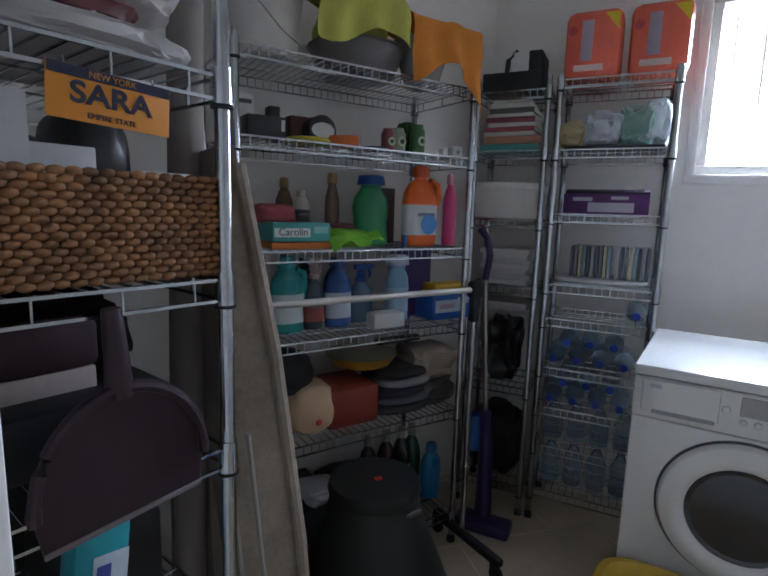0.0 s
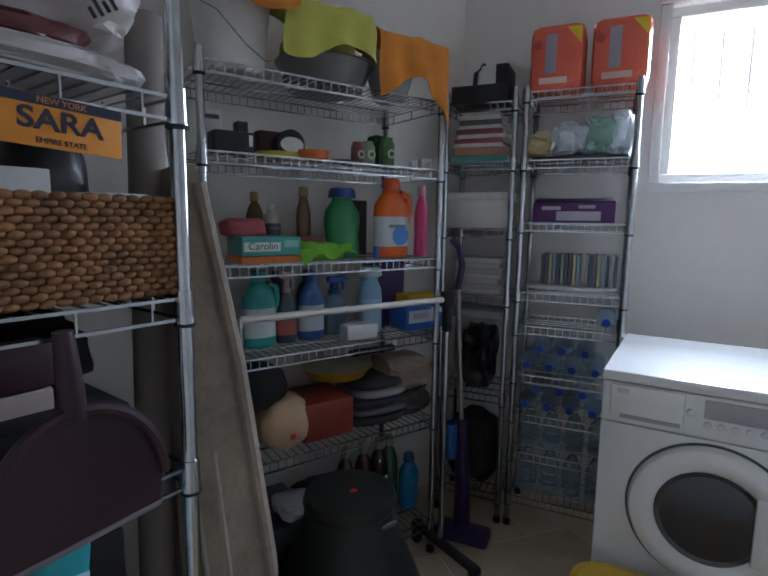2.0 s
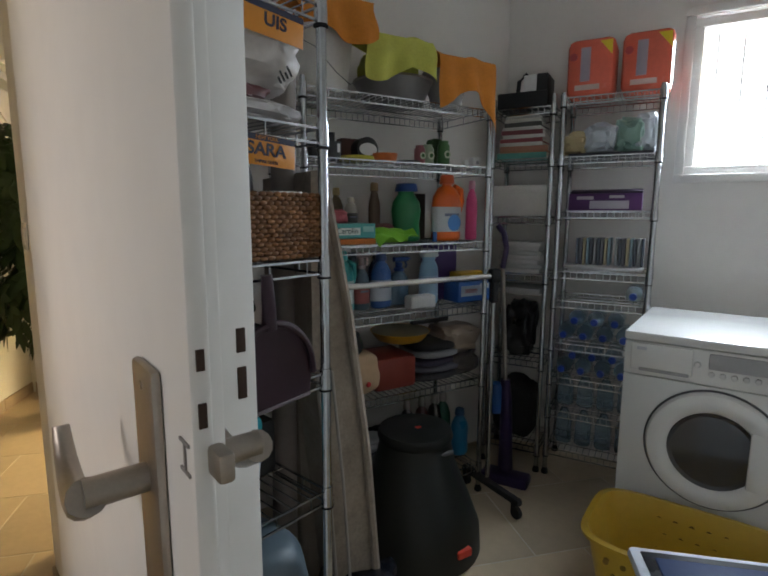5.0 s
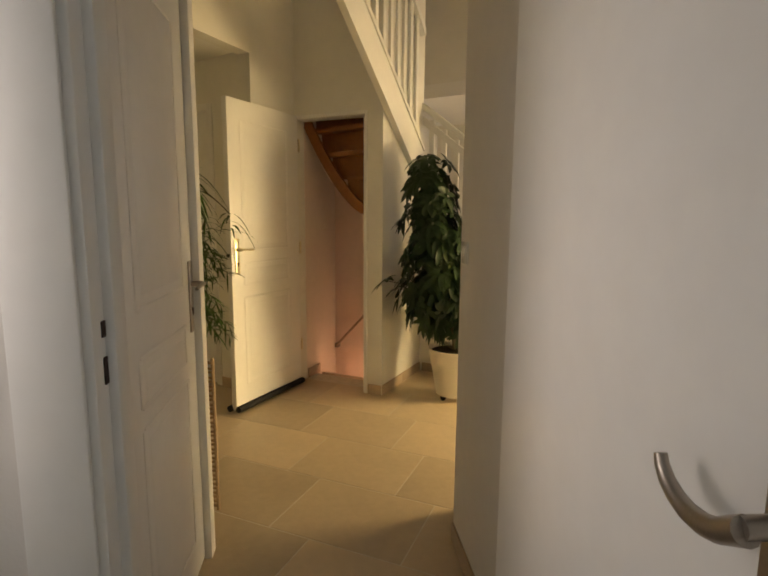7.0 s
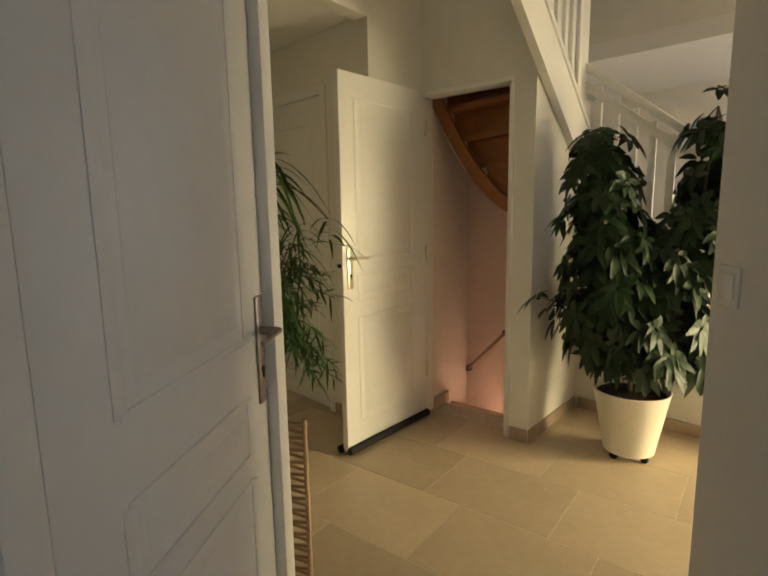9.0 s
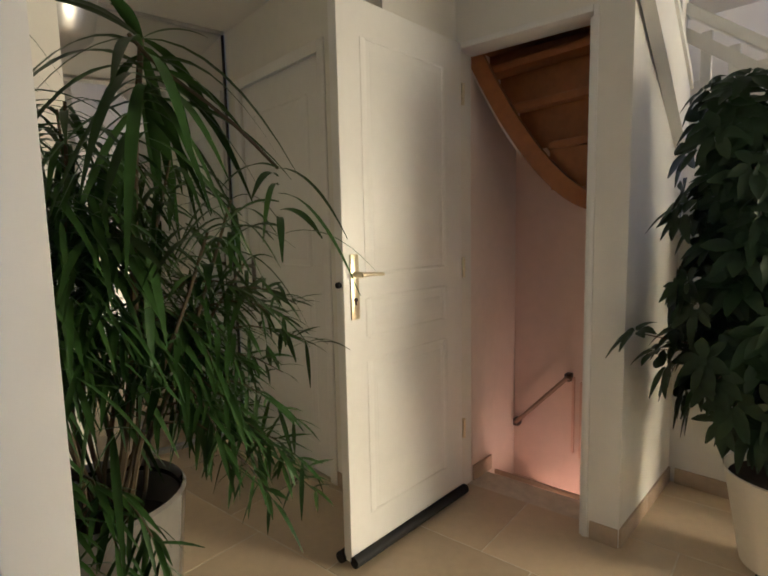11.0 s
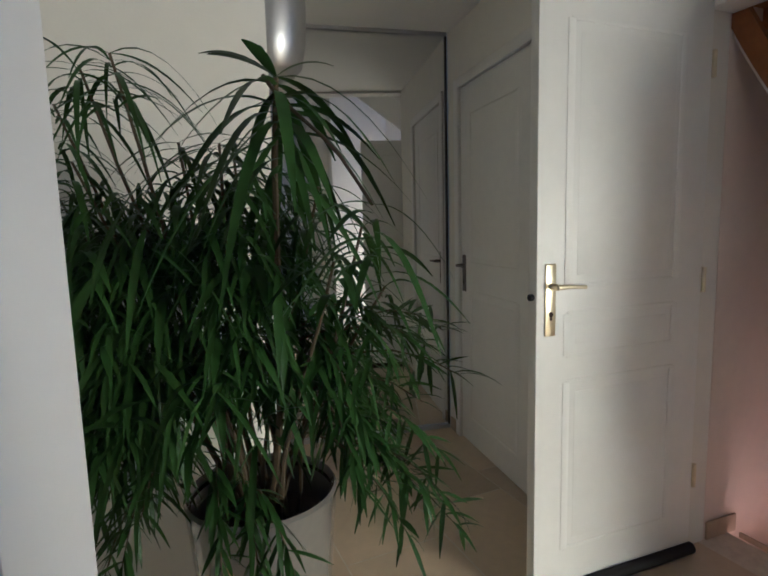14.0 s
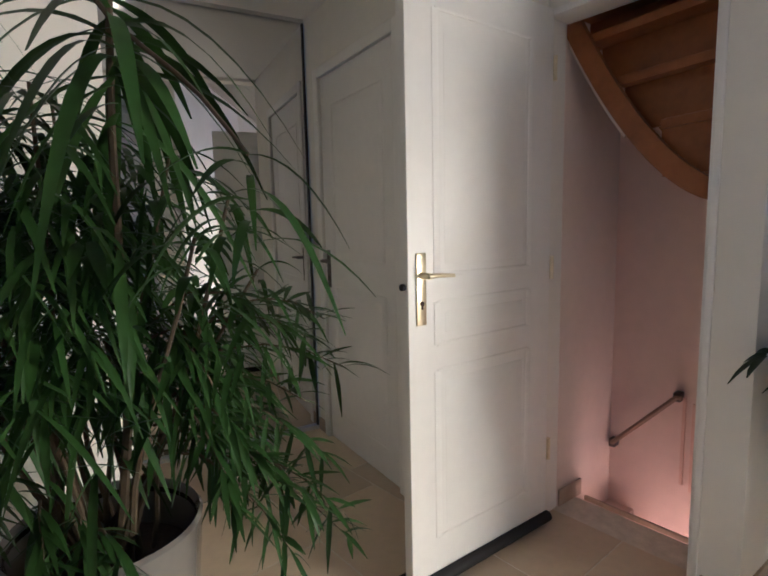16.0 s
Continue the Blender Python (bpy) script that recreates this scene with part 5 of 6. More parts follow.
# third shelf
lumpy("pink_sponge_bag", "soft pink folded cloth", "cloth", at_b(-0.665, 0.13, Z3 + 0.07), (0.13, 0.12, 0.06), pm((0.40, 0.10, 0.11), 0.9), 2)
cb = carton("cloth_pack", "teal and white pack of floor cloths", at_b(-0.615, 0.09, Z3 + 0.022), 0.180, 0.13, 0.055, pm((0.06, 0.30, 0.28), 0.4), [(-0.03, 0.026, 0.110, 0.026, pm((0.70, 0.74, 0.70), 0.5)), (0.06, 0.034, 0.045, 0.020, pm((0.25, 0.50, 0.46), 0.5))])
lettering("Carolin", 0.030, pm((0.02, 0.08, 0.07), 0.5), cb, Matrix.Translation((-0.028, -0.0672, 0.027)) @ Matrix.Rotation(radians(90), 4, 'X'))
carton("sponge_pack", "flat orange sponge cloth pack", at_b(-0.615, 0.09, Z3), 0.185, 0.13, 0.020, pm((0.55, 0.16, 0.03), 0.7))
bottle("small cream bottle with black label", at_b(-0.556, 0.17, Z3 + 0.05), 0.060, 0.045, 0.125, pm((0.42, 0.38, 0.32), 0.4), pm((0.55, 0.50, 0.40), 0.4), pm((0.05, 0.05, 0.05), 0.5))
bottle("brown glass bottle with gold cap", at_b(-0.585, 0.24, Z3), 0.060, 0.05, 0.215, pm((0.14, 0.09, 0.04), 0.25), pm((0.36, 0.24, 0.08), 0.3), None)
cloth("cleaning_cloth", "bright green microfibre cloth bunched on the shelf edge", at_b(-0.438, 0.09, Z3 + 0.045), lambda u, v: Vector(((u - 0.5) * 0.18, (v - 0.5) * 0.16 - 0.02, 0.018 * math.sin(u * 9 + v * 4) * math.sin(v * 7 + u * 3) - 0.05 * max(0, 0.35 - u) * 2 * (1 - v) - 0.022 * max(0, (0.3 - v)) * 3)), pm((0.22, 0.55, 0.05), 0.95, bump=0.3, bscale=160))
lumpy("cloth_roll", "bright green rolled microfibre cloth", "cloth", at_b(-0.425, 0.10, Z3), (0.17, 0.11, 0.055), pm((0.22, 0.55, 0.05), 0.95), 6)
bottle("slim amber bottle with cork coloured cap", at_b(-0.415, 0.23, Z3), 0.05, 0.05, 0.24, pm((0.20, 0.13, 0.09), 0.25), pm((0.34, 0.22, 0.10), 0.5), None, cap_r=0.55)
lumpy("pink_ball", "dusky pink soft ball", "ball", at_b(-0.42, 0.15, Z3), (0.085, 0.08, 0.075), pm((0.22, 0.08, 0.09), 0.8), 9, 0.1)
bottle("large green detergent bottle with blue cap", at_b(-0.315, 0.14, Z3), 0.135, 0.085, 0.235, pm((0.01, 0.17, 0.055), 0.35), pm((0.01, 0.05, 0.20), 0.4), None, "waist", handle=False, cap_r=0.55)
bottle("large orange fabric softener bottle with white label", at_b(-0.130, 0.11, Z3), 0.145, 0.08, 0.275, pm((0.70, 0.12, 0.01), 0.35), pm((0.55, 0.09, 0.02), 0.4), pm((0.55, 0.58, 0.60), 0.5), handle=True, cap_r=0.34)
solo("label_patch", lathe(bm_new(), [(0.034, 0), (0.034, 0.0014)], 24, Matrix.Rotation(radians(90), 4, 'X')), pm((0.06, 0.22, 0.55), 0.5), "round blue sticker on the orange bottle", "sticker", at_b(-0.118, 0.0685, Z3 + 0.075))
bottle("slim pink spray bottle with clear nozzle", at_b(0.000, 0.10, Z3), 0.055, 0.045, 0.255, pm((0.62, 0.06, 0.20), 0.4), pm((0.62, 0.30, 0.40), 0.35), None, cap_r=0.42)
carton("brown_box", "dark brown box behind the orange bottle", at_b(-0.20, 0.26, Z3), 0.09, 0.06, 0.20, pm((0.055, 0.03, 0.025), 0.6))
solo("green_stick", tube(bm_new(), [(0, 0, 0), (0.004, 0, 0.20)], 0.006, 8), pm((0.03, 0.22, 0.05), 0.5), "thin green plastic garden stick", "stick", at_b(0.02, 0.24, Z3 - 0.08))
solo("blue_cap", lathe(bm_new(), [(0.010, 0), (0.009, 0.04)], 12), pm((0.03, 0.12, 0.35), 0.4), "small blue plastic cap", "cap", at_b(-0.225, 0.06, Z3))

# fourth shelf
bottle("teal liquid soap bottle with white label", at_b(-0.621, 0.13, Z4), 0.110, 0.075, 0.240, pm((0.03, 0.30, 0.29), 0.3), pm((0.04, 0.34, 0.33), 0.4), pm((0.55, 0.62, 0.62), 0.5), handle=True)
bottle("dark spray bottle with red and white head", at_b(-0.524, 0.14, Z4), 0.070, 0.05, 0.235, pm((0.05, 0.08, 0.10), 0.3), pm((0.45, 0.35, 0.34), 0.4), pm((0.36, 0.10, 0.09), 0.5), spray=True)
bottle("blue bottle with white label", at_b(-0.434, 0.14, Z4), 0.095, 0.06, 0.225, pm((0.03, 0.10, 0.30), 0.3), pm((0.04, 0.08, 0.22), 0.4), pm((0.50, 0.55, 0.62), 0.5))
bottle("clear blue spray bottle", at_b(-0.329, 0.17, Z4), 0.095, 0.06, 0.205, pm((0.10, 0.17, 0.24), 0.25), pm((0.01, 0.06, 0.26), 0.4), None, spray=True)
carton("tissue_pack", "small white paper tissue pack", at_b(-0.300, 0.05, Z4), 0.125, 0.06, 0.055, pm((0.55, 0.56, 0.56), 0.6), [], "pack", 0.012)
bottle("white and blue cleaner bottle with pale cap", at_b(-0.203, 0.13, Z4), 0.092, 0.065, 0.235, pm((0.22, 0.40, 0.58), 0.35), pm((0.50, 0.55, 0.58), 0.4), pm((0.34, 0.50, 0.66), 0.5), cap_r=0.7)
carton("purple_box", "tall dark purple detergent box", at_b(-0.085, 0.22, Z4), 0.13, 0.10, 0.245, pm((0.05, 0.025, 0.12), 0.5))
carton("wipes_pack", "blue pack of cleaning wipes with red lettering patch", at_b(-0.005, 0.10, Z4), 0.200, 0.11, 0.095, pm((0.02, 0.10, 0.36), 0.35), [(-0.02, 0.052, 0.13, 0.045, pm((0.48, 0.52, 0.58), 0.4)), (-0.03, 0.052, 0.07, 0.018, pm((0.40, 0.03, 0.04), 0.4)), (0.045, 0.07, 0.05, 0.022, W_)], "pack", 0.012)
carton("sponge_pack", "yellow sponge pack lying on the wipes", at_b(0.000, 0.10, Z4 + 0.098), 0.165, 0.08, 0.032, pm((0.60, 0.36, 0.02), 0.6), [(0, 0.016, 0.16, 0.004, pm((0.35, 0.2, 0.02), 0.6))], "sponge", 0.005)
for u, c in ((-0.70, (0.03, 0.20, 0.20)), (-0.50, (0.03, 0.05, 0.08)), (-0.38, (0.03, 0.05, 0.14))):
    bottle("dark household bottle at the back of the shelf", at_b(u, 0.27, Z4), 0.08, 0.06, 0.22, pm(c, 0.35), pm((0.05, 0.06, 0.09), 0.4), None)

# fifth shelf
hm = thing("black_helmet", "black padded cycling helmet", "helmet", at_b(-0.625, 0.15, Z5 + 0.16))
part("shell", lathe(bm_new(), [(0.095, 0), (0.10, 0.03), (0.085, 0.075), (0.05, 0.10), (0.005, 0.108)], 26), M_BLACK, hm)
part("padding", lathe(bm_new(), [(0.09, -0.02), (0.092, 0.0), (0.088, 0.003)], 26), M_BLACKG, hm)
lumpy("cream_bag", "cream patterned soft bag with a red dot", "bag", at_b(-0.560, 0.10, Z5), (0.17, 0.14, 0.165), pm((0.52, 0.36, 0.22), 0.8), 12, 0.15)
solo("red_dot", lathe(bm_new(), [(0.011, 0), (0.008, 0.004)], 14, Matrix.Rotation(radians(90), 4, 'X')), pm((0.5, 0.03, 0.03), 0.6), "small red badge on the cream bag", "badge", at_b(-0.555, 0.024, Z5 + 0.05))
lumpy("shoe_bag", "black soft bag under the helmet", "bag", at_b(-0.66, 0.2, Z5), (0.17, 0.2, 0.16), M_BLACK, 4)
carton("red_box", "dark red plastic storage box", at_b(-0.415, 0.14, Z5), 0.19, 0.20, 0.135, pm((0.20, 0.030, 0.018), 0.5), [], "box", 0.015)
yb = thing("bowl", "wide yellow plastic bowl", "bowl", at_b(-0.320, 0.17, Z5 + 0.165))
part("bowl", lathe(bm_new(), [(0.07, 0), (0.10, 0.01), (0.128, 0.045), (0.131, 0.048), (0.125, 0.046), (0.08, 0.012)], 36), pm((0.45, 0.24, 0.02), 0.45), yb)
part("lid", lathe(bm_new(), [(0.125, 0.047), (0.10, 0.052), (0.005, 0.054)], 36), pm((0.22, 0.20, 0.12), 0.4), yb)
for k, (c, dx) in enumerate((((0.03, 0.03, 0.035), 0.0), ((0.10, 0.10, 0.12), 0.01), ((0.035, 0.03, 0.05), -0.01), ((0.22, 0.22, 0.23), 0.015), ((0.02, 0.02, 0.022), 0.0))):
    lumpy("folded_textile", "dark folded textile in a stack", "cloth", at_b(-0.20 + dx, 0.15, Z5 + 0.032 * k), (0.26 - 0.012 * k, 0.24, 0.042), pm(c, 0.85), 20 + k, 0.08)
lumpy("plastic_bag", "crumpled patterned plastic bag", "bag", at_b(-0.055, 0.14, Z5 + 0.10), (0.21, 0.20, 0.12), pm((0.26, 0.20, 0.15), 0.35), 33, 0.3)
lumpy("plastic_bag", "dark crumpled plastic carrier bag", "bag", at_b(-0.055, 0.16, Z5), (0.21, 0.24, 0.11), pm((0.05, 0.04, 0.035), 0.5), 35, 0.3)
solo("black_bar", box(bm_new(), (0.20, 0.03, 0.022), (0, 0, 0.011), bevel=0.004), BK, "flat black plastic bar", "bar", at_b(-0.13, 0.22, Z5 + 0.215))

# bottom shelf
bottle("bright blue cleaner bottle", at_b(-0.010, 0.13, Z6), 0.09, 0.07, 0.22, pm((0.01, 0.16, 0.32), 0.3), pm((0.02, 0.10, 0.2), 0.4), None)
for u, c, lb in ((-0.20, (0.06, 0.015, 0.012), "dark red tall glass bottle"), (-0.13, (0.02, 0.018, 0.015), "dark glass bottle with pale label"), (-0.28, (0.025, 0.02, 0.02), "dark brown tall glass bottle"), (-0.08, (0.015, 0.06, 0.035), "dark green glass bottle")):
    bottle(lb, at_b(u, 0.17, Z6), 0.075, 0.075, 0.30, pm(c, 0.15), pm((0.3, 0.28, 0.25), 0.4), pm((0.36, 0.35, 0.33), 0.6) if u == -0.13 else None, cap_r=0.36)
carton("grey_crate", "dark grey plastic crate", at_b(-0.62, 0.17, Z6), 0.30, 0.28, 0.16, pm((0.03, 0.033, 0.036), 0.5), [], "crate", 0.012)
lumpy("crumpled_paper", "crumpled white papers on the bottom shelf", "paper", at_b(-0.52, 0.10, Z6 + 0.16), (0.14, 0.14, 0.05), pm((0.40, 0.40, 0.40), 0.8), 41, 0.3)
lumpy("dark_lump", "dark cloth bag on the bottom shelf", "bag", at_b(-0.38, 0.17, Z6), (0.22, 0.25, 0.18), M_BLACK, 43, 0.25)

# ---- corner unit ----
cbx = thing("desk_organiser", "black desk organiser holding white folders", "organiser", at_c(-0.150, 0.12, 1.725))
part("tray", box(bm_new(), (0.23, 0.18, 0.075), (0, 0, 0.0375), bevel=0.004), BK, cbx)
part("back_panel", box(bm_new(), (0.05, 0.16, 0.13), (0.085, 0, 0.085), bevel=0.004), BK, cbx)
part("folder", box(bm_new(), (0.09, 0.14, 0.10), (0.045, 0.0, 0.10), bevel=0.004), W_, cbx)
part("arch", tube(bm_new(), [(-0.03, -0.05, 0.07), (-0.025, -0.05, 0.13), (0.0, -0.05, 0.15), (0.012, -0.05, 0.16)], 0.010, 8), BK, cbx)
zz = 1.50
for k, (h, c, w) in enumerate(((0.028, (0.10, 0.34, 0.30), 0.23), (0.030, (0.42, 0.20, 0.12), 0.22), (0.016, (0.62, 0.60, 0.56), 0.20), (0.018, (0.30, 0.07, 0.08), 0.20), (0.016, (0.60, 0.58, 0.55), 0.19), (0.020, (0.20, 0.05, 0.06), 0.19), (0.014, (0.55, 0.54, 0.50), 0.18), (0.020, (0.10, 0.10, 0.09), 0.175), (0.016, (0.58, 0.57, 0.50), 0.16), (0.012, (0.45, 0.45, 0.42), 0.15))):
    b = thing("book", "flat lying book in a stack", "book", at_c(-0.145 + 0.006 * math.sin(k * 2.1), 0.12, zz) @ Matrix.Rotation(0.06 * math.sin(k * 1.7), 4, 'Z'), group="stack of books")
    part("cover", box(bm_new(), (w, 0.17, h), (0, 0, h / 2), bevel=0.002), pm(c, 0.5), b)
    part("page_block", box(bm_new(), (w - 0.008, 0.165, h - 0.006), (0.006, 0.004, h / 2)), pm((0.62, 0.60, 0.54), 0.8), b)
    zz += h + 0.0005
wb = carton("storage_box", "flat white cardboard storage box", at_c(-0.138, 0.12, 1.235), 0.250, 0.20, 0.135, pm((0.62, 0.60, 0.57), 0.6))
part("lid", box(bm_new(), (0.256, 0.206, 0.030), (0, 0, 0.128), bevel=0.003), pm((0.66, 0.64, 0.61), 0.6), wb)
for k in range(7):
    solo("paper", box(bm_new(), (0.19 + 0.012 * math.sin(k * 2.3), 0.18, 0.020), (0, 0, 0.010), bevel=0.002), pm(((0.50, 0.49, 0.47), (0.38, 0.38, 0.37), (0.46, 0.45, 0.44))[k % 3], 0.7), "stack of white and grey papers", "paper", at_c(-0.130, 0.12, 0.965 + 0.021 * k) @ Matrix.Rotation(0.05 * math.sin(k * 1.9), 4, 'Z'), group="stacked papers")
solo("paper_tray", box(bm_new(), (0.22, 0.2, 0.03), (0, 0, 0.015), bevel=0.003), pm((0.30, 0.30, 0.30), 0.5), "grey letter tray under papers", "tray", at_c(-0.138, 0.12, 0.862))
lumpy("vacuum_bag", "black vacuum cleaner body on the shelf", "vacuum cleaner", at_c(-0.13, 0.12, 0.55), (0.15, 0.15, 0.27), M_BLACKG, 51, 0.6)
lumpy("dark_lump", "dark bag on the lowest shelf", "bag", at_c(-0.135, 0.13, 0.12), (0.22, 0.22, 0.30), M_BLACK, 52, 0.25)

# ---- narrow unit by the window ----
M_PACK = mat("orange_pack_film", (0.78, 0.15, 0.09), 0.25, var=0.15, scale=6, bump=0.25, bscale=25)
for u, seed in ((0.095, 61), (0.315, 62)):
    t = thing("tissue_pack", "orange-red plastic wrapped pack of paper rolls", "pack", at_d(u, 0.13, 1.752), group="paper roll packs")
    bm = box(bm_new(), (0.195, 0.19, 0.245), (0, 0, 0.1225), bevel=0.030)
    part("wrap", bm, M_PACK, t)
    part("print", box(bm_new(), (0.040, 0.003, 0.14), (-0.020, -0.0955, 0.135), bevel=0.001), pm((0.36, 0.30, 0.36), 0.4), t)
    part("print", box(bm_new(), (0.10, 0.003, 0.022), (-0.010, -0.0955, 0.040), bevel=0.001), pm((0.70, 0.50, 0.46), 0.4), t)
    part("print", prism(bm_new(), [(0.035, 0.225), (0.085, 0.225), (0.085, 0.165)], 0.0945, 0.097, Matrix(((1, 0, 0, 0), (0, 0, -1, 0), (0, 1, 0, 0), (0, 0, 0, 1)))), pm((0.75, 0.55, 0.02), 0.4), t)
    part("print", lathe(bm_new(), [(0.016, 0), (0.016, 0.003)], 18, Matrix.Translation((-0.07, -0.094, 0.17)) @ Matrix.Rotation(radians(90), 4, 'X')), pm((0.45, 0.05, 0.05), 0.4), t)
for u, c, s, seed in ((0.05, (0.55, 0.45, 0.25), (0.13, 0.16, 0.10), 63), (0.15, (0.50, 0.55, 0.60), (0.14, 0.18, 0.13), 64), (0.27, (0.30, 0.48, 0.42), (0.13, 0.16, 0.15), 65), (0.33, (0.55, 0.60, 0.64), (0.10, 0.14, 0.17), 66)):
    lumpy("plastic_bag", "pale pastel coloured plastic bag", "bag", at_d(u, 0.13, 1.512), s, pm(c, 0.4, bump=0.4, bscale=30), seed, 0.45)
solo("dark_tray", box(bm_new(), (0.34, 0.20, 0.012), (0, 0, 0.006), bevel=0.003), pm((0.05, 0.05, 0.06), 0.5), "flat dark tray under plastic bags", "tray", at_d(0.195, 0.13, 1.500))
carton("purple_carton", "long purple and white cardboard carton", at_d(0.185, 0.10, 1.262), 0.30, 0.10, 0.075, pm((0.10, 0.03, 0.14), 0.45), [(0.02, 0.025, 0.16, 0.035, pm((0.52, 0.48, 0.56), 0.5)), (-0.08, 0.055, 0.07, 0.014, pm((0.5, 0.45, 0.5), 0.5)), (0.05, 0.060, 0.06, 0.012, pm((0.5, 0.45, 0.5), 0.5))])
solo("film_flap", box(bm_new(), (0.30, 0.05, 0.010), Matrix.Translation((0.185, 0.12, 1.262 + 0.09)) @ Matrix.Rotation(0.25, 4, 'X'), bevel=0.003), pm((0.045, 0.03, 0.06), 0.5), "dark open flap of the purple carton", "carton flap", DF)
for k in range(19):
    c = ((0.08, 0.10, 0.13), (0.30, 0.32, 0.34), (0.05, 0.06, 0.08), (0.20, 0.30, 0.36), (0.45, 0.40, 0.25), (0.12, 0.12, 0.14))[(k * 5) % 6]
    if k == 10:
        continue
    cd = thing("disc_case", "slim upright disc case", "disc case", at_d(0.085 + 0.0148 * k, 0.10, 1.018), group="row of disc cases")
    part("case", box(bm_new(), (0.0115, 0.12, 0.122 if k % 4 else 0.118), (0, 0, 0.061), bevel=0.001), pm(c, 0.35), cd)
lumpy("folded_sheet", "flat white folded plastic sheet", "sheet", at_d(0.19, 0.12, 0.990), (0.33, 0.22, 0.030), pm((0.62, 0.62, 0.62), 0.5), 71, 0.1)
M_PET = mat("clear_blue_plastic", (0.55, 0.72, 0.85), 0.08, var=0.0, trans=0.85, ior=1.3)


def lying_bottle(u, z):
    t = thing("water_bottle", "clear water bottle with blue cap lying on its side", "bottle", DF @ Matrix.Translation((u, 0.012, z + 0.040)) @ Matrix.Rotation(radians(-90), 4, 'X'), group="water bottles")
    part("bottle_body", lathe(bm_new(), [(0.013, 0.0), (0.014, 0.018), (0.030, 0.055), (0.036, 0.075), (0.034, 0.11), (0.036, 0.14), (0.034, 0.17), (0.036, 0.21), (0.032, 0.225)], 20), M_PET, t)
    part("cap", lathe(bm_new(), [(0.0145, -0.012), (0.0155, -0.010), (0.0155, 0.006)], 16), pm((0.01, 0.06, 0.38), 0.35), t, "blue screw cap")


for z, us in ((0.855, (0.33,)), (0.655, (0.05, 0.135, 0.22, 0.305)), (0.49, (0.05, 0.135, 0.22, 0.305)), (0.695 + 0.03, (0.095, 0.18, 0.265)), (0.53 + 0.03, (0.095, 0.18, 0.265))):
    for u in us:
        lying_bottle(u, z)
for z in (0.325, 0.13):
    for u in (0.06, 0.15, 0.24, 0.33):
        t = thing("water_bottle", "clear empty water bottle standing on the shelf", "bottle", at_d(u, 0.12, z), group="water bottles")
        hh = 0.15 if z > 0.2 else 0.17
        part("bottle_body", lathe(bm_new(), [(0.036, 0), (0.038, 0.01), (0.036, hh * 0.4), (0.038, hh * 0.65), (0.02, hh * 0.9), (0.013, hh)], 18), M_PET, t)

# ---- unit by the door ----
def weave_basket():
    """A rectangular basket of plaited water hyacinth."""
    w, d, h = 0.305, 0.42, 0.135
    t = thing("wicker_basket", "brown woven water hyacinth basket", "basket", AF @ Matrix.Translation((0.145, 0.215, 1.156)))
    M_WICK = mat("water_hyacinth", (0.22, 0.098, 0.036), 0.7, var=0.6, scale=22, bump=0.5, bscale=90)
    part("lining", box(bm_new(), (w - 0.012, d - 0.012, h - 0.012), (0, 0, h / 2 - 0.003)), pm((0.06, 0.03, 0.015), 0.9), t)
    rows, pitch = 15, 0.0175
    rng = random.Random(3)
    tb = bm_new()
    bmesh.ops.create_uvsphere(tb, u_segments=8, v_segments=6, radius=1.0)
    tb.verts.index_update()
    tv = [v.co.copy() for v in tb.verts]
    tf = [[v.index for v in f.verts] for f in tb.faces]
    tb.free()
    vs, fs = [], []

    def strand(c, along, out, r):
        m = Matrix.Translation(c) @ Matrix(((along.x, out.x, 0, 0), (along.y, out.y, 0, 0), (0, 0, 1, 0), (0, 0, 0, 1))) @ Matrix.Rotation(rng.uniform(-0.12, 0.12) - 0.10, 4, 'Y') @ Matrix.Diagonal((r, 0.0068, 0.0056, 1))
        i0 = len(vs)
        vs.extend(m @ v for v in tv)
        fs.extend([i0 + k for k in f] for f in tf)
    for j in range(rows):
        z = 0.006 + j * (h - 0.008) / (rows - 1)
        off = (j % 2) * 0.5
        for along, out, ln, base in ((Vector((1, 0, 0)), Vector((0, 1, 0)), w, Vector((0, -d / 2, 0))), (Vector((0, 1, 0)), Vector((1, 0, 0)), d, Vector((w / 2, 0, 0))), (Vector((0, 1, 0)), Vector((1, 0, 0)), d, Vector((-w / 2, 0, 0)))):
            n = int(ln / pitch)
            for k in range(n + 1):
                x = -ln / 2 + (k + off) * ln / n
                if x > ln / 2 + 0.004:
                    continue
                strand(base + along * x + out * rng.uniform(-0.002, 0.002) + Vector((0, 0, z)), along, out, pitch * 0.60)
    ob = new("weave", leaf_mesh("weave", vs, fs, M_WICK))
    ob.parent = t
    ob["kind"] = "stuff"
    return t


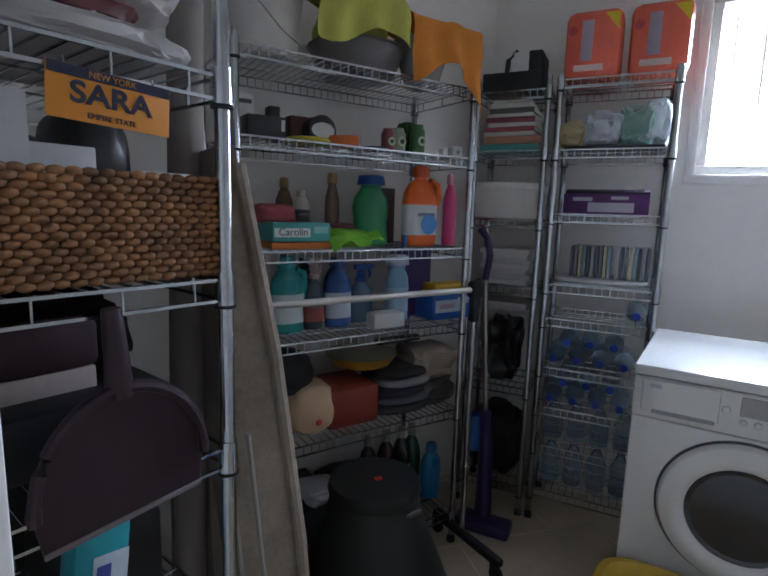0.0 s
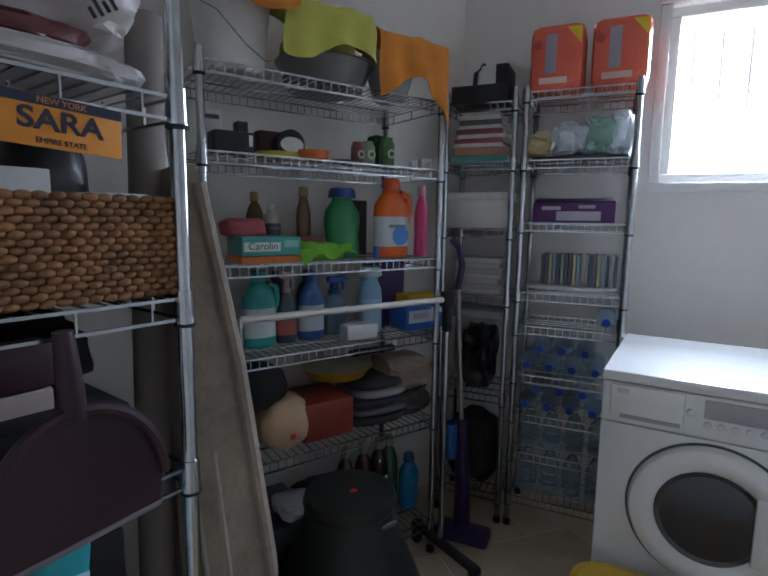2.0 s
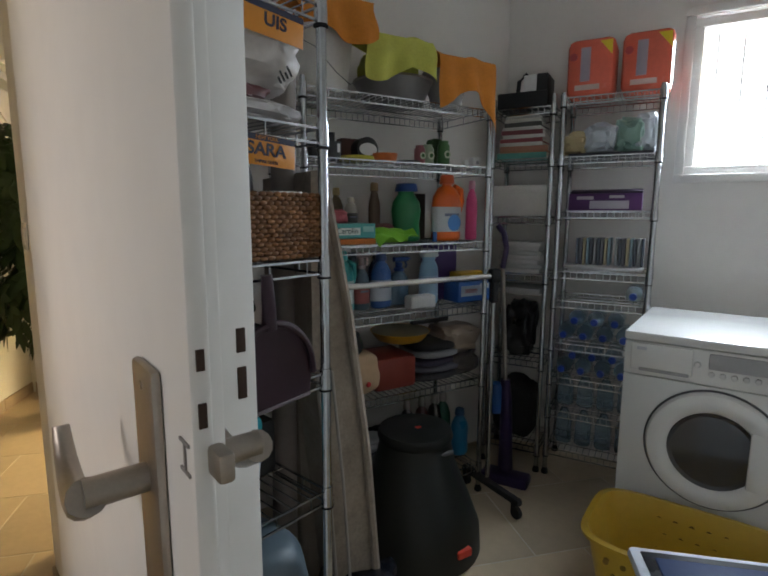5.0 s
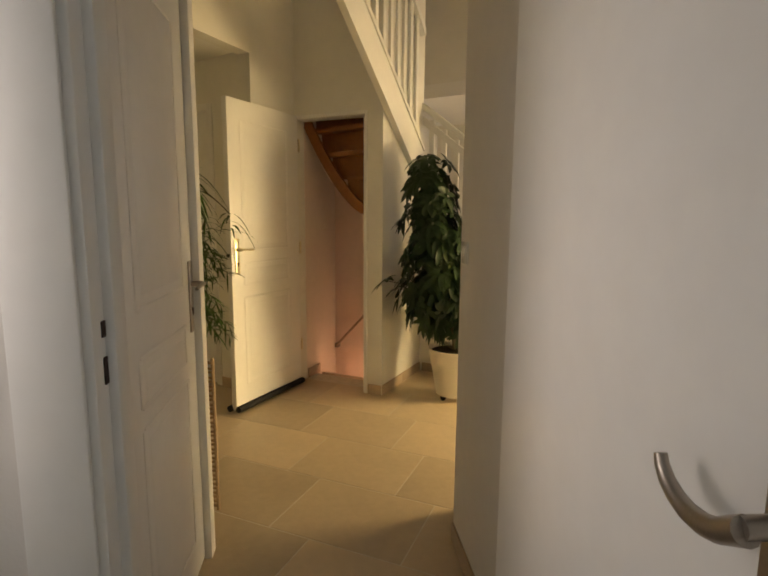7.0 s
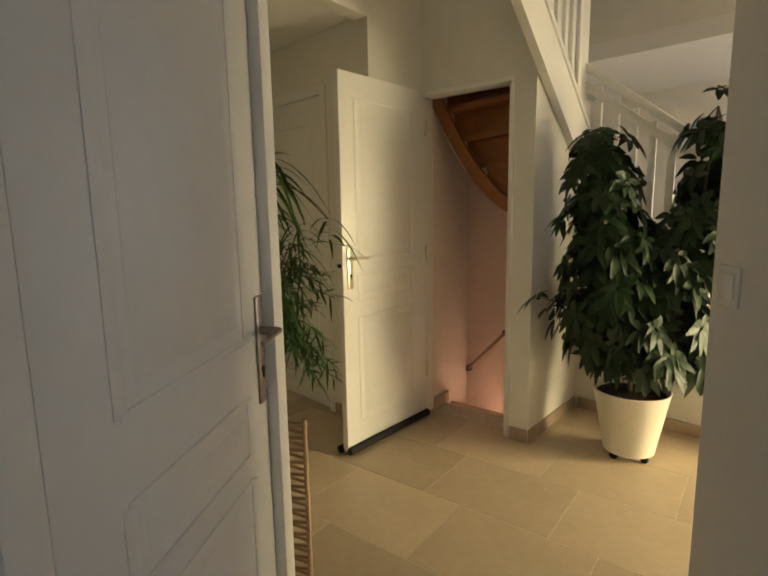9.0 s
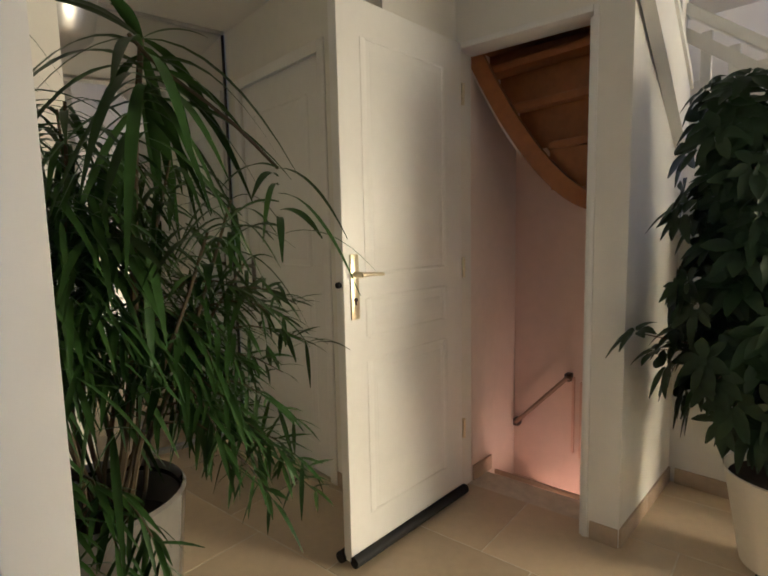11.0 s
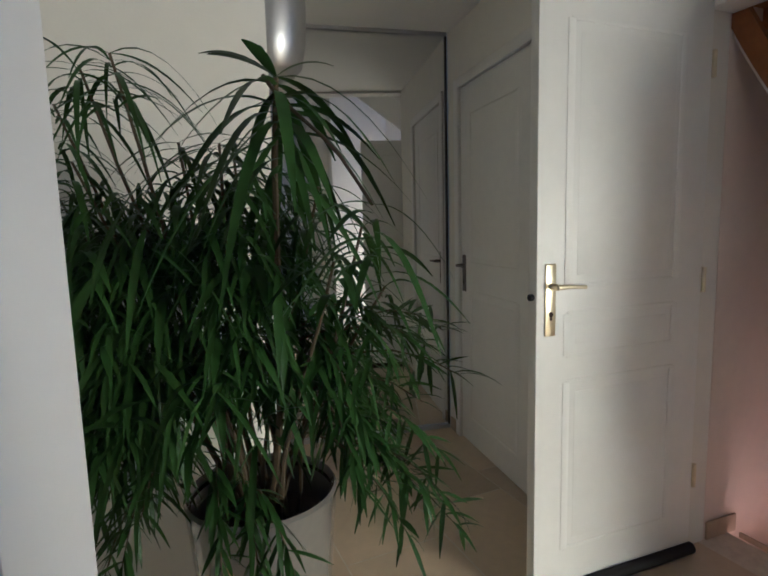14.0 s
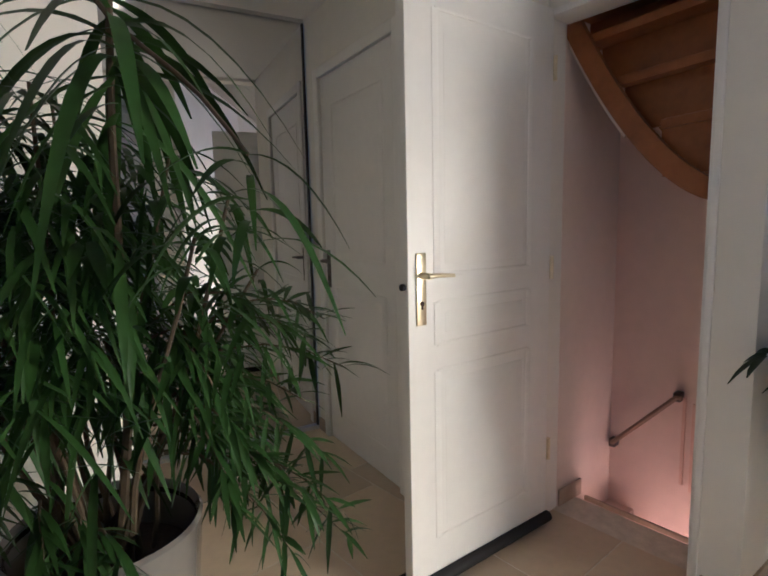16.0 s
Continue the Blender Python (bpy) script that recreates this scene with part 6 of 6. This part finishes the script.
weave_basket()
carton("white_carton", "white cardboard box in the basket", AF @ Matrix.Translation((0.125, 0.20, 1.165)), 0.11, 0.12, 0.165, pm((0.64, 0.62, 0.60), 0.6))
carton("white_carton", "small pale box in the basket", AF @ Matrix.Translation((0.040, 0.17, 1.165)), 0.05, 0.09, 0.168, pm((0.62, 0.52, 0.48), 0.6))
carton("plastic_tub", "grey plastic tub with dark lid", AF @ Matrix.Translation((0.09, 0.34, 1.165)), 0.17, 0.10, 0.19, pm((0.18, 0.18, 0.19), 0.35), [], "tub", 0.02)
solo("white_card", box(bm_new(), (0.075, 0.05, 0.012), (0, 0, 0.006), bevel=0.001), W_, "flat white card on the basket rim", "card", AF @ Matrix.Translation((0.225, 0.06, 1.285)))
lumpy("dark_appliance", "dark grey appliance behind the basket", "appliance", AF @ Matrix.Translation((0.215, 0.28, 1.165)), (0.12, 0.16, 0.235), pm((0.035, 0.033, 0.033), 0.4), 81, 0.12)
for k in range(5):
    solo("paper_sheet", box(bm_new(), (0.085, 0.003, 0.13), (0, 0, 0.065)), pm((0.60, 0.59, 0.58), 0.7), "white printed sheet standing on the shelf", "paper", AF @ Matrix.Translation((0.045, 0.10 + 0.006 * k, 1.255)) @ Matrix.Rotation(0.03 * k, 4, 'Z'), group="standing sheets")
# crumpled carrier bags on the upper shelf
M_BAGG = mat("pale_bag_film", (0.50, 0.47, 0.44), 0.35, var=0.25, scale=6, bump=0.5, bscale=18)
lumpy("carrier_bag", "crumpled pale grey plastic carrier bag", "bag", AF @ Matrix.Translation((0.13, 0.18, 1.43)), (0.30, 0.34, 0.05), pm((0.48, 0.46, 0.45), 0.35, bump=0.5, bscale=20), 91, 0.25)
lumpy("carrier_bag", "dark red folded carrier bag", "bag", AF @ Matrix.Translation((0.10, 0.20, 1.468)), (0.27, 0.30, 0.045), pm((0.12, 0.035, 0.035), 0.45), 92, 0.25)
lumpy("carrier_bag", "large crumpled beige carrier bag", "bag", AF @ Matrix.Translation((0.15, 0.19, 1.495)), (0.28, 0.32, 0.13), M_BAGG, 93, 0.30)
bp = thing("bag_print", "black brush lettering on the beige bag", "print", AF @ Matrix.Translation((0.205, 0.012, 1.520)) @ Matrix.Rotation(-0.6, 4, 'Y') @ Matrix.Diagonal((0.75, 1, 0.75, 1)))
for k in range(4):
    part("stroke", box(bm_new(), (0.007, 0.002, 0.018 + 0.012 * (k % 2)), (-0.022 + 0.014 * k, 0, 0.005 * (k % 2)), bevel=0.001), BK, bp)


def name_plate(m, top, mid, low, w=0.136, h=0.058):
    t = thing("name_plate", "orange souvenir plate with dark blue lettering", "sign", m)
    part("plate", box(bm_new(), (w, 0.0012, h), (0, 0, 0), bevel=0.0004), pm((0.62, 0.235, 0.025), 0.35), t)
    part("top_band", box(bm_new(), (w - 0.002, 0.0012, h * 0.20), (0, -0.0011, h * 0.39)), pm((0.015, 0.018, 0.045), 0.4), t)
    R = Matrix.Rotation(radians(90), 4, 'X')
    navy = pm((0.012, 0.014, 0.035), 0.5)
    if top:
        lettering(top, h * 0.17, pm((0.50, 0.20, 0.03), 0.5), t, Matrix.Translation((0, -0.0020, h * 0.385)) @ R)
    o = lettering(mid, h * 0.56, navy, t, Matrix.Translation((0, -0.0014, h * 0.01)) @ R @ Matrix.Diagonal((1.16, 1, 1, 1)), heavy=0.022)
    if low:
        lettering(low, h * 0.15, navy, t, Matrix.Translation((0, -0.0014, -h * 0.375)) @ R)
    for x in (-w * 0.36, w * 0.36):
        part("hook", tube(bm_new(), [(x, 0.001, h * 0.42), (x, 0.004, h * 0.62), (x, 0.010, h * 0.64)], 0.0012, 6), M_CHROME, t)


name_plate(AF @ Matrix.Translation((0.142, -0.006, 1.370)) @ Matrix.Rotation(radians(3), 4, 'Y'), "NEW YORK", "SARA", "EMPIRE STATE")
name_plate(AF @ Matrix.Translation((0.170, -0.006, 1.606)) @ Matrix.Rotation(radians(3), 4, 'Y'), "", "UIS", "")


def dustpan():
    t = thing("dustpan", "dark aubergine plastic dustpan hanging from the shelf", "dustpan", AF @ Matrix.Translation((0.122, -0.020, 1.122)) @ Matrix.Rotation(radians(-4), 4, 'Y') @ Matrix.Rotation(radians(4), 4, 'X') @ Matrix.Diagonal((0.84, 0.88, 0.93, 1)))
    M_AUB = mat("aubergine_plastic", (0.027, 0.010, 0.018), 0.45, var=0.2, scale=8)
    F = Matrix(((1, 0, 0, 0), (0, 0, -1, 0), (0, 1, 0, 0), (0, 0, 0, 1)))
    pts = [(0.125 * math.cos(a), -0.235 + 0.140 * math.sin(a)) for a in [math.pi * k / 20 for k in range(21)]]
    poly = [(-0.118, -0.290)] + [(0.118, -0.290)] + pts
    part("scoop", prism(bm_new(), poly, -0.003, 0.003, F), M_AUB, t)
    bm = bm_new()
    tube(bm, [(x, -0.010, z) for x, z in pts], 0.009, 8)
    part("rim", bm, M_AUB, t)
    part("handle", tube(bm_new(), [(0, -0.004, -0.105), (0, -0.006, -0.06), (0, -0.004, -0.012), (0, -0.002, 0.012)], 0.019, 10, 0.013), M_AUB, t)
    part("lip", box(bm_new(), (0.238, 0.006, 0.008), (0, -0.004, -0.290), bevel=0.002), pm((0.16, 0.13, 0.14), 0.6), t)


dustpan()
hb = thing("hand_brush", "dark aubergine hand brush with pale bristles", "brush", AF @ Matrix.Translation((0.09, 0.16, 0.985)))
part("brush_back", box(bm_new(), (0.16, 0.05, 0.07), (0, 0, 0.070), bevel=0.012), mat("aubergine_brush", (0.035, 0.012, 0.018), 0.5, var=0.2, scale=9), hb)
part("bristle_block", box(bm_new(), (0.15, 0.04, 0.035), (0, 0, 0.0175), bevel=0.004), pm((0.40, 0.33, 0.30), 0.9), hb, "pale bristles")
carton("dark_crate", "black plastic crate on the shelf", AF @ Matrix.Translation((0.13, 0.26, 0.898)), 0.24, 0.36, 0.09, BK, [(0.02, 0.05, 0.06, 0.03, pm((0.35, 0.17, 0.06), 0.5))], "crate", 0.012)
lumpy("dark_cloth", "black cables and cloth bundle", "bundle", AF @ Matrix.Translation((0.19, 0.30, 0.99)), (0.14, 0.2, 0.10), M_BLACK, 95, 0.3)
db = thing("washing_powder_bag", "teal and white washing powder bag", "bag", AF @ Matrix.Translation((0.125, 0.12, 0.612)) @ Matrix.Rotation(0.12, 4, 'Y'))
part("pouch", box(bm_new(), (0.085, 0.06, 0.19), (0, 0, 0.095), bevel=0.020), pm((0.02, 0.30, 0.34), 0.35), db)
part("print", box(bm_new(), (0.05, 0.002, 0.11), (0.01, -0.0305, 0.085), bevel=0.001), pm((0.50, 0.56, 0.62), 0.4), db)
part("print", box(bm_new(), (0.02, 0.002, 0.05), (0.0, -0.0320, 0.10), bevel=0.001), pm((0.05, 0.08, 0.30), 0.4), db)
carton("dark_crate", "black plastic crate on the lower shelf", AF @ Matrix.Translation((0.18, 0.32, 0.612)), 0.16, 0.34, 0.14, BK, [], "crate", 0.012)
lumpy("grey_bucket_bag", "blue grey plastic tub on the lowest shelf", "tub", AF @ Matrix.Translation((0.16, 0.16, 0.135)), (0.26, 0.30, 0.36), pm((0.10, 0.14, 0.17), 0.4), 97, 0.06)


# Black filler lumps, added to darken the depth of these shelves
for z, h, lb in ((0.898, 0.22, "black cloth bag filling the back of the shelf"), (0.612, 0.25, "black rucksack at the back of the shelf"), (0.135, 0.42, "dark folded textiles on the lowest shelf")):
    lumpy("dark_lump", lb, "bag", AF @ Matrix.Translation((0.145, 0.405, z)), (0.27, 0.22, h), M_BLACK, 110 + int(h * 100), 0.18)
lumpy("hanging_cloth", "long beige cloth hanging beside the ironing board", "cloth", Matrix.Translation((-0.215, 0.965, 0.02)) @ basis((0, 0, 0), 53), (0.09, 0.12, 1.20), pm((0.26, 0.22, 0.18), 0.9, bump=0.3, bscale=60), 120, 0.22)

# ---- between the units ----
def ironing_board():
    """A folded ironing board standing on end, its padded cover towards the room."""
    m = Matrix.Translation((-0.135, 1.02, 0)) @ basis((0, 0, 0), 53) @ Matrix.Rotation(radians(-5.5), 4, 'Y')
    t = thing("ironing_board", "folded ironing board with beige patterned cover", "ironing board", m)
    M_COV = mat("beige_board_cover", (0.30, 0.25, 0.20), 0.9, var=0.35, scale=9, bump=0.3, bscale=120, stain=0.5)
    n = 26
    out = []
    for k in range(n + 1):
        z = 0.06 + 1.30 * k / n
        w = 0.062 * min(1.0, (1.36 - z) / 0.55 + 0.16) ** 0.8
        out.append((w, z))
    poly = [(w, z) for w, z in out] + [(-w, z) for w, z in reversed(out)]
    F = Matrix(((1, 0, 0, 0), (0, 0, -1, 0), (0, 1, 0, 0), (0, 0, 0, 1)))
    bm = prism(bm_new(), poly, -0.19, 0.19, F)
    bmesh.ops.bevel(bm, geom=[e for e in bm.edges if e.is_boundary or e.calc_face_angle(0) > 0.6], offset=0.022, segments=3, affect='EDGES')
    part("padded_board", bm, M_COV, t)
    part("rolled_edge", tube(bm_new(), [(0.055, -0.195, 0.08), (0.060, -0.20, 0.6), (0.045, -0.20, 1.0), (0.016, -0.195, 1.33)], 0.012, 8), M_COV, t)
    for x in (-0.035, 0.005):
        part("leg_tube", tube(bm_new(), [(x - 0.045, -0.215, 0.10), (x - 0.03, -0.215, 0.55), (x - 0.03, -0.215, 0.86)], 0.0045, 8), pm((0.30, 0.27, 0.24), 0.5), t)
    part("tip", tube(bm_new(), [(0, 0.0, 1.33), (0.0, -0.02, 1.42), (-0.005, -0.03, 1.60)], 0.014, 10, 0.010), pm((0.55, 0.54, 0.52), 0.5), t)


ironing_board()
solo("rolled_mat", tube(bm_new(), [(0, 0, 0.1), (0.01, 0.0, 0.7), (0.03, 0, 1.62)], 0.036, 14, 0.032), pm((0.24, 0.21, 0.19), 0.8), "tall rolled pale grey mat", "roll", Matrix.Translation((-0.26, 0.88, 0)))


def garment_rack():
    fx = basis((0, 0, 0), 53)
    foot = Vector((0.40, 1.70, 0))
    t = thing("garment_rack", "chromed rolling clothes rail with black fittings", "clothes rail", Matrix.Translation(foot) @ fx)
    part("upright", tube(bm_new(), [(0, 0, 0.10), (0, 0, 1.0)], 0.0105, 12), M_CHROME, t)
    part("rail", tube(bm_new(), [(0.0, 0, 0.995), (-0.74, 0.0, 0.995)], 0.0105, 12), mat("pale_tube", (0.62, 0.60, 0.56), 0.35, 0.4, var=0.05), t)
    part("upright", tube(bm_new(), [(-0.74, 0, 0.10), (-0.74, 0, 1.0)], 0.0105, 12), M_CHROME, t)
    part("joint", box(bm_new(), (0.05, 0.035, 0.06), (0, 0, 0.995), bevel=0.010), M_BLACK, t)
    part("joint", box(bm_new(), (0.030, 0.030, 0.10), (0.0, 0, 0.93), bevel=0.008), M_BLACK, t)
    for x in (0.0, -0.74):
        part("base_bar", box(bm_new(), (0.03, 0.36, 0.03), (x, -0.02, 0.075), bevel=0.008), M_BLACK, t)
        for y in (-0.18, 0.14):
            c = part("castor", lathe(bm_new(), [(0.022, -0.012), (0.026, -0.008), (0.026, 0.008), (0.022, 0.012)], 16, Matrix.Translation((x, y, 0.026)) @ Matrix.Rotation(radians(90), 4, 'Y')), M_BLACK, t)
            part("fork", box(bm_new(), (0.020, 0.026, 0.035), (x, y + 0.012, 0.050), bevel=0.004), M_BLACK, c)


garment_rack()


def stick_vacuum():
    t = thing("stick_vacuum", "purple stick vacuum cleaner standing upright", "vacuum cleaner", basis((0.485, 1.85, 0), 112))
    PU = mat("purple_plastic", (0.022, 0.009, 0.055), 0.4, var=0.15, scale=8)
    part("handle", tube(bm_new(), [(-0.035, 0.0, 1.01), (-0.022, 0, 1.10), (-0.035, 0, 1.165), (-0.065, 0, 1.20)], 0.013, 10), PU, t)
    part("tube", tube(bm_new(), [(-0.035, 0, 1.01), (0.0, 0, 0.45)], 0.010, 10), M_STEEL, t)
    part("motor_body", tube(bm_new(), [(-0.004, 0, 0.50), (0.004, 0, 0.40), (0.010, 0, 0.20), (0.012, 0, 0.07)], 0.022, 14, 0.034), PU, t)
    part("dust_cup", lathe(bm_new(), [(0.030, 0), (0.034, 0.02), (0.034, 0.12), (0.028, 0.14)], 18, (-0.045, -0.01, 0.34)), pm((0.02, 0.08, 0.25), 0.2), t)
    part("floor_head", box(bm_new(), (0.22, 0.10, 0.05), (0.015, 0.0, 0.027), bevel=0.015), pm((0.03, 0.015, 0.07), 0.4), t)


stick_vacuum()


def step_stool():
    """Dark round-topped bin standing before the shelves."""
    t = thing("pedal_bin", "dark green-black plastic bin with round lid and red badge", "bin", Matrix.Translation((0.095, 1.36, 0)) @ basis((0, 0, 0), 53))
    MB = mat("dark_bin_plastic", (0.008, 0.010, 0.009), 0.45, var=0.25, scale=6)
    part("body", lathe(bm_new(), [(0.232, 0.0), (0.252, 0.012), (0.246, 0.10), (0.200, 0.22), (0.150, 0.34), (0.130, 0.43)], 40), MB, t)
    part("lid", lathe(bm_new(), [(0.136, 0.425), (0.141, 0.44), (0.134, 0.462), (0.08, 0.468), (0.005, 0.470)], 40), MB, t)
    part("badge", box(bm_new(), (0.022, 0.016, 0.004), (0.0, -0.02, 0.471), bevel=0.002), pm((0.55, 0.03, 0.02), 0.4), t, "small red badge")
    part("pedal", box(bm_new(), (0.060, 0.030, 0.030), (0.045, -0.240, 0.085), bevel=0.006), pm((0.55, 0.04, 0.02), 0.5), t, "red foot pedal")
    part("grip", box(bm_new(), (0.06, 0.012, 0.014), (0.05, -0.128, 0.40), bevel=0.004), pm((0.10, 0.10, 0.10), 0.35), t)


step_stool()


def laundry_basket():
    t = thing("laundry_basket", "yellow plastic laundry basket with round holes", "laundry basket", basis((0.93, 1.05, 0), 119.5))
    MY = mat("yellow_plastic", (0.62, 0.40, 0.045), 0.38, var=0.10, scale=5)
    n = 48

    def ring(a, b, z, p=0.42):
        out = []
        for k in range(n):
            th = 2 * math.pi * k / n
            c, s = math.cos(th), math.sin(th)
            out.append(Vector((a * math.copysign(abs(c) ** p, c), b * math.copysign(abs(s) ** p, s), z)))
        return out
    prof = [(0.205, 0.125, 0.0), (0.215, 0.132, 0.01), (0.265, 0.175, 0.275), (0.283, 0.192, 0.282), (0.285, 0.194, 0.292), (0.266, 0.176, 0.294), (0.256, 0.168, 0.270), (0.205, 0.124, 0.016)]
    bm = bm_new()
    rings = [[bm.verts.new(v) for v in ring(*q)] for q in prof]
    for a, b in zip(rings, rings[1:]):
        for k in range(n):
            bm.faces.new((a[k], a[(k + 1) % n], b[(k + 1) % n], b[k]))
    bm.faces.new(list(reversed(rings[0])))
    bm.faces.new(rings[-1])
    part("tub", bm, MY, t)
    MH = pm((0.20, 0.12, 0.015), 0.6)
    hm_ = finish("hole", lathe(bm_new(), [(0.0085, 0), (0.0085, 0.0016)], 10, Matrix.Rotation(radians(90), 4, 'X')), MH)
    for side in (-1, 1):
        for j in range(3):
            for k in range(9):
                x = -0.19 + 0.0475 * k + (j % 2) * 0.02
                z = 0.235 - 0.05 * j
                for yy, q in ((0.1245 + 0.045 * (z / 0.27), 1), (0.1245 + 0.045 * z / 0.27 + 0.010, -1)):
                    ho = new("hole", hm_)
                    ho.parent = t
                    ho.location = (x, side * yy, z)


laundry_basket()
# lid box and dark bag close to the camera
lb = thing("storage_tub", "white tub with glossy dark blue lid standing on the floor", "tub", basis((0.82, 0.50, 0), 95))
part("tub", box(bm_new(), (0.40, 0.30, 0.48), (0, 0, 0.24), bevel=0.03), pm((0.64, 0.66, 0.68), 0.4), lb)
part("rim", box(bm_new(), (0.44, 0.34, 0.030), (0, 0, 0.487), bevel=0.014), pm((0.62, 0.65, 0.70), 0.3), lb)
part("seal", box(bm_new(), (0.395, 0.295, 0.010), (0, 0, 0.500), bevel=0.004), M_BLACKG, lb, "black seal round the lid")
part("lid", box(bm_new(), (0.35, 0.25, 0.012), (0, 0, 0.503), bevel=0.005), pm((0.05, 0.07, 0.14), 0.2), lb, "glossy dark blue lid")
lumpy("bin_bag", "glossy black plastic bag on the floor", "bag", Matrix.Translation((-0.03, 0.86, 0)), (0.26, 0.22, 0.25), mat("black_film", (0.012, 0.013, 0.018), 0.22, var=0.2, scale=10, bump=0.6, bscale=22), 99, 0.35)

floor_tiles()
